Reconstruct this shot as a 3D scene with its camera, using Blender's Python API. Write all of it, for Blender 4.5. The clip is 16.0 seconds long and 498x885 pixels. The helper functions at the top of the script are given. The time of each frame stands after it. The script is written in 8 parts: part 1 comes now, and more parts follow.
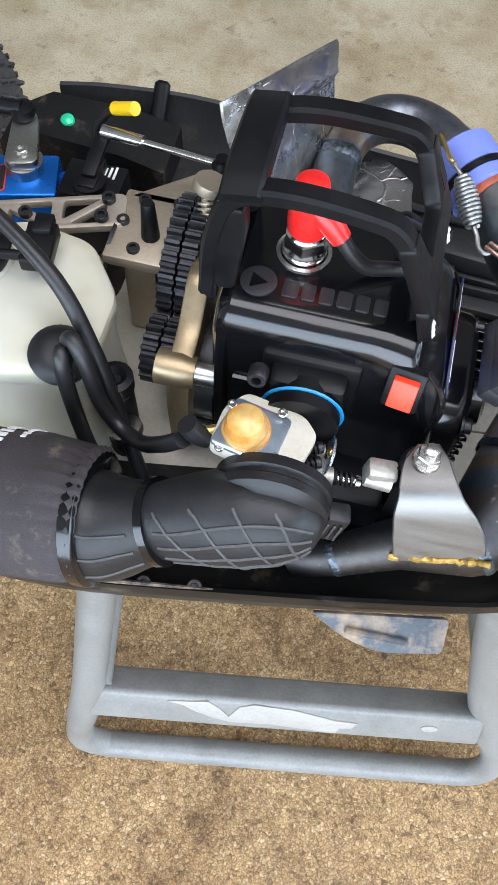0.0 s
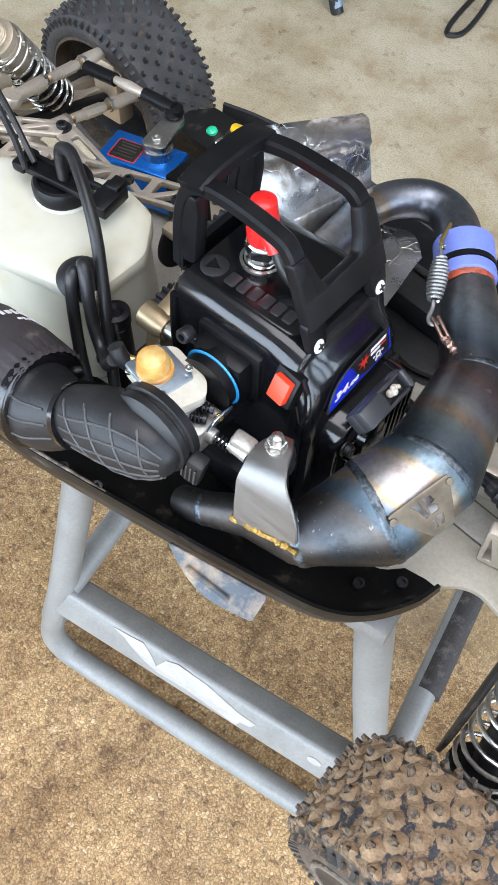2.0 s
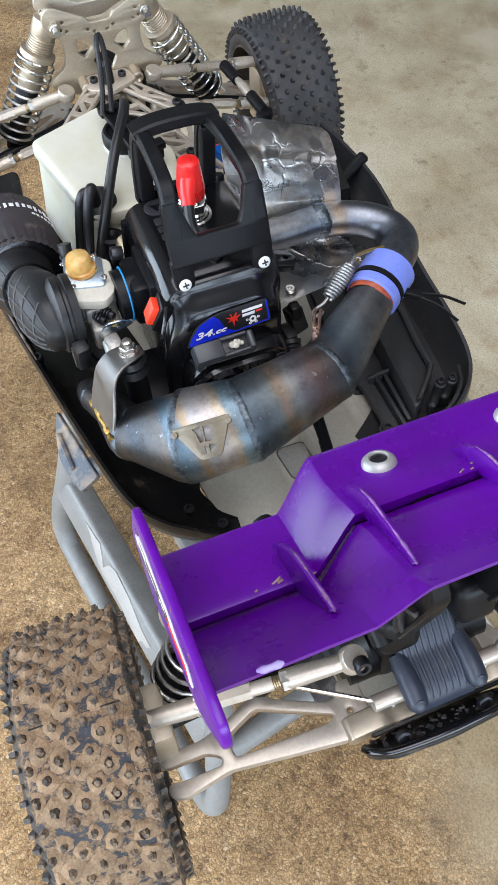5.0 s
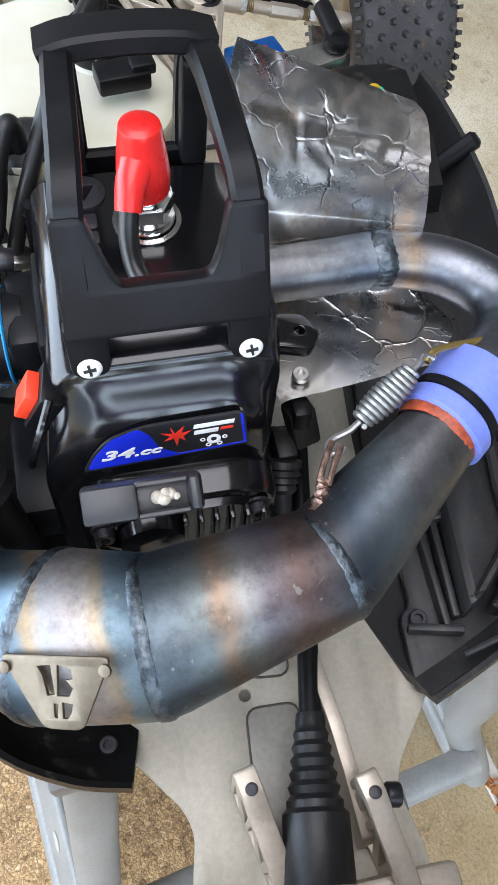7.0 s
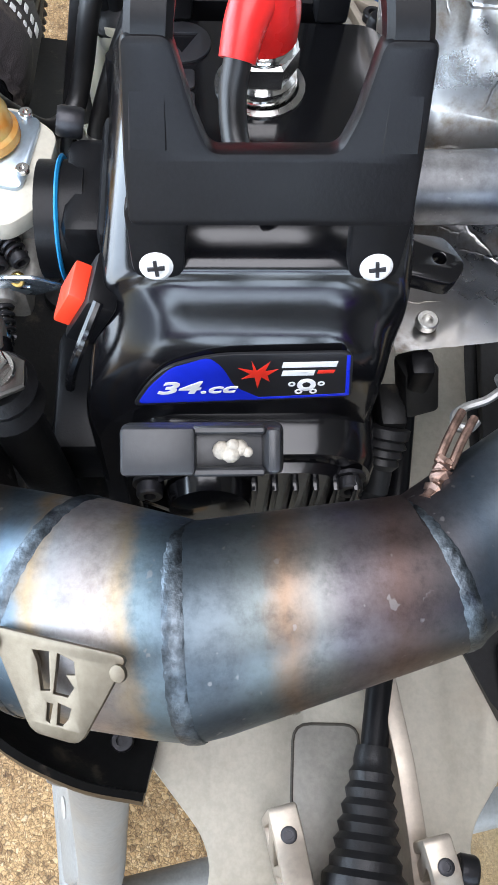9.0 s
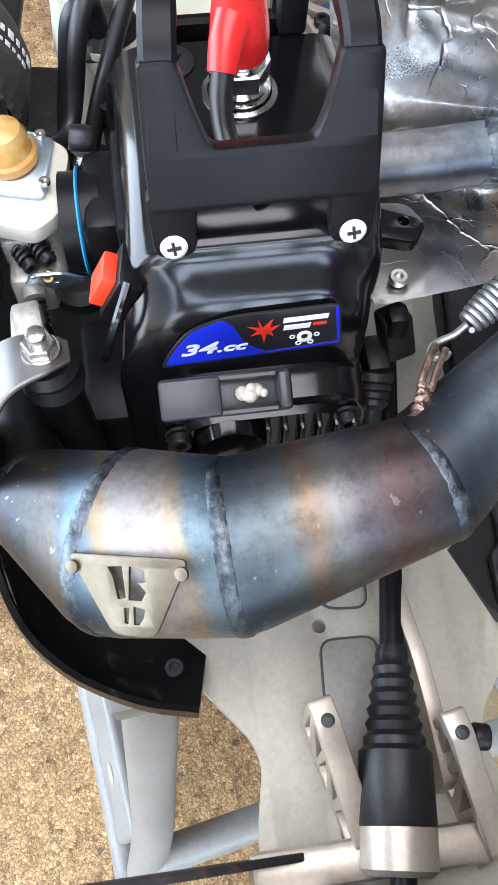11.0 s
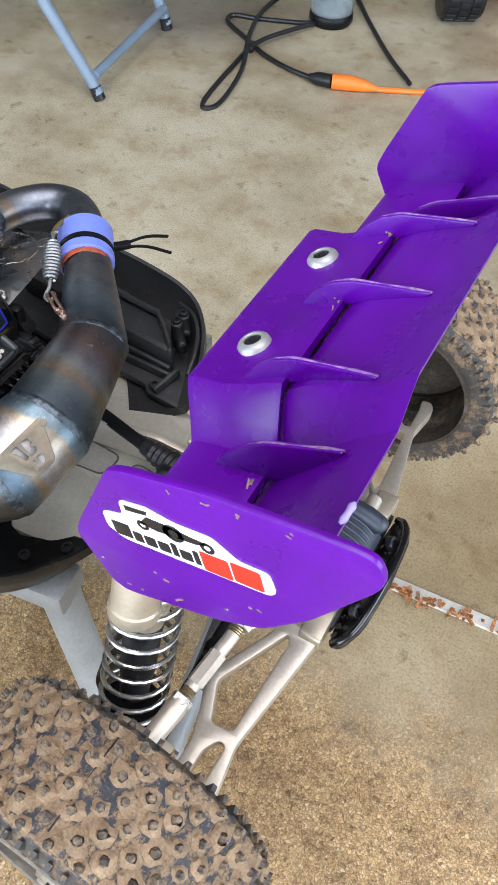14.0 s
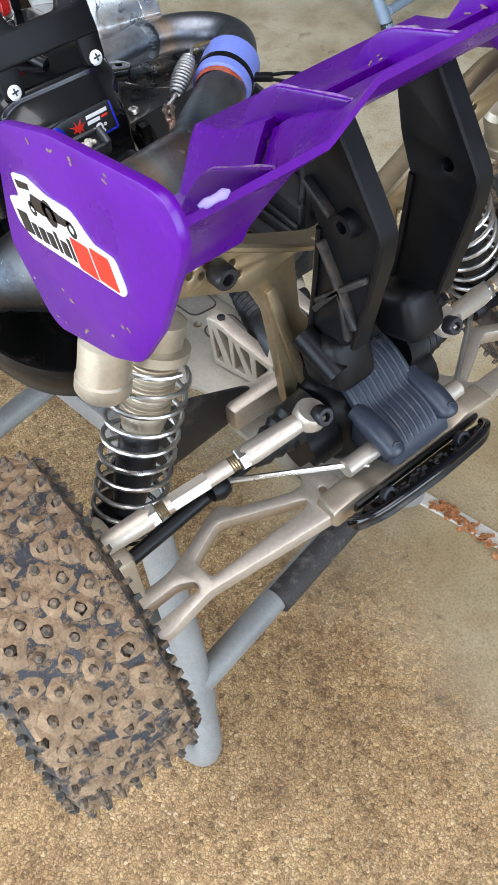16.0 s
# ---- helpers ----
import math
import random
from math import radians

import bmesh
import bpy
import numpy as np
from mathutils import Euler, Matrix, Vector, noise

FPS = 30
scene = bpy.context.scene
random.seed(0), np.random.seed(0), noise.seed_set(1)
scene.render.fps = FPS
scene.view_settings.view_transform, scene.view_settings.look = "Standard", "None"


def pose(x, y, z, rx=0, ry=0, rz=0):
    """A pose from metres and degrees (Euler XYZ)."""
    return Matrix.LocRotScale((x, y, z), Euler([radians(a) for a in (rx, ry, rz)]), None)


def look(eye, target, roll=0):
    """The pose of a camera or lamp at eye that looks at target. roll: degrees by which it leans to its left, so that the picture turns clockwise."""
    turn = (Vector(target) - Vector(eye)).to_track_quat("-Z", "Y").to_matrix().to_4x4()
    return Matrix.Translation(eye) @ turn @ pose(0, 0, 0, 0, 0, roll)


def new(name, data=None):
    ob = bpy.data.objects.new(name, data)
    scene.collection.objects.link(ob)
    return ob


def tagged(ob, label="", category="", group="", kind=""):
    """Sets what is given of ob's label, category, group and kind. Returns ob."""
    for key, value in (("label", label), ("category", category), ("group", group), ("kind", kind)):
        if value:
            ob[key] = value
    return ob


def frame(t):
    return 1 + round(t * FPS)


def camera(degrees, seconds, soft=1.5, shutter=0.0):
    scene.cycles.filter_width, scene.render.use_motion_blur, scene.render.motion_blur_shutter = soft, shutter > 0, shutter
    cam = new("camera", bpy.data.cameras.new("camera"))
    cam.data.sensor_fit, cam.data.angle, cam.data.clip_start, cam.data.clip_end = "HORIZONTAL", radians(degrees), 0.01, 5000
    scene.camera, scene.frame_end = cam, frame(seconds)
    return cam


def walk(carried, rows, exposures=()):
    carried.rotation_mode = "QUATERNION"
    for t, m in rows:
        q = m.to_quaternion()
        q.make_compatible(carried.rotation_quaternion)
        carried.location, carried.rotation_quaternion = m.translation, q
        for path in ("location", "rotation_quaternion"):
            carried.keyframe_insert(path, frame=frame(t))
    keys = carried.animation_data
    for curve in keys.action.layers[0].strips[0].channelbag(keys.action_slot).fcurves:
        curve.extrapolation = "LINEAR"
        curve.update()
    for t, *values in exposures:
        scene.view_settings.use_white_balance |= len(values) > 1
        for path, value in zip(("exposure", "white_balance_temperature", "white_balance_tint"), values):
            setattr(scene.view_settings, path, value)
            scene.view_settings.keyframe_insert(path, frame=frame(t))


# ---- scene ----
cam = camera(33.4, 16.0)
PATH = [
    (0, (-0.0166, -0.1988, 0.8560), (-0.1632, 0.7164, -0.9162), 4.59),
    (0.5, (0.0476, -0.1997, 0.8867), (-0.2944, 0.7163, -0.8580), 2.22),
    (1, (0.0831, -0.1996, 0.8961), (-0.4171, 0.6729, -0.8326), 1.75),
    (1.5, (0.1021, -0.2037, 0.8933), (-0.4415, 0.6546, -0.8294), 2.85),
    (2, (0.1617, -0.2078, 0.9079), (-0.4808, 0.6073, -0.8017), 2.55),
    (2.5, (0.2420, -0.2297, 0.9450), (-0.4865, 0.5514, -0.7459), 2.77),
    (3, (0.3081, -0.2267, 0.9598), (-0.5232, 0.4900, -0.7122), 3.10),
    (3.5, (0.3698, -0.1971, 0.9798), (-0.5776, 0.3879, -0.6816), 0.40),
    (4, (0.4101, -0.1492, 0.9813), (-0.6212, 0.3090, -0.6698), -2.35),
    (4.5, (0.4216, -0.0997, 0.9646), (-0.6291, 0.3352, -0.6806), -2.49),
    (4.7, (0.4145, -0.0904, 0.9547), (-0.6452, 0.3340, -0.6875), -2.08),
    (6.8, (0.1930, 0.0173, 0.8197), (-0.7475, 0.3329, -0.9169), 6.30),
    (7, (0.1782, 0.0301, 0.7970), (-0.7348, 0.3276, -0.9574), 7.58),
    (7.5, (0.1617, 0.0397, 0.7566), (-0.7368, 0.2747, -1.0147), 7.45),
    (8, (0.1496, 0.0297, 0.7388), (-0.7463, 0.2078, -1.0404), 8.06),
    (8.5, (0.1477, 0.0345, 0.7311), (-0.7315, 0.1859, -1.0589), 7.82),
    (9, (0.1486, 0.0333, 0.7316), (-0.7060, 0.1512, -1.0728), 6.70),
    (9.2, (0.1488, 0.0335, 0.7338), (-0.6975, 0.1471, -1.0748), 6.44),
    (11.3, (0.1950, 0.0160, 0.7800), (-0.6620, 0.2030, -1.0170), 1.40),
    (11.5, (0.2040, 0.0130, 0.7970), (-0.6450, 0.2590, -0.9960), 0.60),
    (12, (0.2370, -0.0060, 0.8270), (-0.5930, 0.3850, -0.9500), 2.10),
    (12.5, (0.2980, -0.0330, 0.8560), (-0.5570, 0.5340, -0.8600), 0.90),
    (13, (0.3480, -0.0860, 0.8890), (-0.4830, 0.6430, -0.7780), 1.30),
    (13.5, (0.3610, -0.1280, 0.9010), (-0.3350, 0.8010, -0.7290), 3.30),
    (14, (0.3440, -0.1840, 0.8930), (-0.2230, 0.9150, -0.6790), 2.70),
    (14.5, (0.3470, -0.2370, 0.8840), (-0.2500, 0.8970, -0.6510), 0.40),
    (15, (0.3680, -0.2620, 0.8560), (-0.2880, 0.8560, -0.6670), -0.70),
    (15.5, (0.4100, -0.2140, 0.8150), (-0.4290, 0.7470, -0.7250), -3.20),
    (16, (0.4570, -0.1390, 0.8010), (-0.5710, 0.5550, -0.7680), -6.30),
]
walk(cam, [(t, look(eye, target, roll)) for t, eye, target, roll in PATH],
     [(0.0, 0.32), (1.5, 0.40), (2.0, 0.46), (3.0, 0.31), (3.5, 0.29), (4.6, 0.12), (7.0, 0.45), (8.5, 0.55), (9.0, 0.62), (11.5, 0.67), (12.4, 0.62), (13.0, 0.46), (14.5, 0.25), (16.0, 0.16)])

# ---- world and light ----
world = bpy.data.worlds.new("sky")
scene.world = world
world.use_nodes = True
_bg = world.node_tree.nodes["Background"]
_sky = world.node_tree.nodes.new("ShaderNodeTexSky")
_sky.sky_type = "NISHITA"
_sky.sun_disc = False
_sky.sun_elevation = radians(40)
_sky.sun_rotation = radians(150)
world.node_tree.links.new(_sky.outputs["Color"], _bg.inputs["Color"])
_bg.inputs["Strength"].default_value = 0.12


def sun_lamp():
    data = bpy.data.lights.new("sun", "SUN")
    data.energy, data.angle, data.color = 0.8, radians(12), (1.0, 0.95, 0.88)
    ob = new("sun", data)
    ob.matrix_world = look((2.0, -3.0, 3.0), (0, 0, 0))


def window_lamp(name, eye, target, w, h, energy, color):
    data = bpy.data.lights.new(name, "AREA")
    data.shape, data.size, data.size_y = "RECTANGLE", w, h
    data.energy, data.color = energy, color
    new(name, data).matrix_world = look(eye, target)


sun_lamp()
# daylight through the open garage door, on the side the camera stands
window_lamp("door_daylight", (-0.9, -2.86, 1.18), (-0.9, 0.0, 1.10), 6.2, 2.25, 255.0, (0.72, 0.855, 1.03))
window_lamp("side_door_daylight", (3.42, 0.1, 1.3), (0.0, 0.1, 0.9), 3.6, 2.2, 138.0, (0.72, 0.855, 1.03))
# added overhead fill with no known source, lifts upward faces
window_lamp("overhead_fill", (0.7, -0.25, 2.68), (0.7, -0.25, 0.0), 2.8, 1.8, 62.0, (0.95, 0.95, 1.03))

# ---- mesh helpers ----
V = Vector


def smooth_path(pts, n=6):
    """Catmull-Rom through the points."""
    p = [V(q) for q in pts]
    p = [2 * p[0] - p[1]] + p + [2 * p[-1] - p[-2]]
    out = []
    for i in range(1, len(p) - 2):
        a, b, c, d = p[i - 1], p[i], p[i + 1], p[i + 2]
        for k in range(n):
            t = k / n
            out.append(0.5 * (2 * b + (c - a) * t + (2 * a - 5 * b + 4 * c - d) * t * t + (3 * b - a - 3 * c + d) * t ** 3))
    out.append(p[-2])
    return out


def lerp_list(vals, n):
    """Values spread over n samples."""
    return [float(v) for v in np.interp(np.linspace(0, 1, n), np.linspace(0, 1, len(vals)), vals)]


def add_tube(bm, path, radii, seg=14, caps=True, squash=1.0, up=None):
    """A round tube along a path."""
    path = [V(p) for p in path]
    if isinstance(radii, (int, float)):
        radii = [radii] * len(path)
    elif len(radii) != len(path):
        radii = lerp_list(radii, len(path))
    t0 = (path[1] - path[0]).normalized()
    side = V(up) if up else (V((0, 0, 1)) if abs(t0.z) < 0.9 else V((1, 0, 0)))
    side = (side - t0 * side.dot(t0)).normalized()
    rings = []
    for i, p in enumerate(path):
        a, b = path[max(i - 1, 0)], path[min(i + 1, len(path) - 1)]
        t = (b - a).normalized()
        side = (side - t * side.dot(t)).normalized()
        other = t.cross(side)
        r = radii[i]
        rings.append([bm.verts.new(p + side * (r * math.cos(2 * math.pi * k / seg)) + other * (r * squash * math.sin(2 * math.pi * k / seg))) for k in range(seg)])
    for a, b in zip(rings, rings[1:]):
        for k in range(seg):
            bm.faces.new((a[k], a[(k + 1) % seg], b[(k + 1) % seg], b[k]))
    if caps:
        bm.faces.new(list(reversed(rings[0])))
        bm.faces.new(rings[-1])
    return bm


def tube(path, radii, seg=14, caps=True, squash=1.0, up=None):
    return add_tube(bmesh.new(), path, radii, seg, caps, squash, up)


def frame_of(axis, up=(0, 0, 1)):
    """A turn whose z runs along axis."""
    z = V(axis).normalized()
    u = V(up)
    if abs(z.dot(u.normalized())) > 0.98:
        u = V((1, 0, 0))
    x = u.cross(z).normalized()
    y = z.cross(x)
    return Matrix((x, y, z)).transposed().to_4x4()


def add_lathe(bm, profile, at, axis, seg=24):
    """A turned body: profile of (radius, height) along axis from at."""
    m = Matrix.Translation(at) @ frame_of(axis)
    rings = []
    for r, h in profile:
        if r < 1e-6:
            rings.append([bm.verts.new(m @ V((0, 0, h)))])
        else:
            rings.append([bm.verts.new(m @ V((r * math.cos(2 * math.pi * k / seg), r * math.sin(2 * math.pi * k / seg), h))) for k in range(seg)])
    for a, b in zip(rings, rings[1:]):
        for k in range(seg):
            j = (k + 1) % seg
            if len(a) == 1 and len(b) == 1:
                continue
            if len(a) == 1:
                bm.faces.new((a[0], b[j], b[k]))
            elif len(b) == 1:
                bm.faces.new((a[k], a[j], b[0]))
            else:
                bm.faces.new((a[k], a[j], b[j], b[k]))
    for ring, flip in ((rings[0], True), (rings[-1], False)):
        if len(ring) > 1:
            bm.faces.new(list(reversed(ring)) if flip else ring)
    return bm


def lathe(profile, at, axis, seg=24):
    return add_lathe(bmesh.new(), profile, at, axis, seg)


def add_box(bm, size, m, bevel=0.0, seg=2, taper=(1.0, 1.0)):
    """A box of that size about the pose m, its edges rounded; taper scales the top."""
    tmp = bmesh.new()
    bmesh.ops.create_cube(tmp, size=1.0)
    for v in tmp.verts:
        if v.co.z > 0:
            v.co.x *= taper[0]
            v.co.y *= taper[1]
        v.co = V((v.co.x * size[0], v.co.y * size[1], v.co.z * size[2]))
    if bevel > 0:
        bmesh.ops.bevel(tmp, geom=tmp.edges[:] + tmp.verts[:], offset=bevel, segments=seg, profile=0.5, affect="EDGES", clamp_overlap=True)
    return merge(bm, tmp, m)


def merge(bm, tmp, m=None):
    """Add the bmesh tmp, moved by m, to bm."""
    if m is not None:
        bmesh.ops.transform(tmp, matrix=m, verts=tmp.verts)
    made = {v: bm.verts.new(v.co) for v in tmp.verts}
    for f in tmp.faces:
        try:
            bm.faces.new([made[v] for v in f.verts])
        except ValueError:
            pass
    tmp.free()
    return bm


def box(size, m, bevel=0.0, seg=2, taper=(1.0, 1.0)):
    if not isinstance(m, Matrix):
        m = Matrix.Translation(m)
    return add_box(bmesh.new(), size, m, bevel, seg, taper)


def span(a, b, w, h, bevel=0.001, up=(0, 0, 1), seg=2):
    """A bar of w by h from a to b; h along up."""
    a, b = V(a), V(b)
    z = (b - a).normalized()
    u = V(up)
    x = u.cross(z).normalized()
    y = z.cross(x)
    m = Matrix((x, y, z)).transposed().to_4x4()
    m.translation = (a + b) / 2
    return box((w, h, (b - a).length), m, bevel, seg)


def strip(path, width, thick, side=(0, 1, 0), bevel=0.0):
    """A flat bar along a path, width along side."""
    path = [V(p) for p in path]
    s = V(side).normalized()
    widths = lerp_list(width if isinstance(width, (list, tuple)) else [width], len(path)) if isinstance(width, (list, tuple)) else [width] * len(path)
    bm = bmesh.new()
    rings = []
    for i, p in enumerate(path):
        a, b = path[max(i - 1, 0)], path[min(i + 1, len(path) - 1)]
        t = (b - a).normalized()
        n = t.cross(s).normalized()
        w = widths[i] / 2
        c = min(thick * 0.3, 0.0015)
        h = thick / 2
        rings.append([bm.verts.new(p + s * x + n * y) for x, y in ((-w, -h + c), (-w + c, -h), (w - c, -h), (w, -h + c), (w, h - c), (w - c, h), (-w + c, h), (-w, h - c))])
    for a, b in zip(rings, rings[1:]):
        for k in range(8):
            bm.faces.new((a[k], a[(k + 1) % 8], b[(k + 1) % 8], b[k]))
    bm.faces.new(list(reversed(rings[0])))
    bm.faces.new(rings[-1])
    return bm


def round_poly(pts, r, n=4):
    """A polygon with rounded corners; r one radius or one per corner."""
    out = []
    m = len(pts)
    for i in range(m):
        rr = r[i] if isinstance(r, (list, tuple)) else r
        p, a, b = V(pts[i]).to_2d(), V(pts[i - 1]).to_2d(), V(pts[(i + 1) % m]).to_2d()
        da, db = a - p, b - p
        d = min(rr, da.length * 0.48, db.length * 0.48)
        if d < 1e-6:
            out.append(p)
            continue
        s, e = p + da.normalized() * d, p + db.normalized() * d
        for k in range(n + 1):
            t = k / n
            out.append(s * (1 - t) ** 2 + p * (2 * t * (1 - t)) + e * t * t)
    return out


def circle2(x, y, r, n=16):
    return [V((x + r * math.cos(2 * math.pi * k / n), y + r * math.sin(2 * math.pi * k / n))) for k in range(n)]


def plate(outer, holes, thick, m, bevel=0.0006):
    """A plate cut to the outline outer, with holes, in the plane of m; it is thick about that plane."""
    cu = bpy.data.curves.new("cut", "CURVE")
    cu.dimensions, cu.fill_mode = "2D", "BOTH"
    cu.extrude, cu.bevel_depth, cu.bevel_resolution = max(thick / 2 - bevel, 1e-5), bevel, 1
    cu.offset = -bevel
    for ring in [outer] + list(holes):
        sp = cu.splines.new("POLY")
        sp.points.add(len(ring) - 1)
        for q, p in zip(sp.points, ring):
            q.co = (p[0], p[1], 0, 1)
        sp.use_cyclic_u = True
    ob = bpy.data.objects.new("cut", cu)
    scene.collection.objects.link(ob)
    dg = bpy.context.evaluated_depsgraph_get()
    me = bpy.data.meshes.new_from_object(ob.evaluated_get(dg))
    bpy.data.objects.remove(ob)
    bpy.data.curves.remove(cu)
    bm = bmesh.new()
    bm.from_mesh(me)
    bpy.data.meshes.remove(me)
    bmesh.ops.remove_doubles(bm, verts=bm.verts, dist=1e-6)
    bmesh.ops.transform(bm, matrix=m, verts=bm.verts)
    return bm


def plane_of(origin, xdir, ydir):
    """A pose whose x and y run along the two ways."""
    x = V(xdir).normalized()
    z = x.cross(V(ydir)).normalized()
    y = z.cross(x)
    m = Matrix((x, y, z)).transposed().to_4x4()
    m.translation = V(origin)
    return m


def lettering(text, size, m, depth=0.0003, bold=0.0, shear=0.0, align="CENTER"):
    """Letters as a flat solid."""
    cu = bpy.data.curves.new("letters", "FONT")
    cu.body, cu.size, cu.extrude, cu.offset, cu.shear = text, size, depth, bold, shear
    cu.align_x, cu.align_y = align, "CENTER"
    ob = bpy.data.objects.new("letters", cu)
    scene.collection.objects.link(ob)
    dg = bpy.context.evaluated_depsgraph_get()
    me = bpy.data.meshes.new_from_object(ob.evaluated_get(dg))
    bpy.data.objects.remove(ob)
    bpy.data.curves.remove(cu)
    bm = bmesh.new()
    bm.from_mesh(me)
    bpy.data.meshes.remove(me)
    bmesh.ops.transform(bm, matrix=m, verts=bm.verts)
    return bm


def join(*bms):
    out = bms[0]
    for b in bms[1:]:
        merge(out, b)
    return out


def mirrored(bm, y0):
    """A copy of bm mirrored across the plane y = y0."""
    out = bm.copy()
    for v in out.verts:
        v.co.y = 2 * y0 - v.co.y
    bmesh.ops.reverse_faces(out, faces=out.faces)
    return out


def part(name, bm, material, parent=None, label="", angle=38):
    """One mesh object under a thing or a part."""
    me = bpy.data.meshes.new(name)
    bmesh.ops.recalc_face_normals(bm, faces=bm.faces)
    bm.to_mesh(me)
    bm.free()
    me.polygons.foreach_set("use_smooth", [True] * len(me.polygons))
    me.set_sharp_from_angle(angle=radians(angle))
    me.materials.append(material)
    ob = new(name, me)
    if parent:
        ob.parent = parent
        inv = parent.matrix_basis.inverted() if parent.type == "EMPTY" else Matrix.Identity(4)
        ob.matrix_parent_inverse = inv
    if label:
        tagged(ob, label)
    return ob


def thing(name, base, label, category, group=""):
    """An Empty at a thing's base, under which its parts go."""
    ob = new(name)
    ob.empty_display_size = 0.02
    ob.location = base
    return tagged(ob, label, category, group)


def coil(a, b, r, turns, wire, seg=8, steps=18, close=True):
    """A coil spring from a to b."""
    a, b = V(a), V(b)
    m = Matrix.Translation(a) @ frame_of(b - a)
    L = (b - a).length
    n = int(turns * steps)
    pts = []
    for i in range(n + 1):
        u = i / n
        h = L * u
        w = 2 * math.pi * turns * u
        pts.append(m @ V((r * math.cos(w), r * math.sin(w), h)))
    return tube(pts, wire, seg)


def bolt(at, axis, r, h, socket=True, washer=0.0):
    """A cap screw: head of radius r and height h with a hex socket."""
    prof = [(r * 0.9, 0), (r, h * 0.1), (r, h * 0.85), (r * 0.88, h)]
    if socket:
        prof += [(r * 0.5, h), (r * 0.48, h * 0.45), (0, h * 0.45)]
    else:
        prof += [(0, h)]
    bm = bmesh.new()
    if washer:
        add_lathe(bm, [(washer, -0.0012), (washer, 0.0)], at, axis, 18)
    add_lathe(bm, prof, at, axis, 16)
    return bm


def hexnut(at, axis, r, h):
    return lathe([(r * 0.9, 0), (r, h * 0.12), (r, h * 0.88), (r * 0.9, h)], at, axis, 6)

# ---- materials ----
def nodes_of(name):
    m = bpy.data.materials.new(name)
    m.use_nodes = True
    nt = m.node_tree
    return m, nt, nt.nodes["Principled BSDF"]


def link(nt, a, b):
    nt.links.new(a, b)


def noise_at(nt, scale, detail=4.0, rough=0.55, stretch=None):
    tc = nt.nodes.new("ShaderNodeTexCoord")
    out = tc.outputs["Object"]
    if stretch:
        mp = nt.nodes.new("ShaderNodeMapping")
        mp.inputs["Scale"].default_value = stretch
        link(nt, out, mp.inputs["Vector"])
        out = mp.outputs["Vector"]
    n = nt.nodes.new("ShaderNodeTexNoise")
    n.inputs["Scale"].default_value, n.inputs["Detail"].default_value, n.inputs["Roughness"].default_value = scale, detail, rough
    link(nt, out, n.inputs["Vector"])
    return n


def ramp(nt, src, stops):
    r = nt.nodes.new("ShaderNodeValToRGB")
    el = r.color_ramp.elements
    while len(el) < len(stops):
        el.new(0.5)
    for e, (p, c) in zip(el, stops):
        e.position = p
        e.color = (*c, 1) if len(c) == 3 else c
    link(nt, src, r.inputs["Fac"])
    return r


def grey(v):
    return (v, v, v)


def mixed(nt, fac, a, b, kind="MIX"):
    mx = nt.nodes.new("ShaderNodeMix")
    mx.data_type, mx.blend_type = "RGBA", kind
    for sock, val in ((0, fac), (6, a), (7, b)):
        if isinstance(val, (int, float)):
            mx.inputs[sock].default_value = val
        elif isinstance(val, tuple):
            mx.inputs[sock].default_value = (*val, 1)
        else:
            link(nt, val, mx.inputs[sock])
    return mx.outputs[2]


def bump(nt, bsdf, height, strength, dist=0.001, prev=None):
    b = nt.nodes.new("ShaderNodeBump")
    b.inputs["Strength"].default_value, b.inputs["Distance"].default_value = strength, dist
    link(nt, height, b.inputs["Height"])
    if prev:
        link(nt, prev.outputs["Normal"], b.inputs["Normal"])
    link(nt, b.outputs["Normal"], bsdf.inputs["Normal"])
    return b


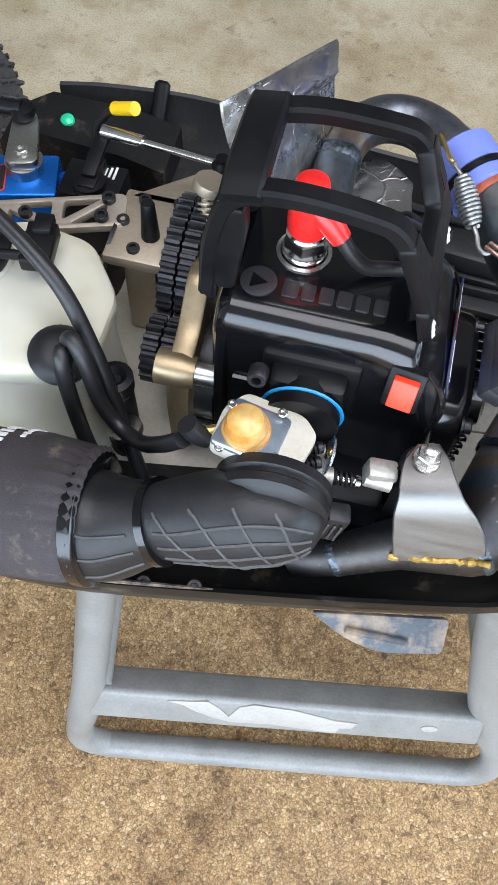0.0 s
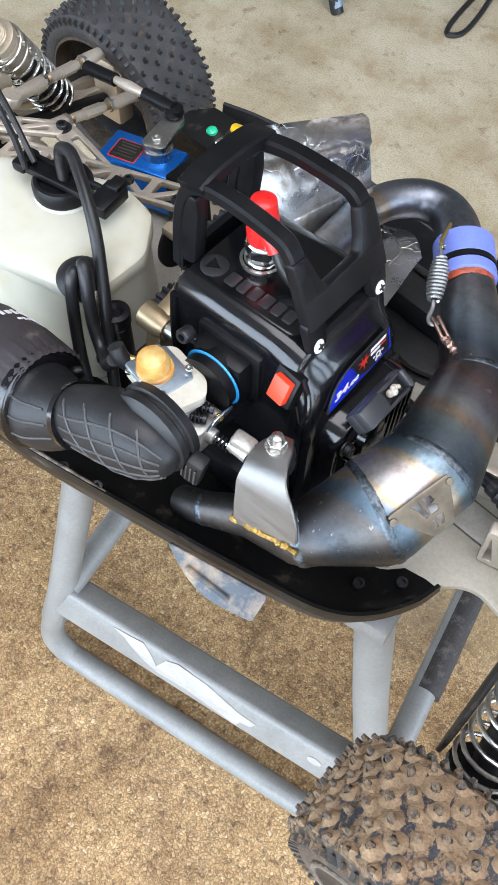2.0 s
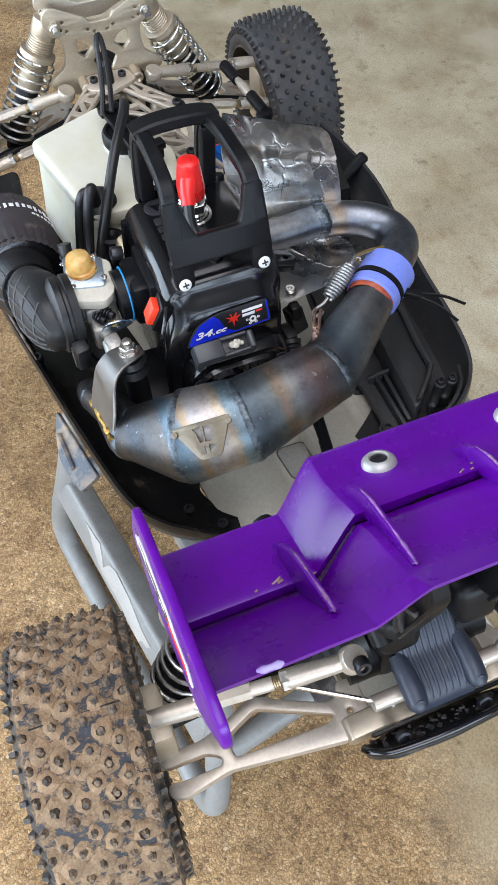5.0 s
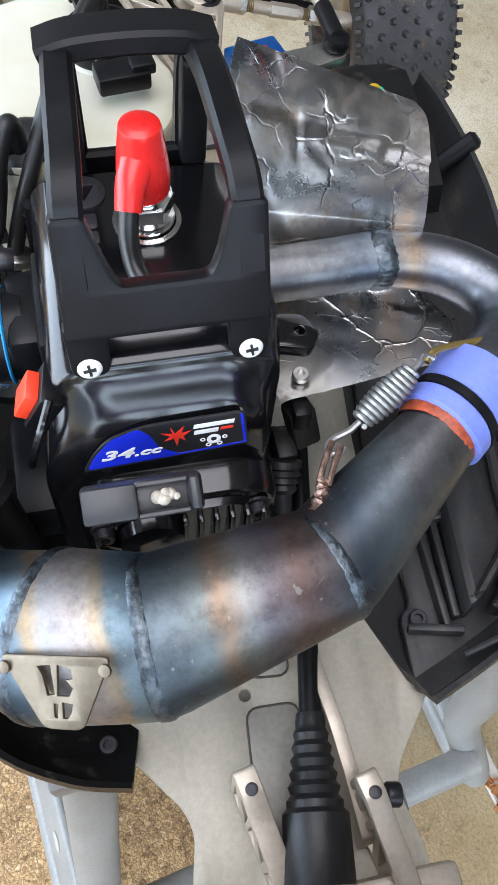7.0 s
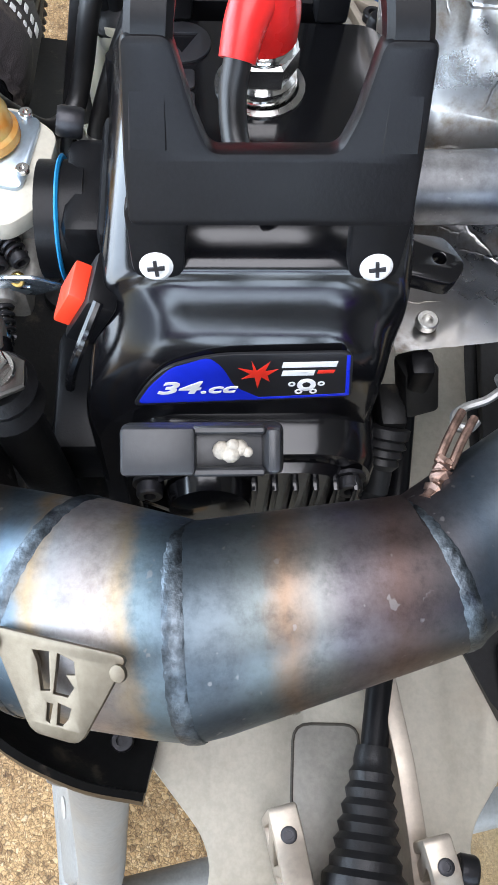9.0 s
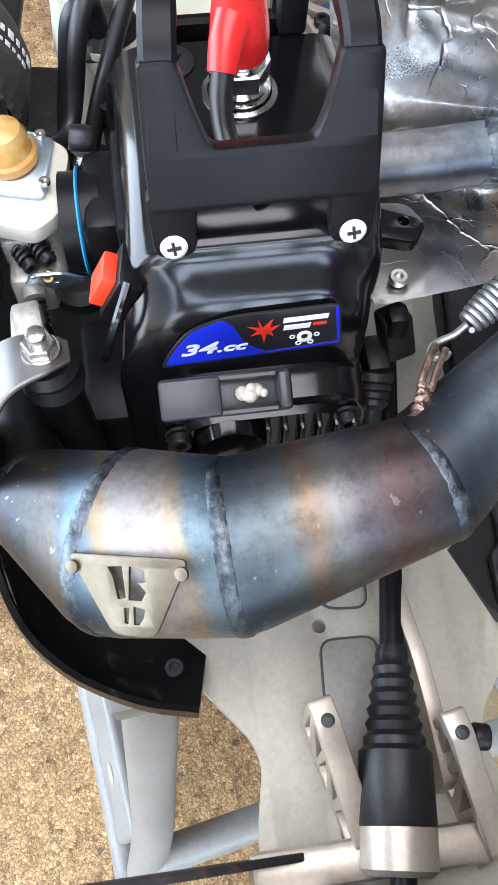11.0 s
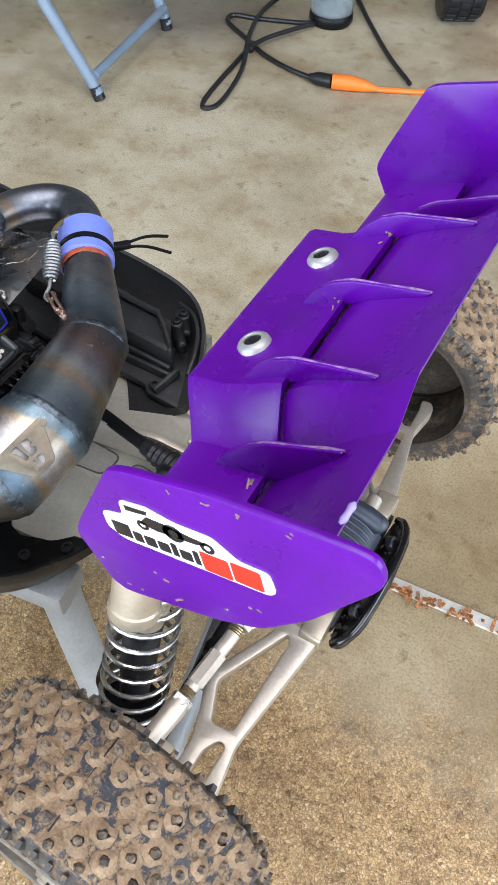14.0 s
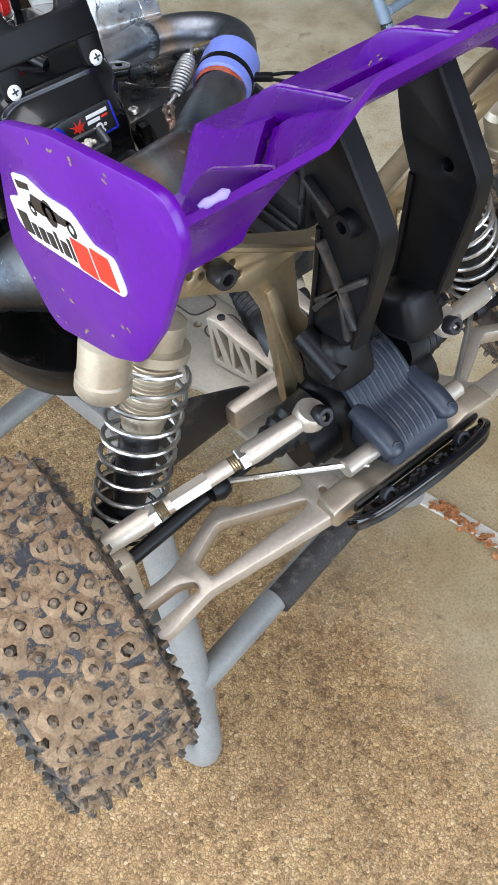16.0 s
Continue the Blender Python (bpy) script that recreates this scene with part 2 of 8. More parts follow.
def stuff(name, col, rough, metal=0.0, vary=0.12, big=18.0, fine=420.0, bump_s=0.15, rough_var=0.12, dust=0.0, dust_col=(0.42, 0.34, 0.25), dust_scale=60.0, coat=0.0, spec=0.5, stretch=None):
    """A surface with colour drift at two scales, uneven gloss, fine relief and, if asked, dust."""
    m, nt, b = nodes_of(name)
    n1, n2 = noise_at(nt, big, 5, 0.6, stretch), noise_at(nt, fine, 3, 0.6, stretch)
    dark = tuple(c * (1 - vary) for c in col)
    light = tuple(min(1, c * (1 + vary)) for c in col)
    base = ramp(nt, n1.outputs["Fac"], [(0.3, dark), (0.7, light)]).outputs["Color"]
    spk = ramp(nt, n2.outputs["Fac"], [(0.35, grey(1 - vary)), (0.65, grey(1.0))]).outputs["Color"]
    out = mixed(nt, 1.0, base, spk, "MULTIPLY")
    rr = ramp(nt, n1.outputs["Fac"], [(0.25, grey(max(0.02, rough - rough_var))), (0.75, grey(min(1, rough + rough_var)))]).outputs["Color"]
    if dust > 0:
        d = noise_at(nt, dust_scale, 6, 0.7)
        f = ramp(nt, d.outputs["Fac"], [(max(0.0, 0.62 - dust * 0.35), grey(0)), (min(1.0, 0.78 - dust * 0.2), grey(min(1.0, dust * 1.4)))]).outputs["Color"]
        out = mixed(nt, f, out, dust_col)
        rr = mixed(nt, f, rr, grey(0.9))
    link(nt, out, b.inputs["Base Color"])
    link(nt, rr, b.inputs["Roughness"])
    b.inputs["Metallic"].default_value = metal
    b.inputs["Coat Weight"].default_value = coat
    b.inputs["Coat Roughness"].default_value = 0.12
    b.inputs["Specular IOR Level"].default_value = spec
    if bump_s > 0:
        bump(nt, b, n2.outputs["Fac"], bump_s, 0.0006)
    return m


M_BLACK_GLOSS = stuff("black_gloss_plastic", (0.005, 0.005, 0.006), 0.16, vary=0.2, bump_s=0.02, rough_var=0.06, coat=0.2, big=40)
M_BLACK_SATIN = stuff("black_satin_plastic", (0.006, 0.006, 0.007), 0.40, vary=0.25, bump_s=0.10, rough_var=0.1, fine=900, spec=0.22, big=60)
M_BLACK_DUSTY = stuff("dusty_black_plastic", (0.010, 0.010, 0.010), 0.40, vary=0.25, bump_s=0.2, dust=0.14, dust_scale=45, spec=0.28)
M_RUBBER = stuff("black_rubber", (0.012, 0.012, 0.013), 0.42, vary=0.25, bump_s=0.3, rough_var=0.15, spec=0.4)
M_HOSE = stuff("black_rubber_hose", (0.011, 0.011, 0.012), 0.4, vary=0.2, bump_s=0.15)
M_SILVER = stuff("brushed_zinc_steel", (0.62, 0.61, 0.58), 0.3, 1.0, vary=0.15, bump_s=0.12)
M_CHROME = stuff("bright_steel", (0.75, 0.74, 0.72), 0.18, 1.0, vary=0.1, bump_s=0.05)
M_CHAMP = stuff("champagne_anodised_aluminium", (0.52, 0.445, 0.34), 0.47, 0.8, vary=0.1, bump_s=0.1, dust=0.2)
M_CHAMP_PALE = stuff("pale_champagne_aluminium", (0.54, 0.475, 0.395), 0.42, 0.6, vary=0.12, bump_s=0.12, dust=0.16)
M_BRONZE = stuff("bronze_anodised_aluminium", (0.40, 0.31, 0.19), 0.4, 0.85, vary=0.12, bump_s=0.1, dust=0.15)
M_CHASSIS = stuff("grey_anodised_chassis", (0.48, 0.445, 0.365), 0.5, 0.15, vary=0.12, bump_s=0.08, dust=0.25, dust_scale=22)
M_STEEL_DARK = stuff("dark_gear_steel", (0.055, 0.055, 0.06), 0.42, 0.8, vary=0.2, bump_s=0.15)
M_PURPLE = stuff("purple_dyed_nylon", (0.096, 0.0004, 0.268), 0.30, vary=0.18, bump_s=0.05, rough_var=0.10, coat=0.0, spec=0.42, dust=0.05, dust_col=(0.42, 0.25, 0.40), dust_scale=90)
M_RED = stuff("red_rubber", (0.72, 0.02, 0.018), 0.32, vary=0.08, bump_s=0.03)
M_RED_KEY = stuff("red_plastic_key", (0.85, 0.055, 0.02), 0.4, vary=0.05, bump_s=0.02)
M_BLUE_SERVO = stuff("blue_anodised_aluminium", (0.01, 0.16, 0.62), 0.3, 0.7, vary=0.12, bump_s=0.05)
M_BLUE_SIL = stuff("blue_silicone", (0.17, 0.23, 0.66), 0.45, vary=0.1, bump_s=0.1, dust=0.15)
M_BLUE_RING = stuff("blue_rubber_ring", (0.01, 0.22, 0.5), 0.4)
M_ORANGE_SIL = stuff("orange_silicone_bead", (0.40, 0.075, 0.03), 0.5, vary=0.35, big=300)
M_YELLOW = stuff("yellow_plastic", (0.85, 0.55, 0.01), 0.35, vary=0.05, bump_s=0.02)
M_GREEN = stuff("green_led_plastic", (0.02, 0.55, 0.28), 0.25, vary=0.05, bump_s=0.0)
M_WHITE_SCREW = stuff("white_nylon", (0.8, 0.8, 0.78), 0.4, vary=0.05, bump_s=0.02)
M_CARB = stuff("cast_carburettor_alloy", (0.45, 0.435, 0.40), 0.45, 0.6, vary=0.25, bump_s=0.35)
M_CARB_WHITE = stuff("pale_phenolic_plastic", (0.58, 0.55, 0.46), 0.45, vary=0.1, bump_s=0.1)
M_ZINC_BLUE = stuff("blue_zinc_plate", (0.50, 0.60, 0.70), 0.28, 0.9, vary=0.12, bump_s=0.05)
M_CLOTH = stuff("grey_filter_cloth", (0.050, 0.043, 0.046), 0.78, vary=0.3, bump_s=0.5, fine=1500, dust=0.2, spec=0.3)
M_GREY_PAINT = stuff("grey_painted_steel", (0.225, 0.225, 0.215), 0.42, vary=0.15, bump_s=0.15, dust=0.18, dust_scale=25, big=30)
M_GREY_WORN = stuff("worn_black_rubber_sleeve", (0.040, 0.034, 0.032), 0.7, vary=0.4, dust=0.28, dust_col=(0.30, 0.26, 0.22))
M_BARE = stuff("bare_primer_patch", (0.37, 0.35, 0.32), 0.55, vary=0.12, bump_s=0.1)
M_WHITE_INK = stuff("white_print", (0.75, 0.75, 0.75), 0.45, vary=0.04, bump_s=0.0)
M_BLACK_INK = stuff("black_print", (0.012, 0.012, 0.014), 0.4, vary=0.1, bump_s=0.0)
M_RED_INK = stuff("red_print", (0.7, 0.03, 0.015), 0.4, vary=0.05, bump_s=0.0)
M_BLUE_INK = stuff("blue_print", (0.01, 0.025, 0.5), 0.25, vary=0.05, bump_s=0.0)
M_GREY_INK = stuff("grey_print", (0.022, 0.022, 0.025), 0.35, vary=0.1, bump_s=0.0)
M_ORANGE_CORD = stuff("orange_cord", (0.85, 0.19, 0.02), 0.45, vary=0.1)
M_BLUEGREY = stuff("blue_grey_painted_tube", (0.17, 0.22, 0.28), 0.4, vary=0.12)
M_DIRT_PLATE = stuff("muddy_blue_grey_plastic", (0.055, 0.068, 0.085), 0.5, vary=0.25, dust=0.5, dust_col=(0.42, 0.31, 0.2), dust_scale=45)
# wall colour kept dark in place of a dim interior
M_WALL = stuff("unseen_wall_dark", (0.20, 0.195, 0.185), 0.8, vary=0.06, big=2, fine=60)
M_RUST_LEAF = stuff("dry_leaf_debris", (0.38, 0.15, 0.05), 0.9, vary=0.5, big=200)


def tank_material():
    m, nt, b = nodes_of("translucent_white_polyethylene")
    n = noise_at(nt, 14, 4, 0.6)
    col = ramp(nt, n.outputs["Fac"], [(0.3, (0.46, 0.415, 0.28)), (0.5, (0.555, 0.535, 0.43)), (0.7, (0.60, 0.59, 0.505))]).outputs["Color"]
    link(nt, col, b.inputs["Base Color"])
    b.inputs["Roughness"].default_value = 0.4
    b.inputs["Subsurface Weight"].default_value = 0.35
    b.inputs["Subsurface Radius"].default_value = (0.012, 0.012, 0.008)
    b.inputs["Subsurface Scale"].default_value = 1.0
    bump(nt, b, noise_at(nt, 300, 3).outputs["Fac"], 0.05, 0.0005)
    return m


def bulb_material():
    m, nt, b = nodes_of("amber_primer_bulb")
    b.inputs["Base Color"].default_value = (0.85, 0.50, 0.12, 1)
    b.inputs["Roughness"].default_value = 0.25
    b.inputs["Transmission Weight"].default_value = 0.35
    b.inputs["Subsurface Weight"].default_value = 0.4
    b.inputs["Subsurface Radius"].default_value = (0.006, 0.004, 0.002)
    n = noise_at(nt, 120, 3)
    col = ramp(nt, n.outputs["Fac"], [(0.35, (0.72, 0.30, 0.05)), (0.6, (0.78, 0.54, 0.20))]).outputs["Color"]
    link(nt, col, b.inputs["Base Color"])
    return m


def foil_material():
    m, nt, b = nodes_of("creased_aluminium_foil_tape")
    b.inputs["Metallic"].default_value = 1.0
    tc = nt.nodes.new("ShaderNodeTexCoord")
    big = noise_at(nt, 24, 6, 0.62)
    bends = mixed(nt, 0.010, tc.outputs["Object"], noise_at(nt, 60, 3).outputs["Color"], "ADD")
    creases = []
    for scale, width in ((30, 0.022), (70, 0.030)):
        e = nt.nodes.new("ShaderNodeTexVoronoi")
        e.feature = "DISTANCE_TO_EDGE"
        e.inputs["Scale"].default_value = scale
        link(nt, bends, e.inputs["Vector"])
        line = ramp(nt, e.outputs["Distance"], [(0.0, grey(1)), (width, grey(0))]).outputs["Color"]
        keep = ramp(nt, noise_at(nt, scale * 0.7, 2).outputs["Fac"], [(0.50, grey(0)), (0.58, grey(1))]).outputs["Color"]
        creases.append(mixed(nt, 1.0, line, keep, "MULTIPLY"))
    stain = ramp(nt, noise_at(nt, 30, 6, 0.68).outputs["Fac"], [(0.49, grey(0)), (0.62, grey(0.8))]).outputs["Color"]
    col = ramp(nt, big.outputs["Fac"], [(0.30, (0.38, 0.39, 0.40)), (0.48, (0.54, 0.54, 0.54)), (0.60, (0.47, 0.45, 0.42)), (0.78, (0.36, 0.32, 0.27))]).outputs["Color"]
    col = mixed(nt, stain, col, (0.22, 0.165, 0.11))
    # pale crease lines: highlight and wear put into the colour
    col = mixed(nt, mixed(nt, 1.0, creases[0], grey(0.7), "MULTIPLY"), col, (0.72, 0.715, 0.70))
    link(nt, col, b.inputs["Base Color"])
    rr = ramp(nt, big.outputs["Fac"], [(0.3, grey(0.22)), (0.75, grey(0.36))]).outputs["Color"]
    link(nt, mixed(nt, stain, rr, grey(0.6)), b.inputs["Roughness"])
    b1 = bump(nt, b, creases[0], 0.45, 0.0008)
    b2 = bump(nt, b, creases[1], 0.30, 0.0005, b1)
    bump(nt, b, noise_at(nt, 90, 4, 0.6).outputs["Fac"], 0.07, 0.0008, b2)
    return m


def pipe_material(name, origin, axis, reach, bands, blur=0.015, shine=(0.52, 0.38)):
    """Heat-tinted steel: colour bands set along an axis from one weld, smeared by noise, with soot and spatter."""
    m, nt, b = nodes_of(name)
    b.inputs["Metallic"].default_value = 1.0
    tc = nt.nodes.new("ShaderNodeTexCoord")
    broad, mid, fine = noise_at(nt, 22, 5, 0.62), noise_at(nt, 95, 6, 0.72), noise_at(nt, 420, 4, 0.65)

    def calc(op, x, y):
        node = nt.nodes.new("ShaderNodeMath")
        node.operation = op
        for sock, val in ((0, x), (1, y)):
            if isinstance(val, (int, float)):
                node.inputs[sock].default_value = val
            else:
                link(nt, val, node.inputs[sock])
        return node.outputs[0]

    def vec(op, x, y):
        node = nt.nodes.new("ShaderNodeVectorMath")
        node.operation = op
        for sock, val in ((0, x), (1, y)):
            if isinstance(val, (tuple, list)):
                node.inputs[sock].default_value = val
            else:
                link(nt, val, node.inputs[sock])
        return node
    along = vec("DOT_PRODUCT", vec("SUBTRACT", tc.outputs["Object"], tuple(origin)).outputs["Vector"], tuple(axis)).outputs["Value"]
    wob = calc("ADD", calc("MULTIPLY", calc("SUBTRACT", broad.outputs["Fac"], 0.5), blur), calc("MULTIPLY", calc("SUBTRACT", mid.outputs["Fac"], 0.5), blur * 0.35))
    lo, hi = reach
    u = calc("DIVIDE", calc("SUBTRACT", calc("ADD", along, wob), lo), hi - lo)
    col = ramp(nt, u, [((at - lo) / (hi - lo), c) for at, c in bands]).outputs["Color"]
    soot = ramp(nt, mid.outputs["Fac"], [(0.30, grey(0.58)), (0.52, grey(0.96)), (0.70, grey(1.12))]).outputs["Color"]
    col = mixed(nt, 1.0, col, soot, "MULTIPLY")
    smoke = ramp(nt, broad.outputs["Fac"], [(0.50, grey(0.0)), (0.68, grey(0.45))]).outputs["Color"]
    col = mixed(nt, smoke, col, (0.085, 0.082, 0.086))
    spatter = ramp(nt, noise_at(nt, 260, 2, 0.4).outputs["Fac"], [(0.70, grey(0)), (0.74, grey(0.5))]).outputs["Color"]
    col = mixed(nt, spatter, col, (0.34, 0.33, 0.32))
    link(nt, col, b.inputs["Base Color"])
    link(nt, ramp(nt, mid.outputs["Fac"], [(0.3, grey(shine[0])), (0.7, grey(shine[1]))]).outputs["Color"], b.inputs["Roughness"])
    bump(nt, b, fine.outputs["Fac"], 0.12, 0.0005)
    return m


def tyre_material(name, mud, cool=((0.018, 0.018, 0.019), (0.045, 0.045, 0.047))):
    m, nt, b = nodes_of(name)
    n = noise_at(nt, 110, 7, 0.76, (1.0, 0.75, 1.0))
    n2 = noise_at(nt, 620, 4, 0.65)
    n3 = noise_at(nt, 22, 3, 0.5)
    rub = ramp(nt, noise_at(nt, 40, 4).outputs["Fac"], [(0.3, cool[0]), (0.7, cool[1])]).outputs["Color"]
    brown_tone = ramp(nt, n2.outputs["Fac"], [(0.25, (0.12, 0.075, 0.042)), (0.45, (0.25, 0.165, 0.095)), (0.72, (0.40, 0.28, 0.17))]).outputs["Color"]
    brown_tone = mixed(nt, 1.0, brown_tone, ramp(nt, n3.outputs["Fac"], [(0.35, (0.72, 0.70, 0.68)), (0.65, (1.0, 1.0, 1.0))]).outputs["Color"], "MULTIPLY")
    lim = 0.60 - mud * 0.17
    f = ramp(nt, n.outputs["Fac"], [(lim, grey(0)), (lim + 0.05, grey(min(1.0, mud + 0.2)))]).outputs["Color"]
    link(nt, mixed(nt, f, rub, brown_tone), b.inputs["Base Color"])
    link(nt, mixed(nt, f, grey(0.55), grey(0.92)), b.inputs["Roughness"])
    b1 = bump(nt, b, f, 0.5, 0.0012)
    bump(nt, b, n2.outputs["Fac"], 0.7, 0.0012, b1)
    return m


# centre and size of a background shadow painted on the floor
PAINTED_SHADOWS = [((-0.74, 1.52), 0.30)]


def floor_material():
    m, nt, b = nodes_of("exposed_aggregate_concrete")
    tc = nt.nodes.new("ShaderNodeTexCoord")
    warp = noise_at(nt, 160, 3)
    vin = mixed(nt, 0.006, tc.outputs["Object"], warp.outputs["Color"], "ADD")
    cells = []
    for scale in (260, 520):
        v = nt.nodes.new("ShaderNodeTexVoronoi")
        v.inputs["Scale"].default_value = scale
        v.inputs["Randomness"].default_value = 1.0
        link(nt, vin, v.inputs["Vector"])
        e = nt.nodes.new("ShaderNodeTexVoronoi")
        e.feature = "DISTANCE_TO_EDGE"
        e.inputs["Scale"].default_value = scale
        link(nt, vin, e.inputs["Vector"])
        pebble = ramp(nt, v.outputs["Color"], [(0.08, (0.20, 0.125, 0.065)), (0.25, (0.34, 0.215, 0.105)), (0.5, (0.47, 0.315, 0.160)), (0.75, (0.55, 0.39, 0.215)), (0.95, (0.63, 0.50, 0.34))]).outputs["Color"]
        gap = ramp(nt, e.outputs["Distance"], [(0.0, grey(0.33)), (0.15, grey(1.06))]).outputs["Color"]
        cells.append((mixed(nt, 1.0, pebble, gap, "MULTIPLY"), v, e))
    pick = ramp(nt, noise_at(nt, 120, 4, 0.6).outputs["Fac"], [(0.44, grey(0)), (0.56, grey(1))]).outputs["Color"]
    stones = mixed(nt, pick, cells[0][0], cells[1][0])
    stones = mixed(nt, 1.0, stones, ramp(nt, noise_at(nt, 9, 5, 0.6).outputs["Fac"], [(0.32, (0.52, 0.45, 0.38)), (0.44, (0.86, 0.80, 0.72)), (0.56, (1.06, 1.02, 0.94)), (0.70, (1.16, 1.14, 1.08))]).outputs["Color"], "MULTIPLY")
    stones = mixed(nt, 1.0, stones, ramp(nt, noise_at(nt, 75, 5, 0.7).outputs["Fac"], [(0.34, (0.55, 0.50, 0.45)), (0.46, (0.96, 0.94, 0.92)), (0.66, (1.14, 1.12, 1.10))]).outputs["Color"], "MULTIPLY")
    cement = ramp(nt, noise_at(nt, 6, 7, 0.66).outputs["Fac"], [(0.28, (0.335, 0.265, 0.15)), (0.43, (0.435, 0.37, 0.25)), (0.58, (0.50, 0.44, 0.32)), (0.74, (0.56, 0.505, 0.395))]).outputs["Color"]
    cement = mixed(nt, 1.0, cement, ramp(nt, noise_at(nt, 330, 5, 0.7).outputs["Fac"], [(0.34, grey(0.66)), (0.55, grey(1.06))]).outputs["Color"], "MULTIPLY")
    blot = ramp(nt, noise_at(nt, 13, 6, 0.7).outputs["Fac"], [(0.54, grey(0)), (0.66, grey(0.42))]).outputs["Color"]
    cement = mixed(nt, blot, cement, (0.25, 0.155, 0.07))
    # worn bare near the door, trowelled skin further in
    sep = nt.nodes.new("ShaderNodeSeparateXYZ")
    link(nt, tc.outputs["Object"], sep.inputs["Vector"])
    edge = nt.nodes.new("ShaderNodeMath")
    edge.operation = "MULTIPLY_ADD"
    edge.inputs[1].default_value, edge.inputs[2].default_value = 3.2, -0.62
    link(nt, sep.outputs["Y"], edge.inputs[0])
    big = nt.nodes.new("ShaderNodeMath")
    big.operation = "MULTIPLY_ADD"
    big.inputs[1].default_value = 0.9
    link(nt, noise_at(nt, 7, 7, 0.7).outputs["Fac"], big.inputs[0])
    link(nt, edge.outputs[0], big.inputs[2])
    fac = ramp(nt, big.outputs[0], [(0.22, grey(0.04)), (0.72, grey(0.96))]).outputs["Color"]
    col = mixed(nt, fac, stones, cement)
    stain = ramp(nt, noise_at(nt, 3.4, 5, 0.6).outputs["Fac"], [(0.36, (0.58, 0.53, 0.45)), (0.50, (0.88, 0.85, 0.80)), (0.6, (1, 1, 1))]).outputs["Color"]
    col = mixed(nt, 0.7, col, stain, "MULTIPLY")
    # browner and darker slab towards +x, fading with y
    brown_tone = nt.nodes.new("ShaderNodeMath")
    brown_tone.operation = "MULTIPLY_ADD"
    brown_tone.inputs[1].default_value = 2.2
    link(nt, sep.outputs["X"], brown_tone.inputs[0])
    link(nt, noise_at(nt, 5, 6, 0.65).outputs["Fac"], brown_tone.inputs[2])
    dfac = ramp(nt, brown_tone.outputs[0], [(0.25, grey(0)), (0.70, grey(1))]).outputs["Color"]
    nearer = ramp(nt, sep.outputs["Y"], [(0.50, grey(1)), (0.95, grey(0.2))]).outputs["Color"]
    skin = mixed(nt, 1.0, mixed(nt, 1.0, dfac, nearer, "MULTIPLY"), fac, "MULTIPLY")
    col = mixed(nt, skin, col, mixed(nt, 1.0, col, (0.74, 0.66, 0.54), "MULTIPLY"))
    # soft dark patch further back: a shadow put into the floor colour
    for centre, size in PAINTED_SHADOWS:
        off = nt.nodes.new("ShaderNodeVectorMath")
        off.operation = "DISTANCE"
        link(nt, mixed(nt, 0.12, tc.outputs["Object"], noise_at(nt, 9, 5, 0.6).outputs["Color"], "ADD"), off.inputs[0])
        off.inputs[1].default_value = (centre[0] + 0.06, centre[1] + 0.06, 0.06)
        floor_shadow = ramp(nt, off.outputs["Value"], [(size * 0.45, grey(0.62)), (size, grey(0))]).outputs["Color"]
        col = mixed(nt, floor_shadow, col, (0.055, 0.052, 0.050))
    spots = ramp(nt, noise_at(nt, 26, 5, 0.7).outputs["Fac"], [(0.30, (0.42, 0.36, 0.30)), (0.42, (1, 1, 1))]).outputs["Color"]
    col = mixed(nt, 0.7, col, spots, "MULTIPLY")
    link(nt, col, b.inputs["Base Color"])
    b.inputs["Roughness"].default_value = 0.74
    b.inputs["Specular IOR Level"].default_value = 0.35
    rough_top = mixed(nt, fac, cells[0][2].outputs["Distance"], grey(0.3))
    b1 = bump(nt, b, rough_top, 0.5, 0.002)
    bump(nt, b, noise_at(nt, 500, 4, 0.6).outputs["Fac"], 0.3, 0.001, b1)
    return m


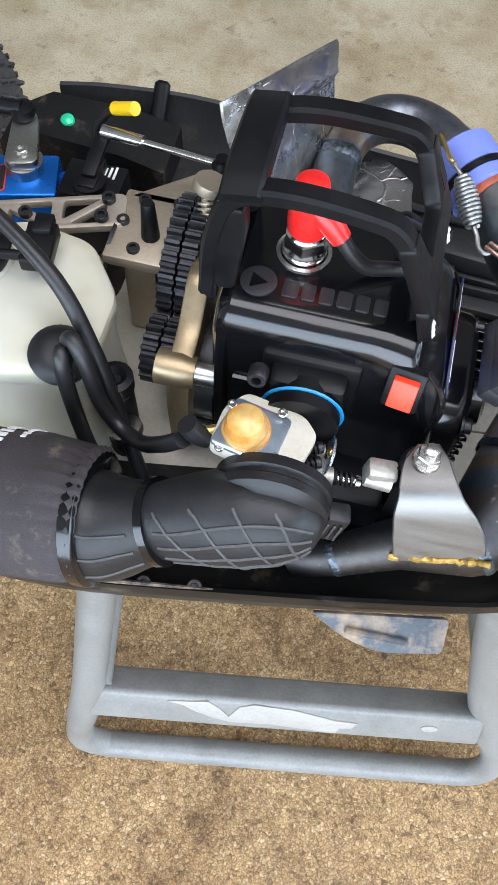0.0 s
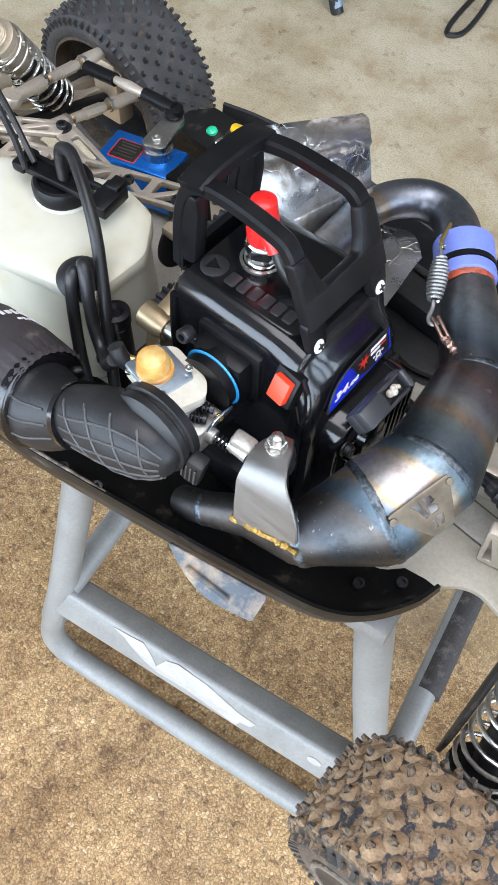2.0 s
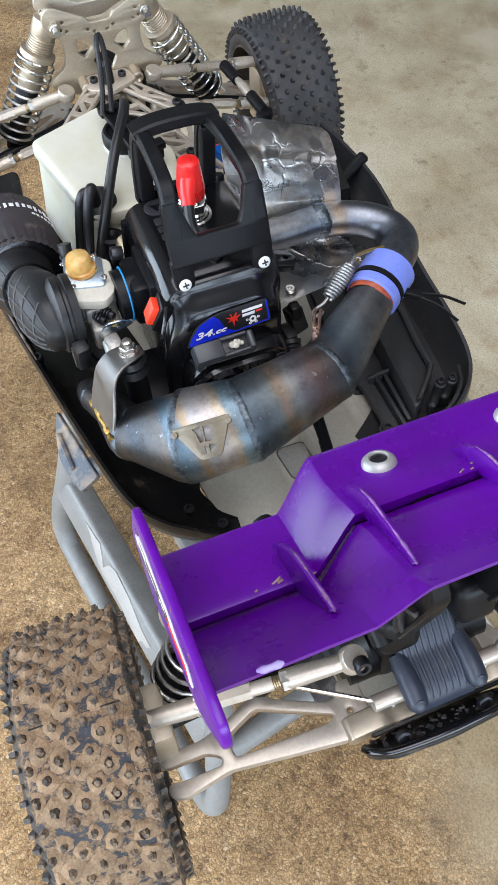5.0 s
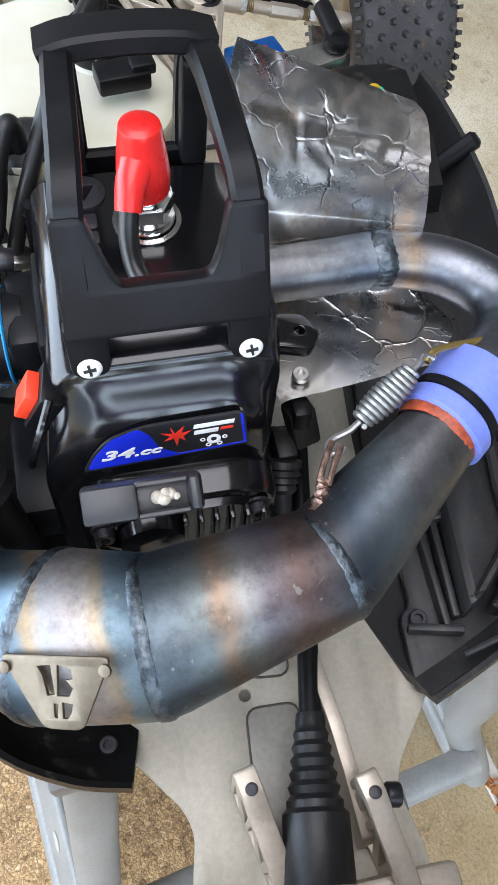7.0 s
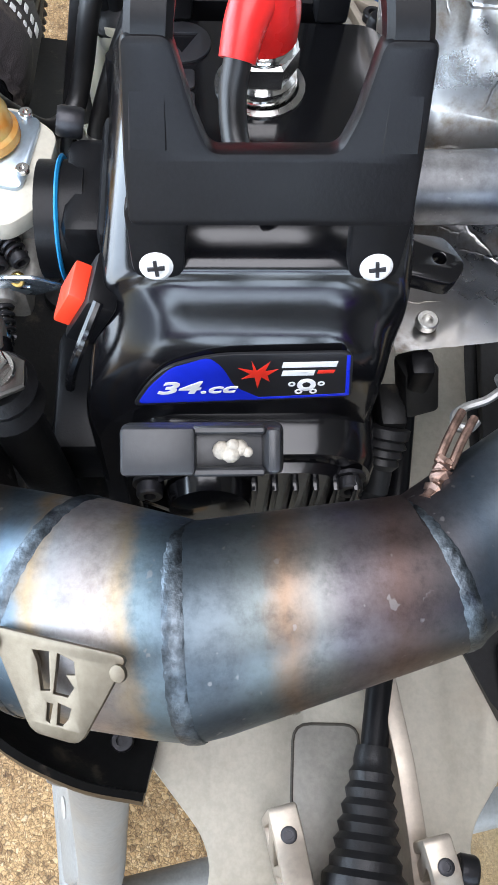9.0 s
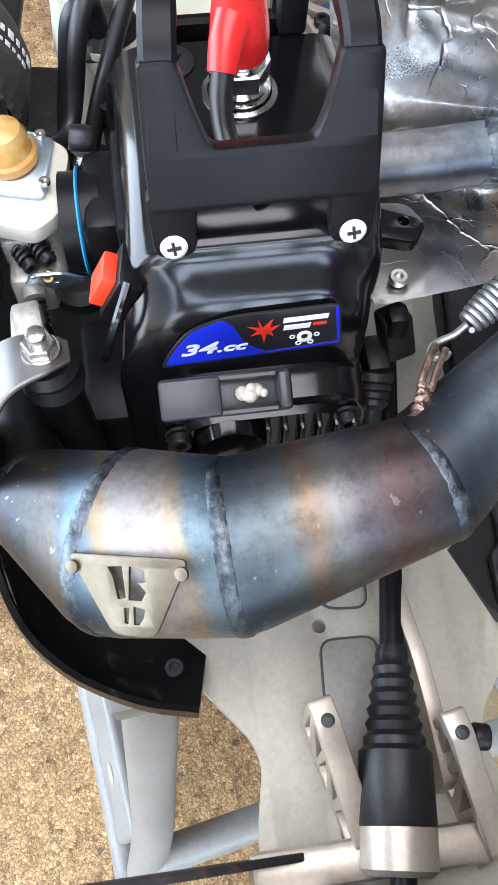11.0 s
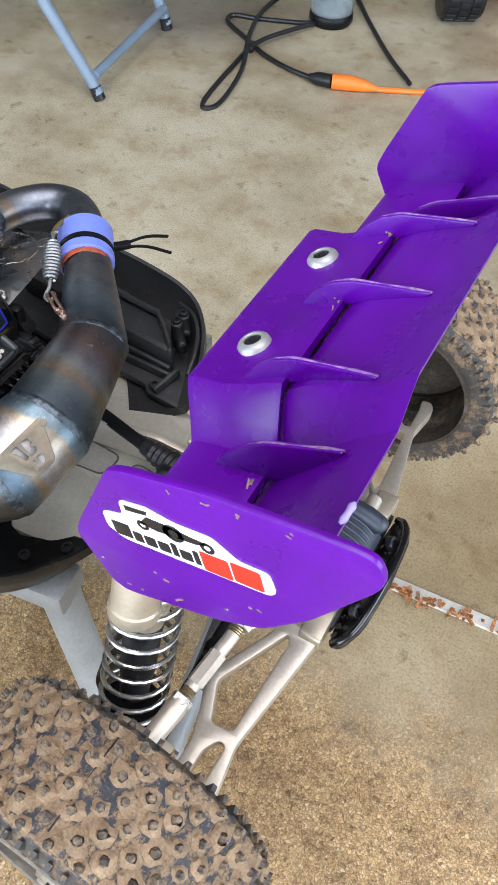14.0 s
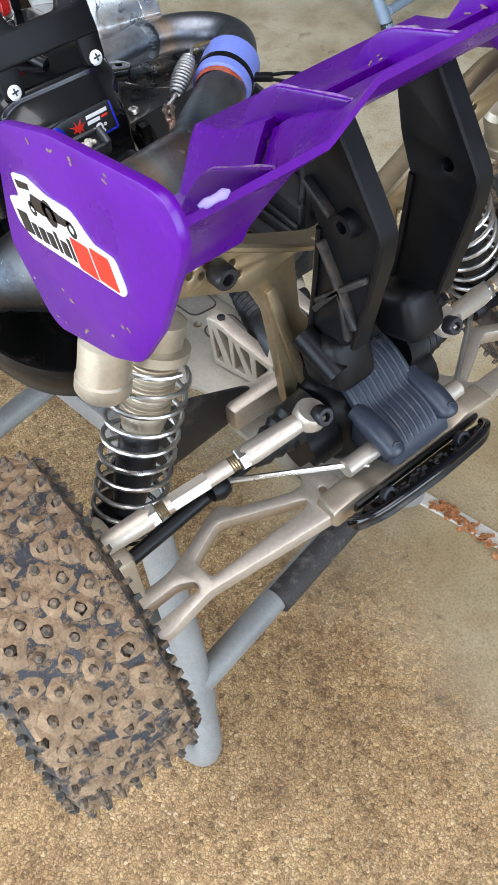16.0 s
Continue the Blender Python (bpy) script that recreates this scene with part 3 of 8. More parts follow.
M_TANK = tank_material()
M_BULB = bulb_material()
M_FOIL = foil_material()
CHAMBER = [((0.0432, 0.1517, 0.5285), 0.0150), ((0.0873, 0.0947, 0.5195), 0.0220), ((0.1000, 0.0305, 0.5155), 0.0281), ((0.0900, -0.0035, 0.5040), 0.0310), ((0.0667, -0.0355, 0.4940), 0.0182), ((0.0345, -0.0415, 0.4825), 0.0126), ((0.0085, -0.0490, 0.4690), 0.0103), ((-0.0120, -0.0495, 0.4535), 0.0101)]
# heat tints; end cone darkened, inlet lightened in colour to offset reflections
BANDS = [(-0.160, (0.26, 0.255, 0.25)), (-0.125, (0.225, 0.218, 0.215)), (-0.104, (0.20, 0.205, 0.215)), (-0.090, (0.19, 0.225, 0.255)), (-0.076, (0.085, 0.108, 0.135)), (-0.066, (0.095, 0.090, 0.095)), (-0.054, (0.145, 0.100, 0.090)), (-0.042, (0.185, 0.170, 0.185)), (-0.034, (0.26, 0.265, 0.255)), (-0.026, (0.30, 0.215, 0.155)), (-0.020, (0.175, 0.20, 0.20)), (-0.011, (0.125, 0.150, 0.168)), (-0.002, (0.10, 0.128, 0.152)),
         (0.004, (0.16, 0.22, 0.26)), (0.009, (0.22, 0.30, 0.34)), (0.013, (0.50, 0.40, 0.28)), (0.017, (0.52, 0.46, 0.42)), (0.024, (0.46, 0.425, 0.42)), (0.030, (0.43, 0.43, 0.435)), (0.035, (0.47, 0.36, 0.23)), (0.039, (0.20, 0.255, 0.30)), (0.044, (0.115, 0.165, 0.21)), (0.051, (0.12, 0.108, 0.098)), (0.060, (0.085, 0.086, 0.088)), (0.069, (0.060, 0.070, 0.082)), (0.078, (0.080, 0.075, 0.072)), (0.095, (0.075, 0.070, 0.067)), (0.115, (0.08, 0.09, 0.10)), (0.130, (0.07, 0.066, 0.062))]
M_PIPE = pipe_material("heat_and_glare_toned_steel", CHAMBER[2][0], (Vector(CHAMBER[3][0]) - Vector(CHAMBER[1][0])).normalized(), (-0.16, 0.13), BANDS)
M_HEADER = pipe_material("polished_heat_tinted_steel", (-0.036, 0.146, 0.532), (0.0, 1.0, 0.0), (-0.08, 0.06), [(-0.08, (0.16, 0.165, 0.175)), (-0.03, (0.20, 0.205, 0.21)), (-0.012, (0.15, 0.175, 0.205)), (0.0, (0.18, 0.205, 0.235)), (0.010, (0.34, 0.26, 0.19)), (0.018, (0.26, 0.27, 0.30)), (0.035, (0.20, 0.215, 0.245)), (0.06, (0.15, 0.165, 0.19))], 0.012, (0.46, 0.34))
M_TYRE_MUD = tyre_material("muddy_tyre_rubber", 0.84, ((0.017, 0.018, 0.021), (0.038, 0.042, 0.052)))
M_TYRE = tyre_material("dusty_tyre_rubber", 0.15)
M_TYRE_WALL = tyre_material("dusty_sidewall_rubber", 0.58, ((0.030, 0.028, 0.026), (0.065, 0.060, 0.054)))
M_FLOOR = floor_material()

# ---- the garage ----
def setting(name, bm, material, label, category):
    ob = part(name, bm, material)
    return tagged(ob, label, category, kind="structure")


def build_floor():
    bm = bmesh.new()
    rows = [[bm.verts.new((x, y, 0)) for x in (-60, -4, 0, 4, 60)] for y in (-60, -4, 0, 4, 60)]
    for a, b in zip(rows, rows[1:]):
        for k in range(4):
            bm.faces.new((a[k], a[k + 1], b[k + 1], b[k]))
    setting("floor", bm, M_FLOOR, "worn tan exposed-aggregate concrete garage floor", "floor")


# unseen room shell, added to close the space and darken what gloss reflects
def build_walls():
    h, t = 2.75, 0.12
    setting("wall_north", box((7.8, t, h), (-0.4, 3.9, h / 2)), M_WALL, "unseen dark grey garage wall that keeps reflections dim", "wall")
    setting("wall_west", box((t, 6.9, h), (-4.36, 0.45, h / 2)), M_WALL, "unseen dark grey garage wall that keeps reflections dim", "wall")
    setting("wall_east", box((t, 1.9, h), (3.55, 2.95, h / 2)), M_WALL, "unseen dark grey garage wall that keeps reflections dim", "wall")
    setting("lintel_east", box((t, 4.9, 0.3), (3.55, -0.46, h - 0.15)), M_WALL, "unseen dark lintel over the open side door", "lintel")
    setting("lintel_south", box((7.78, t, 0.4), (-0.4, -2.94, h - 0.2)), M_WALL, "unseen dark lintel over the open garage door", "lintel")
    setting("ceiling", box((8.2, 7.2, 0.1), (-0.4, 0.45, h + 0.05)), M_WALL, "unseen dark grey garage ceiling that keeps reflections dim", "ceiling")


build_floor()
build_walls()

# ---- the stand under the buggy ----
def build_stand():
    st = thing("buggy_stand", (0.0, 0.07, 0.0), "grey painted welded steel tube stand, paint peeling on its bar", "stand")
    R, RL = 0.0122, 0.0138
    turned = Matrix.Translation((0, -0.0905, 0)) @ pose(0, 0, 0, 0, 0, 8.9)
    axes = turned.to_3x3()
    mid = 0.1775
    for side in (1, -1):
        def w(x, y, z):
            return turned @ V((x - (0.020 if side < 0 and x > 0.17 else 0.0), mid + side * (y - mid), z))
        foot = smooth_path([w(-0.116, 0.078, 0.400), w(-0.132, 0.054, 0.28), w(-0.149, 0.026, 0.155), w(-0.164, 0.008, 0.075), w(-0.166, 0.002, 0.040), w(-0.152, 0.0, 0.018), w(-0.125, 0.0, R),
                            w(0.0, 0.0, R), w(0.150, 0.0, R), w(0.196, 0.0, 0.018), w(0.212, 0.004, 0.040), w(0.208, 0.012, 0.075), w(0.178, 0.034, 0.155), w(0.150, 0.050, 0.27), w(0.124, 0.066, 0.400)], 7)
        n = len(foot)
        rad = [RL if (k < n * 0.2 or k > n * 0.8) else R for k in range(n)]
        part("bent_tube_leg", tube(foot, rad, 20), M_GREY_PAINT, st)
        bar = part("square_bar", span(w(-0.150, 0.0255, 0.140), w(0.178, 0.0275, 0.140), 0.028, 0.038, 0.005, up=axes @ V((0, 0.45 * side, 1)), seg=3), M_GREY_PAINT, st)
        if side == 1:
            outline = [(-0.083, 0.0135), (-0.062, 0.0149), (-0.05, 0.0164), (-0.04, 0.0077), (-0.032, -0.0024), (-0.024, 0.012), (-0.012, 0.0164), (0.02, 0.0135), (0.04, 0.0077), (0.055, 0.0033), (0.074, 0.0019), (0.07, -0.0053), (0.06, -0.0068), (0.057, -0.014), (0.03, -0.0112), (0.0, -0.0083), (-0.03, -0.0097), (-0.045, -0.0053), (-0.06, 0.0019), (-0.07, 0.0091)]
            lean = axes @ V((0, 0.41, 0.912))
            mm = plane_of(w(0.0, 0.0264, 0.140) + axes @ V((0, -0.912, 0.41)) * 0.0141, axes @ V((1, 0.006, 0)), lean)
            part("bare_patch", plate(outline, [], 0.0016, mm, 0.0002), M_BARE, bar, "pale bare patch where paint peeled off")
            part("bare_spot", plate([V((0.133 + 0.007 * math.cos(a), 0.002 + 0.004 * math.sin(a))) for a in [k * math.pi / 8 for k in range(16)]], [], 0.0016, mm, 0.0002), M_BARE, bar, "small pale spot of bare primer")
        part("top_rail", span(w(-0.128, 0.070, 0.402), w(0.140, 0.062, 0.402), 0.03, 0.022, 0.003), M_GREY_PAINT, st)
    for x, xt, z in ((-0.142, -0.112, 0.160), (0.1925, 0.118, 0.122)):
        part("cross_tube", tube([turned @ V((x, 0.026, z)), turned @ V((x - 0.008, 0.328, z))], 0.0125, 18), M_GREY_PAINT, st)
        part("top_cross_rail", span(turned @ V((xt, 0.080, 0.4005)), turned @ V((xt, 0.250, 0.4005)), 0.028, 0.018, 0.003), M_GREY_PAINT, st)
    part("rubber_sleeve", tube([turned @ V((0.1925, 0.128, 0.122)), turned @ V((0.1892, 0.262, 0.122))], 0.0140, 18), M_GREY_WORN, st, "worn black rubber sleeve on the tube")
    return st


build_stand()

# ---- the buggy: chassis, guards, suspension ----
YC = 0.08
ZC = 0.420
buggy = thing("model_buggy", (0.0, YC, 0.40), "dirty large-scale petrol model buggy without its body, on a grey stand", "model car")


def both(y):
    return (y, 2 * YC - y)


M_POCKET = stuff("milled_grey_aluminium", (0.36, 0.34, 0.30), 0.5, 0.2, vary=0.15)
M_POCKET_LINE = stuff("dark_pocket_line", (0.10, 0.088, 0.07), 0.7, vary=0.3)


def build_chassis():
    half = [(-0.40, 0.035), (-0.30, 0.055), (-0.22, 0.09), (-0.15, 0.095), (0.03, 0.080), (0.10, 0.074), (0.119, 0.070), (0.148, 0.047), (0.158, 0.044), (0.185, 0.050), (0.275, 0.044)]
    outer = [(x, YC - w) for x, w in half] + [(x, YC + w) for x, w in reversed(half)]
    ch = part("chassis_plate", plate(round_poly(outer, 0.012), [circle2(0.107, 0.067, 0.0027), circle2(0.097, 0.138, 0.0027), circle2(-0.05, -0.01, 0.003)], 0.005, Matrix.Translation((0, 0, ZC - 0.0025)), 0.0008), M_CHASSIS, buggy, "grey anodised aluminium chassis plate")
    for pts in ([(0.113, 0.066), (0.114, 0.0895), (0.190, 0.083), (0.190, 0.062), (0.137, 0.064)], [(0.07, 0.066), (0.07, 0.090), (0.102, 0.0885), (0.100, 0.069)]):
        edge = round_poly(pts, 0.006)
        part("milled_pocket", plate(edge, [], 0.0012, Matrix.Translation((0, 0, ZC + 0.0002)), 0.0003), M_POCKET, ch)
        # dark line drawn along the pocket outline
        part("pocket_edge", tube([(p.x, p.y, ZC + 0.0006) for p in edge] + [(edge[0].x, edge[0].y, ZC + 0.0006)], 0.0006, 6), M_POCKET_LINE, ch)
    return ch


M_DIRT_EDGE = stuff("muddy_black_edge", (0.05, 0.045, 0.04), 0.7, vary=0.4, dust=0.6, dust_col=(0.42, 0.31, 0.22), dust_scale=70)


def guard_wall(y_sign):
    """The upstanding plastic side guard along one side."""
    pts = [(-0.24, 0.168), (-0.20, 0.172), (-0.13, 0.173), (-0.03, 0.158), (0.06, 0.141), (0.098, 0.130), (0.120, 0.112), (0.133, 0.088), (0.138, 0.066)]
    if y_sign > 0:
        pts = pts[:3] + [(-0.03, 0.158), (0.030, 0.153), (0.066, 0.148), (0.088, 0.138), (0.105, 0.119), (0.117, 0.094), (0.128, 0.066)]
    path = smooth_path([(x, YC + y_sign * w, 0) for x, w in pts], 5)
    bm = bmesh.new()
    n = len(path)
    rings = []
    for i, p in enumerate(path):
        a, b = path[max(0, i - 1)], path[min(n - 1, i + 1)]
        t = (b - a).normalized()
        out = V((t.y, -t.x, 0)) * (1 if y_sign < 0 else -1)
        if out.y * y_sign < 0 and abs(out.y) > 0.3:
            out = -out
        u = i / (n - 1)
        top = 0.458 + 0.006 * math.sin(u * 5) - 0.012 * max(0, u - 0.8) * 5
        reach = 0.088 if u < 0.5 else 0.088 - (0.076 if y_sign > 0 else 0.125) * (u - 0.5)
        prof = [(-reach, ZC + 0.0005), (-0.022, ZC + 0.003), (-0.010, ZC + 0.012), (-0.003, top - 0.006), (-0.0025, top), (0.0, top + 0.001), (0.001, top - 0.006), (-0.006, ZC + 0.008), (-0.02, ZC - 0.004), (-reach, ZC - 0.0045)]
        rings.append([bm.verts.new((p.x + out.x * d, p.y + out.y * d, z)) for d, z in prof])
    for a, b in zip(rings, rings[1:]):
        for k in range(len(a)):
            bm.faces.new((a[k], a[(k + 1) % len(a)], b[(k + 1) % len(a)], b[k]))
    bm.faces.new(rings[0])
    bm.faces.new(list(reversed(rings[-1])))
    return bm


def build_guards():
    g = part("side_guard", guard_wall(-1), M_BLACK_DUSTY, buggy, "black plastic side guard with muddy rim")
    edge = []
    for k in range(61):
        u = k / 60
        xs, ws = [-0.24, -0.20, -0.13, -0.03, 0.06, 0.098, 0.120, 0.133, 0.138], [0.168, 0.172, 0.173, 0.158, 0.141, 0.130, 0.112, 0.088, 0.066]
        x = -0.236 + 0.336 * u
        edge.append((x, YC - float(np.interp(x, xs, ws)) + 0.0010, 0.4588 + 0.006 * math.sin(u * 4.2)))
    part("muddy_rim_edge", tube(edge, 0.0013, 8), M_DIRT_EDGE, g, "tan mud along the guard's rim")
    for x, y in ((-0.100, -0.084), (-0.083, -0.081), (-0.058, -0.077)):
        part("guard_screw", bolt((x, y, 0.452), (0.1, -0.25, 1), 0.0042, 0.006), M_STEEL_DARK, g)
    for x, y in ((0.098, -0.012), (0.118, 0.006)):
        part("guard_screw", bolt((x, y, 0.426), (0, 0, 1), 0.004, 0.004), M_STEEL_DARK, g)
    tab = plate(round_poly([(0.0, 0.0), (0.068, 0.001), (0.066, -0.017), (0.036, -0.019), (0.018, -0.013)], [0.003, 0.003, 0.003, 0.008, 0.012]), [], 0.004, plane_of((0.001, -0.0765, 0.4585), (1, 0.17, 0), (0.0, 0.80, 0.60)))
    part("muddy_tab", tab, M_DIRT_PLATE, g, "muddy blue-grey plastic tab below the rim")
    part("tab_rib", span((0.019, -0.0815, 0.4565), (0.051, -0.0795, 0.4535), 0.003, 0.003, 0.001), M_DIRT_PLATE, g)
    r = part("side_guard", guard_wall(1), M_GUARD_GREY, buggy, "dark grey moulded plastic side guard with ribs and screws")
    tray = plate(round_poly([(-0.16, 0.170), (0.03, 0.146), (0.050, 0.151), (0.083, 0.149), (0.087, 0.143), (0.122, 0.141), (0.122, 0.160), (0.104, 0.198), (0.086, 0.216), (0.06, 0.223), (-0.16, 0.243)], 0.006), [], 0.006, Matrix.Translation((0, 0, 0.4265)), 0.0012)
    part("guard_tray", tray, M_GUARD_GREY, r)
    part("guard_pod", plate(round_poly([(-0.060, 0.214), (0.013, 0.205), (0.043, 0.201), (0.066, 0.1995), (0.075, 0.190), (0.092, 0.175), (0.095, 0.168), (0.050, 0.172), (-0.060, 0.184)], 0.004), [], 0.022, Matrix.Translation((0, 0, 0.440)), 0.004), M_GUARD_GREY, r)
    part("guard_ridge", strip([(-0.030, 0.2075, 0.4535), (0.013, 0.2030, 0.4540), (0.043, 0.1985, 0.4540), (0.0645, 0.1970, 0.4540), (0.0740, 0.1890, 0.4535), (0.0890, 0.1740, 0.4530)], 0.0055, 0.0045, bevel=0.001), M_GUARD_GREY, r)
    for a, b in (((0.042, 0.1625, 0.433), (0.100, 0.1615, 0.433)), ((0.045, 0.1690, 0.435), (0.094, 0.1660, 0.435)), ((0.045, 0.1560, 0.433), (0.047, 0.1800, 0.440)), ((0.094, 0.1440, 0.432), (0.1005, 0.1680, 0.436))):
        part("guard_rib", span(a, b, 0.0035, 0.008, 0.001), M_GUARD_GREY, r)
    part("guard_bead", tube(smooth_path([(0.070, 0.2185, 0.450), (0.087, 0.2105, 0.453), (0.101, 0.1950, 0.453), (0.1085, 0.1780, 0.450), (0.1120, 0.1620, 0.444)], 5), 0.0016, 8), M_GUARD_GREY, r)
    for (x, y), (x2, y2) in (((0.0815, 0.1960), (0.0970, 0.1800)), ((0.0815, 0.2055), (0.0935, 0.1920))):
        part("screw_boss", lathe([(0.0050, 0), (0.0046, 0.019), (0.0036, 0.020), (0, 0.020)], (x, y, 0.434), (0, 0, 1), 16), M_GUARD_GREY, r)
        part("guard_screw", bolt((x, y, 0.4540), (0, 0, 1), 0.0034, 0.003), M_STEEL_DARK, r)
        # solid dark bar stands in for the shade of the recessed oblong pocket
        part("screw_pocket_shade", span((x + 0.002, y - 0.002, 0.446), (x2, y2, 0.446), 0.0075, 0.012, 0.003, seg=3), M_BLACK_DUSTY, r)
    part("guard_screw", bolt((0.0905, 0.1500, 0.4297), (0, 0, 1), 0.0042, 0.004, washer=0.0058), M_STEEL_DARK, r)
    return g


M_GUARD_GREY = stuff("grey_black_moulded_plastic", (0.030, 0.030, 0.031), 0.42, vary=0.25, bump_s=0.15, dust=0.10, dust_scale=40, spec=0.4)


# ---- wheels ----
WHEEL_R, WHEEL_W = 0.0875, 0.070


def tyre_mesh(tread):
    """The tread band or the sidewalls of the carcass, axle along y, outer side at -y."""
    bm = bmesh.new()
    w = WHEEL_W / 2
    prof = [(0.0645, -w + 0.004), (0.0668, -w - 0.0035), (0.070, -w - 0.0048), (0.076, -w - 0.0040), (0.0822, -w - 0.0008), (0.0852, -w + 0.0010), (0.0862, -w + 0.0035), (0.0873, -w * 0.5), (0.0877, 0.0), (0.0873, w * 0.5), (0.0862, w - 0.0035), (0.0852, w - 0.0010), (0.0822, w + 0.0008), (0.076, w + 0.0040), (0.070, w + 0.0048), (0.0668, w + 0.0035), (0.0645, w - 0.004), (0.060, w - 0.016), (0.060, -w + 0.016)]
    seg = 72
    rings = [[bm.verts.new((r * math.cos(2 * math.pi * k / seg), y, r * math.sin(2 * math.pi * k / seg))) for k in range(seg)] for r, y in prof]
    m = len(prof)
    for i in range(m):
        if (5 <= i <= 10) != tread:
            continue
        a, b = rings[i], rings[(i + 1) % m]
        for k in range(seg):
            j = (k + 1) % seg
            bm.faces.new((a[k], b[k], b[j], a[j]))
    bmesh.ops.delete(bm, geom=[v for v in bm.verts if not v.link_faces], context="VERTS")
    return bm


def shoulder_bars():
    """Short bars along the shoulder of both sidewalls."""
    bm = bmesh.new()
    w = WHEEL_W / 2
    for sgn in (-1, 1):
        for k in range(60):
            ang = 2 * math.pi * k / 60
            rad, tan = V((math.cos(ang), 0, math.sin(ang))), V((-math.sin(ang), 0, math.cos(ang)))
            p = rad * 0.0785 + V((0, sgn * (w + 0.0018), 0))
            merge(bm, box((0.0028, 0.0042, 0.0110), Matrix.Translation(p) @ Matrix((tan, V((0, 1, 0)), rad)).transposed().to_4x4() @ pose(0, 0, 0, -sgn * 22, 0, 0)))
    return bm


def stud_mesh():
    """The pin studs of the tread, in staggered rows."""
    bm = bmesh.new()
    w = WHEEL_W / 2
    rnd = random.Random(4)
    rows, around = 8, 33
    ax = V((0, 1, 0))
    for i in range(rows):
        y = -w + 0.0042 + (WHEEL_W - 0.0084) * i / (rows - 1)
        for k in range(around):
            ang = 2 * math.pi * (k + 0.5 * (i % 2)) / around + rnd.uniform(-0.012, 0.012)
            edge = abs(y) / w
            r0 = 0.0872 - 0.0028 * max(0, edge - 0.75) * 4
            hgt = rnd.uniform(0.0045, 0.0055)
            s0, s1 = 0.0033, 0.0016
            rad = V((math.cos(ang), 0, math.sin(ang)))
            tan = V((-math.sin(ang), 0, math.cos(ang)))
            tip = (rad + ax * (0.24 * y / w)).normalized()
            n = 6
            base, top = [], []
            for q in range(n):
                a, b = math.cos(2 * math.pi * q / n), math.sin(2 * math.pi * q / n)
                base.append(bm.verts.new(rad * (r0 - 0.001) + ax * y + tan * (s0 * a) + ax * (s0 * b)))
                top.append(bm.verts.new(rad * r0 + ax * y + tip * hgt + tan * (s1 * a) + ax * (s1 * b)))
            for q in range(n):
                bm.faces.new((base[q], base[(q + 1) % n], top[(q + 1) % n], top[q]))
            bm.faces.new(top)
    return bm


def mud_collars():
    """Dried mud caked round the foot of each stud, in uneven skirts."""
    bm = bmesh.new()
    w = WHEEL_W / 2
    rnd, mud = random.Random(4), random.Random(31)
    ax = V((0, 1, 0))
    for i in range(8):
        y = -w + 0.0042 + (WHEEL_W - 0.0084) * i / 7
        for k in range(33):
            ang = 2 * math.pi * (k + 0.5 * (i % 2)) / 33 + rnd.uniform(-0.012, 0.012)
            rnd.uniform(0, 1)
            if mud.random() < 0.13:
                continue
            r0 = 0.0872 - 0.0028 * max(0, abs(y) / w - 0.75) * 4
            rad, tan = V((math.cos(ang), 0, math.sin(ang))), V((-math.sin(ang), 0, math.cos(ang)))
            n, size, lift = 9, mud.uniform(0.0052, 0.0084), mud.uniform(0.0012, 0.0030)
            rings = []
            for reach, up in ((1.0, -0.0006), (0.66, lift * 0.55), (0.36, lift)):
                ring = []
                for q in range(n):
                    a, b = math.cos(2 * math.pi * q / n), math.sin(2 * math.pi * q / n)
                    g = size * reach * mud.uniform(0.70, 1.28)
                    py = max(-w + 0.002, min(w - 0.002, y + g * b))
                    rise = up * mud.uniform(0.5, 1.35) if up > 0 else up
                    ring.append(bm.verts.new(rad * (r0 + rise) + ax * py + tan * (g * a)))
                rings.append(ring)
            for low, high in zip(rings, rings[1:]):
                for q in range(n):
                    bm.faces.new((low[q], low[(q + 1) % n], high[(q + 1) % n], high[q]))
    return bm


def rim_mesh():
    """Dished disc with a lip, closed on the outer side and hollow on the inner."""
    w = WHEEL_W / 2
    bm = bmesh.new()
    prof = [(0.0, -w - 0.004), (0.012, -w - 0.004), (0.019, -w - 0.0025), (0.021, -w - 0.0005), (0.040, -w - 0.0012), (0.060, -w - 0.0030), (0.0625, -w - 0.0048), (0.0660, -w - 0.0052), (0.0672, -w - 0.003), (0.0650, -w + 0.012), (0.0650, w - 0.012), (0.0672, w + 0.003), (0.0640, w + 0.004), (0.0615, w - 0.008), (0.0605, -w + 0.010), (0.045, -w + 0.007), (0.0, -w + 0.008)]
    add_lathe(bm, [(r, y) for r, y in prof], (0, 0, 0), (0, 1, 0), 48)
    return bm


TYRES = {}


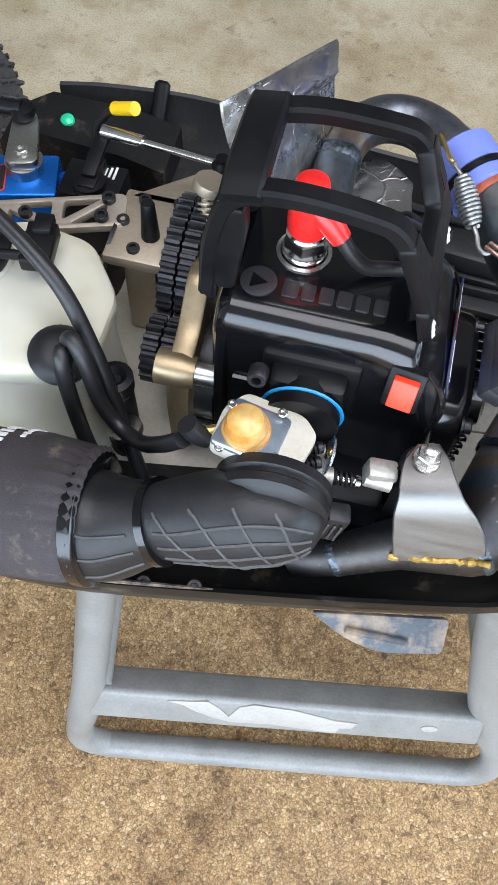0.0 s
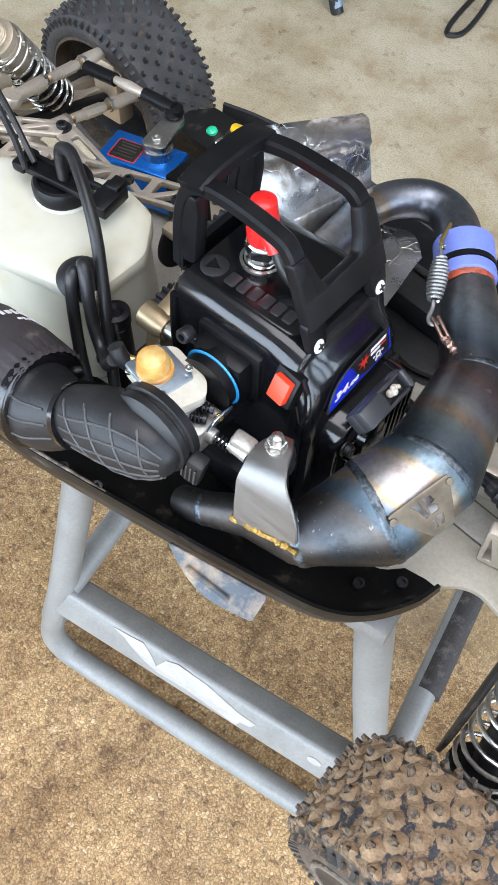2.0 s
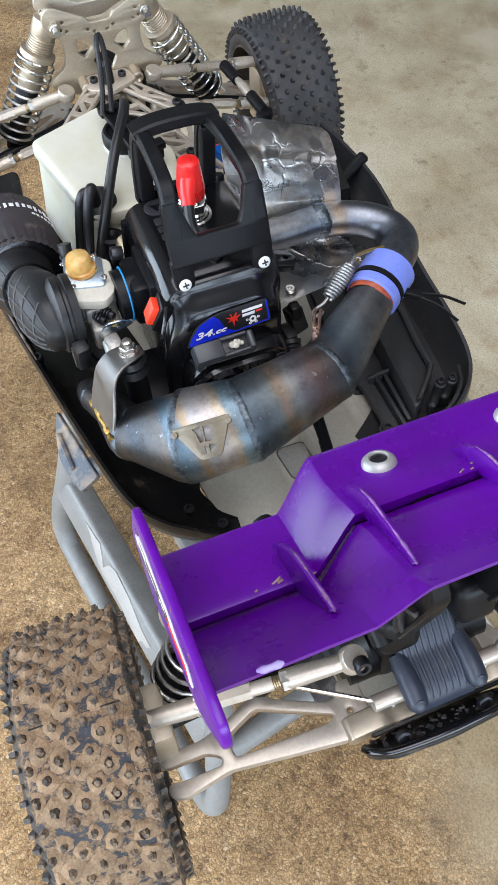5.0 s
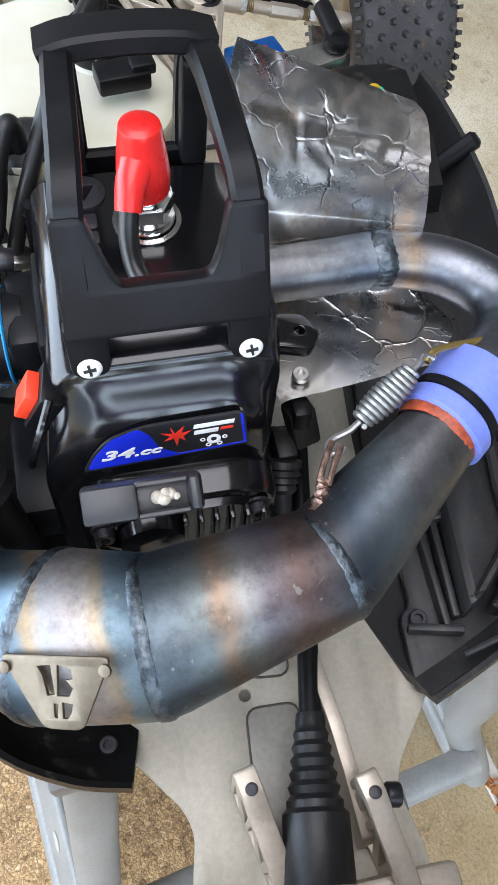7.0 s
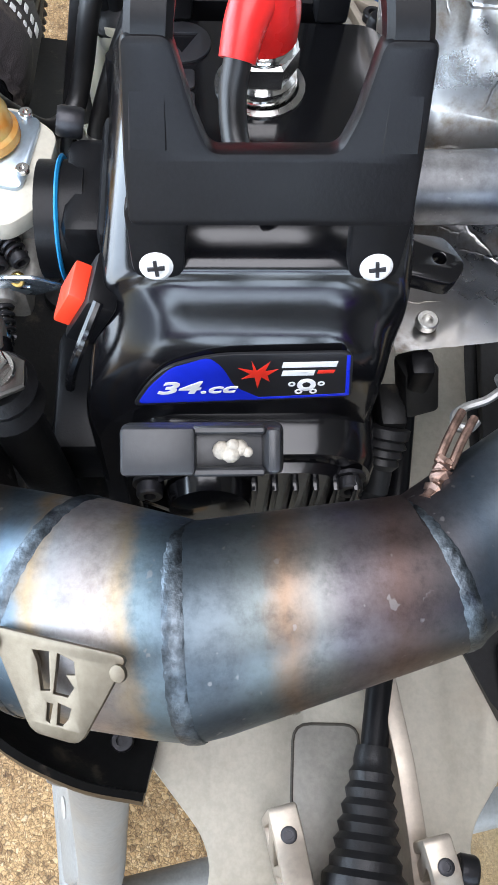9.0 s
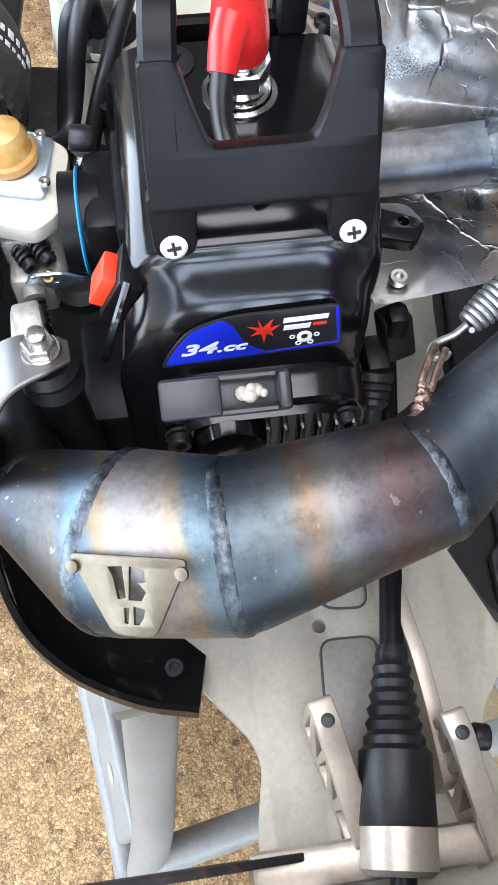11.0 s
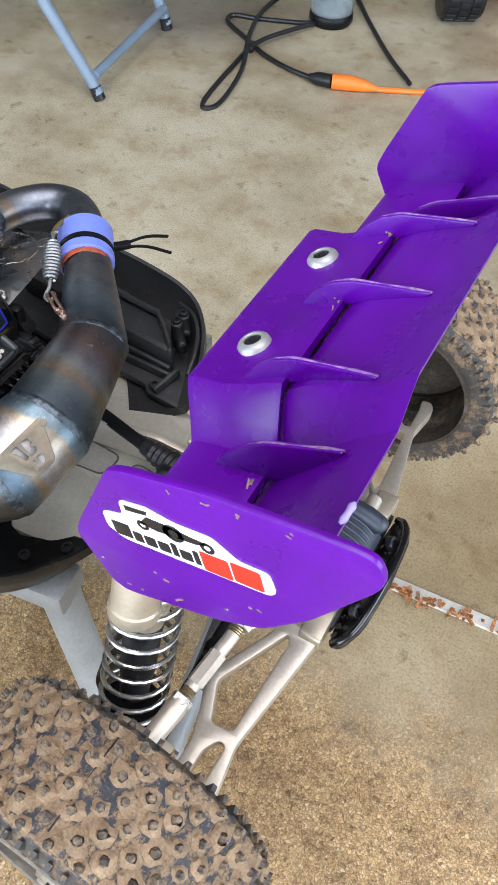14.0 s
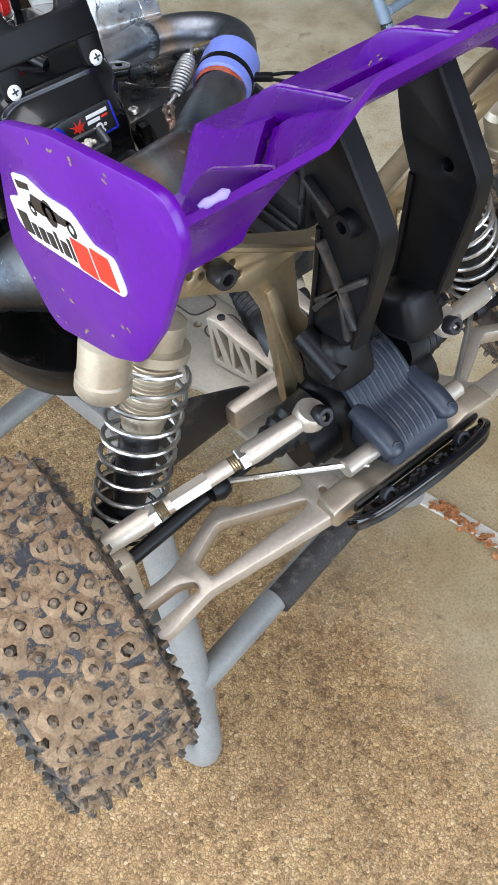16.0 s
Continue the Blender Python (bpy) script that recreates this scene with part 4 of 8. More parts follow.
def wheel(centre, turn, side, muddy, size=1.0, wide=0.955):
    """A wheel with its tyre; side -1 has the disc towards -y."""
    if "rim" not in TYRES:
        for key, fn in (("rim", rim_mesh), ("tyre", lambda: tyre_mesh(True)), ("walls", lambda: tyre_mesh(False)), ("studs", stud_mesh), ("mud", mud_collars), ("bars", shoulder_bars)):
            TYRES[key] = fn()
    m = Matrix.Translation(centre) @ pose(0, 0, 0, *turn) @ (Matrix.Identity(4) if side < 0 else pose(0, 0, 0, 0, 0, 180)) @ Matrix.Diagonal((size, wide, size, 1.0))
    rim = part("wheel", TYRES["rim"].copy(), M_RIM, buggy, "dusty black dished wheel with studded tyre")
    rim.matrix_basis = m
    part("tyre", TYRES["tyre"].copy(), M_TYRE_MUD if muddy else M_TYRE, rim, "mud-caked pin-stud rubber tyre" if muddy else "dark pin-stud rubber tyre")
    part("tyre_sidewall", TYRES["walls"].copy(), M_TYRE_WALL if muddy else M_TYRE, rim)
    tagged(part("tread_studs", TYRES["studs"].copy(), M_STUD_MUD if muddy else M_STUD, rim), "rows of rubber tread studs", kind="stuff")
    tagged(part("sidewall_tread", TYRES["bars"].copy(), M_TYRE_WALL if muddy else M_TYRE, rim), "short rubber bars round the tyre shoulder", kind="stuff")
    if muddy:
        tagged(part("dried_mud", TYRES["mud"].copy(), M_COLLAR, rim), "tan dried mud caked round the tread studs", kind="stuff")
    w = WHEEL_W / 2
    hub = lathe([(0.017, 0), (0.016, 0.002), (0.0085, 0.003), (0.0085, 0.006), (0.006, 0.006), (0.006, 0.004), (0, 0.004)], (0, -w - 0.0030, 0), (0, -1, 0), 24)
    for k in range(4):
        a = math.pi / 4 + k * math.pi / 2
        add_box(hub, (0.006, 0.004, 0.003), Matrix.Translation((0.0125 * math.cos(a), -w - 0.0055, 0.0125 * math.sin(a))), 0.0008)
    hb = part("wheel_hub", hub, M_HUB, rim, "dusty pale hub nut")
    for sgn in (-1, 1):
        part("hub_slot", span((-0.005, -w - 0.0052, sgn * 0.0140), (0.005, -w - 0.0052, sgn * 0.0140), 0.0045, 0.003, 0.0008), M_RUBBER, hb)
    part("rim_edge", tube([(0.0645 * math.cos(2 * math.pi * k / 72), -w - 0.0045, 0.0645 * math.sin(2 * math.pi * k / 72)) for k in range(73)], 0.0018, 8), M_DUST_EDGE, rim, "dust-caked edge of the wheel disc")
    if muddy:
        part("tread_seam", tube([V((0, y, 0.0872 - 0.0016 * (y / w) ** 4)) for y in [-w * 0.9 + 0.18 * w * k for k in range(11)]], 0.0005, 6), M_RUBBER, rim)
    return rim


def build_wheels():
    wheel((0.2360, -0.1195, 0.423), (0.0, 0, -3.6), -1, True, 0.950, 0.89)
    wheel((0.2360, 0.2795, 0.423), (0.0, 0, 3.6), 1, True, 0.950, 0.89)
    wheel((-0.3834, 0.2696, 0.396), (3.0, 0, -0.4), 1, False, 0.955)
    wheel((-0.3834, -0.1096, 0.396), (-3.0, 0, 0.4), -1, False, 0.955)


M_COLLAR = stuff("tan_dried_mud", (0.30, 0.205, 0.125), 0.92, vary=0.3, big=90, bump_s=1.0, fine=700, spec=0.2, dust=0.16, dust_col=(0.075, 0.068, 0.064), dust_scale=230)
M_STUD_MUD = stuff("muddy_stud_rubber", (0.045, 0.038, 0.034), 0.76, vary=0.4, big=150, dust=0.58, dust_col=(0.30, 0.205, 0.12), dust_scale=260, bump_s=0.5)
M_GUARD_DIRT = stuff("mud_caked_black_plastic", (0.014, 0.013, 0.013), 0.6, vary=0.3, dust=0.32, dust_col=(0.20, 0.14, 0.09), dust_scale=55)
M_HUB = stuff("dusty_pale_hub", (0.36, 0.30, 0.235), 0.6, 0.2, vary=0.25, big=60)
M_DUST_EDGE = stuff("dust_caked_plastic", (0.19, 0.155, 0.12), 0.85, vary=0.3, big=60)
M_STUD = tyre_material("stud_rubber", 0.1)
M_RIM = stuff("dusty_wheel_plastic", (0.070, 0.056, 0.044), 0.7, vary=0.4, spec=0.2, dust=0.28, dust_col=(0.26, 0.21, 0.165), dust_scale=40, big=30)


# ---- rear suspension ----
def arm_plate(s, x0, grow, z_in, drop, thick):
    """A lower arm with cut-outs, drawn in plan for the left side; s mirrors it. x0 shifts it along the car, grow -1 turns it front to rear."""
    outer = [(0.2560, 0.0400), (0.2540, 0.0280), (0.2630, 0.0240), (0.2625, 0.0170), (0.2470, -0.0120), (0.2400, -0.0150), (0.2410, -0.0250), (0.2480, -0.0430), (0.2520, -0.0600), (0.2500, -0.0880), (0.2590, -0.0870), (0.2605, -0.0600), (0.2660, -0.0520), (0.2705, -0.0530), (0.2695, -0.0770), (0.2675, -0.0870), (0.2755, -0.0880), (0.2790, -0.0800), (0.2755, -0.0500), (0.2890, 0.0240), (0.2860, 0.0400)]
    holes = [[(0.2570, -0.0455), (0.2485, -0.0235), (0.2715, 0.0195), (0.2745, 0.0150), (0.2700, -0.0440)]]

    def q(p):
        return (x0 + grow * (p[0] - 0.25), YC + s * (p[1] - YC))
    m = plane_of((0, 0, z_in), (1, 0, 0), (0, 1, s * drop))
    m.translation = V((0, 0, z_in - s * drop * (YC + s * (0.029 - YC))))
    return plate(round_poly([q(p) for p in outer], 0.0035), [round_poly([q(p) for p in h], 0.003) for h in holes] + [circle2(*q((0.2730, 0.029)), 0.0017, 10)], thick, m, 0.0012)


def turnbuckle(a, b, name, parent):
    a, b = V(a), V(b)
    d = (b - a)
    rod = part(name, join(tube([a + d * 0.36, b - d * 0.36], 0.0042, 12), lathe([(0.0050, 0), (0.0050, 0.02)], a.lerp(b, 0.46), d, 6)), M_CHAMP_PALE, parent, "pale aluminium turnbuckle rod")
    for p, q, s in ((a, b, 1), (b, a, -1)):
        e = (q - p)
        bm = tube([p + e * 0.02, p + e * 0.08, p + e * 0.26, p + e * 0.30], [0.0045, 0.0052, 0.0060, 0.0056], 14)
        add_lathe(bm, [(0.0075, -0.0045), (0.0084, -0.003), (0.0084, 0.003), (0.0075, 0.0045)], p, (0.25, 0.25, 1) if s > 0 else (0.9, 0, 0.4), 18)
        part("rod_end", bm, M_CHAMP_PALE, rod)
        part("thread", coil(p + e * 0.30, p + e * 0.38, 0.0034, 8, 0.0007, 5, 10), M_BRONZE, rod)
        part("lock_nut", hexnut(p + e * 0.285, e, 0.0062, 0.005), M_SILVER, rod)
    return rod


def shock(top, bottom, spring_r, parent, pale=True, name="shock_absorber", neck=0.0):
    top, bottom = V(top), V(bottom)
    d = (bottom - top).normalized()
    L = (bottom - top).length
    prof = [(0.006, neck), (0.0125, neck + 0.004), (0.0125, neck + 0.016), (0.0115, neck + 0.018)]
    for k in range(14):
        h = 0.020 + neck + k * 0.0024
        if h > L * 0.5:
            break
        prof += [(0.0113, h), (0.0124, h + 0.0008), (0.0124, h + 0.0013), (0.0113, h + 0.0020)]
    body = lathe(prof + [(0.0115, L * 0.52), (0.010, L * 0.56)], top, d, 24)
    s = part(name, body, M_CHAMP if pale else M_BRONZE, parent, "champagne oil shock absorber with coil spring")
    part("collar", lathe([(0.0135, 0), (0.0165, 0.001), (0.0165, 0.006), (0.0135, 0.007)], top + d * (L * 0.26), d, 40), M_CHAMP, s)
    part("piston_boot", lathe([(0.0095, 0), (0.0105, 0.002), (0.0100, L * 0.2), (0.008, L * 0.34)], top + d * (L * 0.55), d, 18), M_RUBBER, s)
    part("spring", coil(top + d * (L * 0.31), top + d * (L * 0.95), spring_r, 9.5, 0.0014, 8, 20), M_SILVER, s, "bright coil spring")
    part("spring_cup", lathe([(0.006, -0.002), (spring_r * 0.9, 0), (spring_r * 1.02, 0.003), (0.007, 0.010), (0.005, 0.018)], top + d * (L * 0.93), d, 24), M_BLACK_SATIN, s)
    if not neck:
        part("cap_knob", lathe([(0.0085, 0), (0.0085, 0.0025), (0.0060, 0.003), (0.0056, 0.006), (0.0045, 0.007), (0, 0.007)], top, -d, 16), M_BLACK_SATIN, s)
    er, eh = (0.0062, 0.0042) if neck else (0.0085, 0.006)
    part("top_eye", join(lathe([(er * 0.85, -eh), (er, -eh * 0.67), (er, eh * 0.67), (er * 0.85, eh)], top, d.cross(V((1, 0.1, 0))).cross(d), 18), tube([top, top + d * (neck + 0.004)], er * 0.65, 12)), M_BLACK_SATIN if neck else M_CHAMP, s)
    return s


def tower(parent, x, thick, pts, holes, label, material, name="shock_tower"):
    """A plate standing across the car, drawn in y and z, mirrored about the middle."""
    left = [(YC - w, z) for w, z in pts]
    right = [(YC + w, z) for w, z in reversed(pts)]
    hs = []
    for h in holes:
        hs.append([(YC - w, z) for w, z in h])
        hs.append([(YC + w, z) for w, z in reversed(h)])
    m = plane_of((x, 0, 0), (0, 1, 0), (0, 0, 1))
    return part(name, plate(round_poly(left + right, 0.004), [round_poly(h, 0.003) for h in hs], thick, m, 0.0009), material, parent, label)


def build_rear():
    for s in (1, -1):
        def w(x, y, z):
            return V((x, YC + s * (y - YC), z))
        part("lower_arm", arm_plate(s, 0.25, 1, 0.440, 0.16, 0.009), M_CHAMP_PALE, buggy, "champagne aluminium lower suspension arm with cut-outs")
        turnbuckle(w(0.2590, 0.0320, 0.4885), w(0.2400, -0.094, 0.4670), "upper_link", buggy)
        part("upper_link_bolt", bolt(w(0.2620, 0.0345, 0.4905), (0.9, 0, 0.4), 0.0050, 0.007), M_STEEL_DARK, buggy)
        up = part("hub_carrier", join(box((0.036, 0.022, 0.062), Matrix.Translation(w(0.236, -0.084, 0.432)), 0.004), span(w(0.236, -0.086, 0.45), w(0.240, -0.090, 0.474), 0.016, 0.010, 0.002)), M_CHAMP, buggy, "champagne rear hub carrier")
        part("axle", tube([w(0.241, 0.045, 0.4635), w(0.238, -0.10, 0.434)], 0.0040, 12), M_BLACK_SATIN, buggy, "black drive shaft")
        part("axle_boot", lathe([(0.013, 0)] + [(0.0125 - 0.0008 * k + (0.0014 if k % 2 else 0), 0.012 + 0.0035 * k) for k in range(8)] + [(0.0055, 0.044)], w(0.241, 0.050, 0.4645), w(0.238, -0.10, 0.434) - w(0.241, 0.045, 0.4635), 20), M_RUBBER, buggy)
        shock(w(0.2055, 0.001, 0.573), w(0.2135, -0.062, 0.425), 0.0185, buggy, neck=0.026)
        part("shock_reservoir", lathe([(0.0, 0), (0.010, 0.0005), (0.0125, 0.004), (0.0125, 0.010), (0.0116, 0.011), (0.0116, 0.029), (0.009, 0.032), (0, 0.032)], w(0.219, -0.052, 0.535), w(0.0, 0.30, 0.95) - w(0, 0, 0), 24), M_CHAMP, buggy)
        if s == 1:
            guard = round_poly([(-0.060, 0.414), (-0.060, 0.440), (-0.044, 0.458), (-0.020, 0.466), (0.004, 0.464), (0.046, 0.444), (0.050, 0.428)], 0.006)
            part("arm_guard", plate(guard, [], 0.003, plane_of((0.1905, 0, 0), (0, 1, 0), (0, 0, 1)), 0.0008), M_GUARD_DIRT, buggy, "black plastic arm guard with caked mud")
        # wing mounts: black moulded brackets with a flange and crossed ribs
        prof = [(0.232, 0.626), (0.251, 0.641), (0.2810, 0.5985), (0.2805, 0.586), (0.2695, 0.532), (0.257, 0.521), (0.241, 0.523), (0.2445, 0.550), (0.247, 0.580), (0.238, 0.600)]
        mm = plane_of(w(0, 0.053, 0), (1, 0, 0), (0, 0, 1))
        wm = part("wing_mount", plate(round_poly(prof, 0.004), [circle2(0.265, 0.597, 0.0032, 12)], 0.006, mm, 0.001), M_BLACK_SATIN, buggy, "black moulded plastic wing mount with crossed ribs")
        part("mount_flange", strip([w(x, 0.053, z) for x, z in ((0.250, 0.6430), (0.2635, 0.6250), (0.2808, 0.6005), (0.2822, 0.5965), (0.2812, 0.585), (0.2755, 0.558), (0.2697, 0.531))], 0.010, 0.0032), M_BLACK_SATIN, wm)
        part("mount_flange", strip([w(x, 0.053, z) for x, z in ((0.247, 0.585), (0.2442, 0.552), (0.2405, 0.524))], 0.010, 0.0028), M_BLACK_SATIN, wm)
        for a, b in (((0.249, 0.580), (0.272, 0.545)), ((0.277, 0.576), (0.247, 0.546)), ((0.262, 0.562), (0.268, 0.536)), ((0.262, 0.562), (0.246, 0.540)), ((0.240, 0.606), (0.256, 0.596))):
            part("mount_rib", span(w(a[0], 0.0485, a[1]), w(b[0], 0.0485, b[1]), 0.0030, 0.005, 0.0008, up=(0, 1, 0)), M_GUARD_DIRT, wm)
        part("mount_boss", lathe([(0.0062, 0), (0.0055, 0.006), (0.0028, 0.006), (0.0026, 0.002), (0, 0.002)], w(0.265, 0.0505, 0.597), w(0, -1, 0) - w(0, 0, 0), 16), M_BLACK_SATIN, wm)
        part("mount_foot", join(box((0.030, 0.026, 0.030), Matrix.Translation(w(0.252, 0.056, 0.510)) @ pose(0, 0, 0, 0, -20, 0), 0.007, 3), tube([w(0.241, 0.044, 0.523), w(0.264, 0.046, 0.511)], 0.0065, 12)), M_BLACK_SATIN, wm)
    # bronze rear tower
    pts = [(0.014, 0.452), (0.034, 0.452), (0.038, 0.490), (0.043, 0.528), (0.052, 0.549), (0.082, 0.564), (0.114, 0.578), (0.122, 0.588), (0.116, 0.600), (0.098, 0.599), (0.078, 0.592), (0.040, 0.571), (0.012, 0.558)]
    holes = [[(0.008, 0.548), (0.026, 0.556), (0.024, 0.520), (0.012, 0.500)]]
    for row in (0, 1):
        for k in range(6 - row):
            wd, z = 0.058 + 0.0062 * k + 0.003 * row, 0.5625 + 0.0033 * k + 0.0075 * row
            holes.append([(wd + 0.0020 * math.cos(q * math.pi / 5), z + 0.0020 * math.sin(q * math.pi / 5)) for q in range(10)])
    t = tower(buggy, 0.2215, 0.0075, pts, holes, "bronze anodised rear shock tower with rows of holes", M_BRONZE)
    for y in both(0.010):
        part("tower_bolt", bolt((0.2255, y, 0.572), (1, 0, 0), 0.0058, 0.009), M_STEEL_DARK, t)
    for ya, yb in ((0.056, 0.037), (0.104, 0.123)):
        part("tower_rib", span((0.2262, ya, 0.470), (0.2262, yb, 0.546), 0.006, 0.0035, 0.001, up=(1, 0, 0)), M_BRONZE, t)
    for sgn in (-1, 1):
        part("tower_top_edge", strip(smooth_path([(0.2262, YC + sgn * wd, z) for wd, z in ((0.018, 0.5585), (0.040, 0.5695), (0.078, 0.5905), (0.098, 0.5975), (0.114, 0.5985))], 4), 0.011, 0.004, side=(1, 0, 0)), M_BRONZE, t)
    # gearbox with ribbed cover
    gb = part("rear_gearbox", join(box((0.048, 0.056, 0.052), (0.235, YC, 0.449), 0.010, 3), box((0.030, 0.050, 0.030), (0.226, YC, 0.484), 0.006, 2), lathe([(0.016, 0), (0.016, 0.02)], (0.245, 0.034, 0.448), (0, 1, 0), 20), lathe([(0.017, 0), (0.017, 0.02)], (0.245, 0.106, 0.448), (0, 1, 0), 20)), M_BLACK_SATIN, buggy, "black ribbed rear gearbox housing")
    arc = [(0.231, 0.482), (0.241, 0.4845), (0.250, 0.4825), (0.258, 0.4775), (0.265, 0.4715), (0.273, 0.4695), (0.281, 0.4665), (0.287, 0.4615), (0.290, 0.4550)]
    cv = part("gearbox_cover", strip(smooth_path([(x, YC, z - 0.001) for x, z in arc], 4), 0.040, 0.007), M_COVER, gb, "blue-black ribbed gearbox cover")
    for k in range(9):
        part("cover_rib", tube(smooth_path([(x + 0.0008, YC - 0.0172 + 0.0043 * k, z + 0.0022) for x, z in arc], 4), 0.0013, 8), M_COVER, cv)
    part("cover_skirt", box((0.034, 0.036, 0.030), Matrix.Translation((0.268, YC, 0.452)), 0.006, 2), M_COVER, cv)
    for y in (YC - 0.0195, YC + 0.0195):
        part("cover_boss", tube(smooth_path([(0.262, y, 0.4725), (0.272, y, 0.4710), (0.282, y, 0.4690), (0.2905, y, 0.4655), (0.2925, y, 0.4640)], 3), [0.0050, 0.0062, 0.0066, 0.0062, 0.0040], 16), M_COVER, cv)
        part("cover_screw", bolt((0.2905, y, 0.4690), (0.75, 0, 0.6), 0.0030, 0.0025), M_STEEL_DARK, cv)
    # rear pivot blocks, anti-roll bar, bumper
    half = [(0.0, 0.4455), (0.030, 0.4455), (0.038, 0.4495), (0.0585, 0.4475), (0.0605, 0.4430), (0.0600, 0.4360), (0.0570, 0.4325), (0.0, 0.4325)]
    prof = [(YC + a, b) for a, b in half] + [(YC - a, b) for a, b in reversed(half[1:-1])]
    blk = part("arm_mount", plate(round_poly(prof, 0.0035), [], 0.014, plane_of((0.2835, 0, 0), (0, 1, 0), (0, 0, 1)), 0.0015), M_CHAMP, buggy, "champagne rear arm mount")
    part("mount_slot", span((0.2905, 0.034, 0.4400), (0.2905, 0.126, 0.4400), 0.004, 0.008, 0.0015, up=(0.2, 0, 1)), M_BLACK_DUSTY, blk)
    part("front_arm_mount", span((0.194, 0.026, 0.434), (0.194, 0.134, 0.434), 0.014, 0.018, 0.003), M_CHAMP_PALE, buggy)
    bar = part("anti_roll_bar", tube([(0.2785, 0.0385, 0.4575), (0.2785, 0.1215, 0.4575)], 0.0050, 16), M_CHAMP_PALE, buggy, "pale anti-roll bar across the gearbox")
    for s, y in zip((1, -1), both(0.042)):
        part("roll_bar_arm", tube([(0.2835, y + s * 0.008, 0.4565), (0.2790, y, 0.4590), (0.243, y - s * 0.055, 0.458)], 0.0016, 8), M_SILVER, bar)
        part("ball_end", join(lathe([(0.0, 0), (0.006, 0.002), (0.0075, 0.007), (0.006, 0.012), (0, 0.014)], (0.243, y - s * 0.052, 0.456), (0, -s, 0.1), 14)), M_BLACK_SATIN, bar)
    bp = [(0.0, -0.050), (0.008, -0.049), (0.017, -0.036), (0.020, 0.0), (0.017, 0.036), (0.008, 0.049), (0.0, 0.050), (-0.004, 0.03), (-0.004, -0.03)]
    tilt = plane_of((0.2955, YC - 0.004, 0.436), (1, 0, 0.95), (0, 1, 0))
    bmp = part("rear_bumper", plate(round_poly(bp, 0.006), [], 0.005, tilt, 0.001), M_BLACK_DUSTY, buggy, "black plastic rear bumper, dirty and scuffed")
    lip = [tilt @ V((x, y, 0.003)) for x, y in ((0.003, -0.0495), (0.010, -0.046), (0.0165, -0.034), (0.0195, 0.0), (0.0165, 0.034), (0.010, 0.046), (0.003, 0.0495))]
    part("bumper_lip", tube(smooth_path(lip, 6), 0.0026, 10), M_BLACK_GLOSS, bmp)
    rnd = random.Random(2)
    clods = bmesh.new()
    for k in range(60):
        p = tilt @ V((rnd.uniform(0.0, 0.012), rnd.uniform(-0.044, 0.044), 0.0026))
        add_box(clods, (rnd.uniform(0.001, 0.004), rnd.uniform(0.001, 0.004), rnd.uniform(0.0006, 0.002)), Matrix.Translation(p) @ pose(0, 0, 0, rnd.uniform(0, 40), rnd.uniform(-40, 0), rnd.uniform(0, 90)), 0.0003, 1)
    tagged(part("dried_mud", clods, M_GUARD_DIRT, bmp), "dark crumbs of mud in the bumper", kind="stuff")
    for y in (0.053, 0.107):
        part("bumper_bolt", bolt((0.2985, y - 0.004, 0.446), (0.7, 0, 0.7), 0.0048, 0.005), M_STEEL_DARK, bmp)
    for y, back in ((0.0255, 0.0), (0.0715, 0.010)):
        prof = [(0.150, 0.460), (0.160, 0.460), (0.170, 0.455), (0.200, 0.446), (0.204, 0.421), (0.152, 0.421)]
        cuts = [[(0.155, 0.426), (0.154, 0.452), (0.161, 0.426)], [(0.158, 0.455), (0.166, 0.452), (0.167, 0.428)], [(0.170, 0.426), (0.170, 0.450), (0.178, 0.426)], [(0.175, 0.449), (0.182, 0.447), (0.183, 0.428)], [(0.187, 0.426), (0.187, 0.445), (0.196, 0.442), (0.199, 0.426)]]
        part("rear_brace", plate(round_poly(prof, 0.002), [round_poly(c, 0.0015, 2) for c in cuts], 0.009, plane_of((back - 0.006, y, 0), (1, 0.215, 0), (0, 0, 1)), 0.0008), M_CHAMP_PALE, buggy, "champagne chassis brace with slots")
        if back:
            part("brace_knob", bolt((0.160, 0.1105, 0.4515), (0.2, 1, 0), 0.0048, 0.006), M_STEEL_DARK, buggy)
        part("brace_screw", bolt((0.149 + back, y + 0.0333, 0.460), (0, 0, 1), 0.0025, 0.0012), M_STEEL_DARK, buggy)
    part("centre_brace", plate(round_poly([(0.03, 0.0), (0.178, 0.0), (0.175, 0.016), (0.150, 0.026), (0.13, 0.030), (0.06, 0.026), (0.03, 0.022)], 0.003), [], 0.006, plane_of((0, 0.084, ZC + 0.001), (1, 0.11, 0), (0, 0, 1))), M_CHAMP_PALE, buggy, "tall champagne chassis brace")
    # centre drive shaft with rubber boot
    ds = part("drive_shaft", tube([(0.0, 0.112, 0.452), (0.10, 0.0940, 0.447), (0.123, 0.0895, 0.447), (0.21, 0.0755, 0.449)], 0.0046, 12), M_BLACK_SATIN, buggy, "black centre drive shaft")
    prof = [(0.0056, 0), (0.0062, 0.004)]
    for k in range(6):
        prof += [(0.0060 + 0.0007 * k, 0.006 + 0.0050 * k), (0.0074 + 0.0008 * k, 0.0082 + 0.0050 * k)]
    prof += [(0.0112, 0.036), (0.0132, 0.038), (0.0138, 0.062), (0.0125, 0.064), (0.0125, 0.068), (0.0, 0.068)]
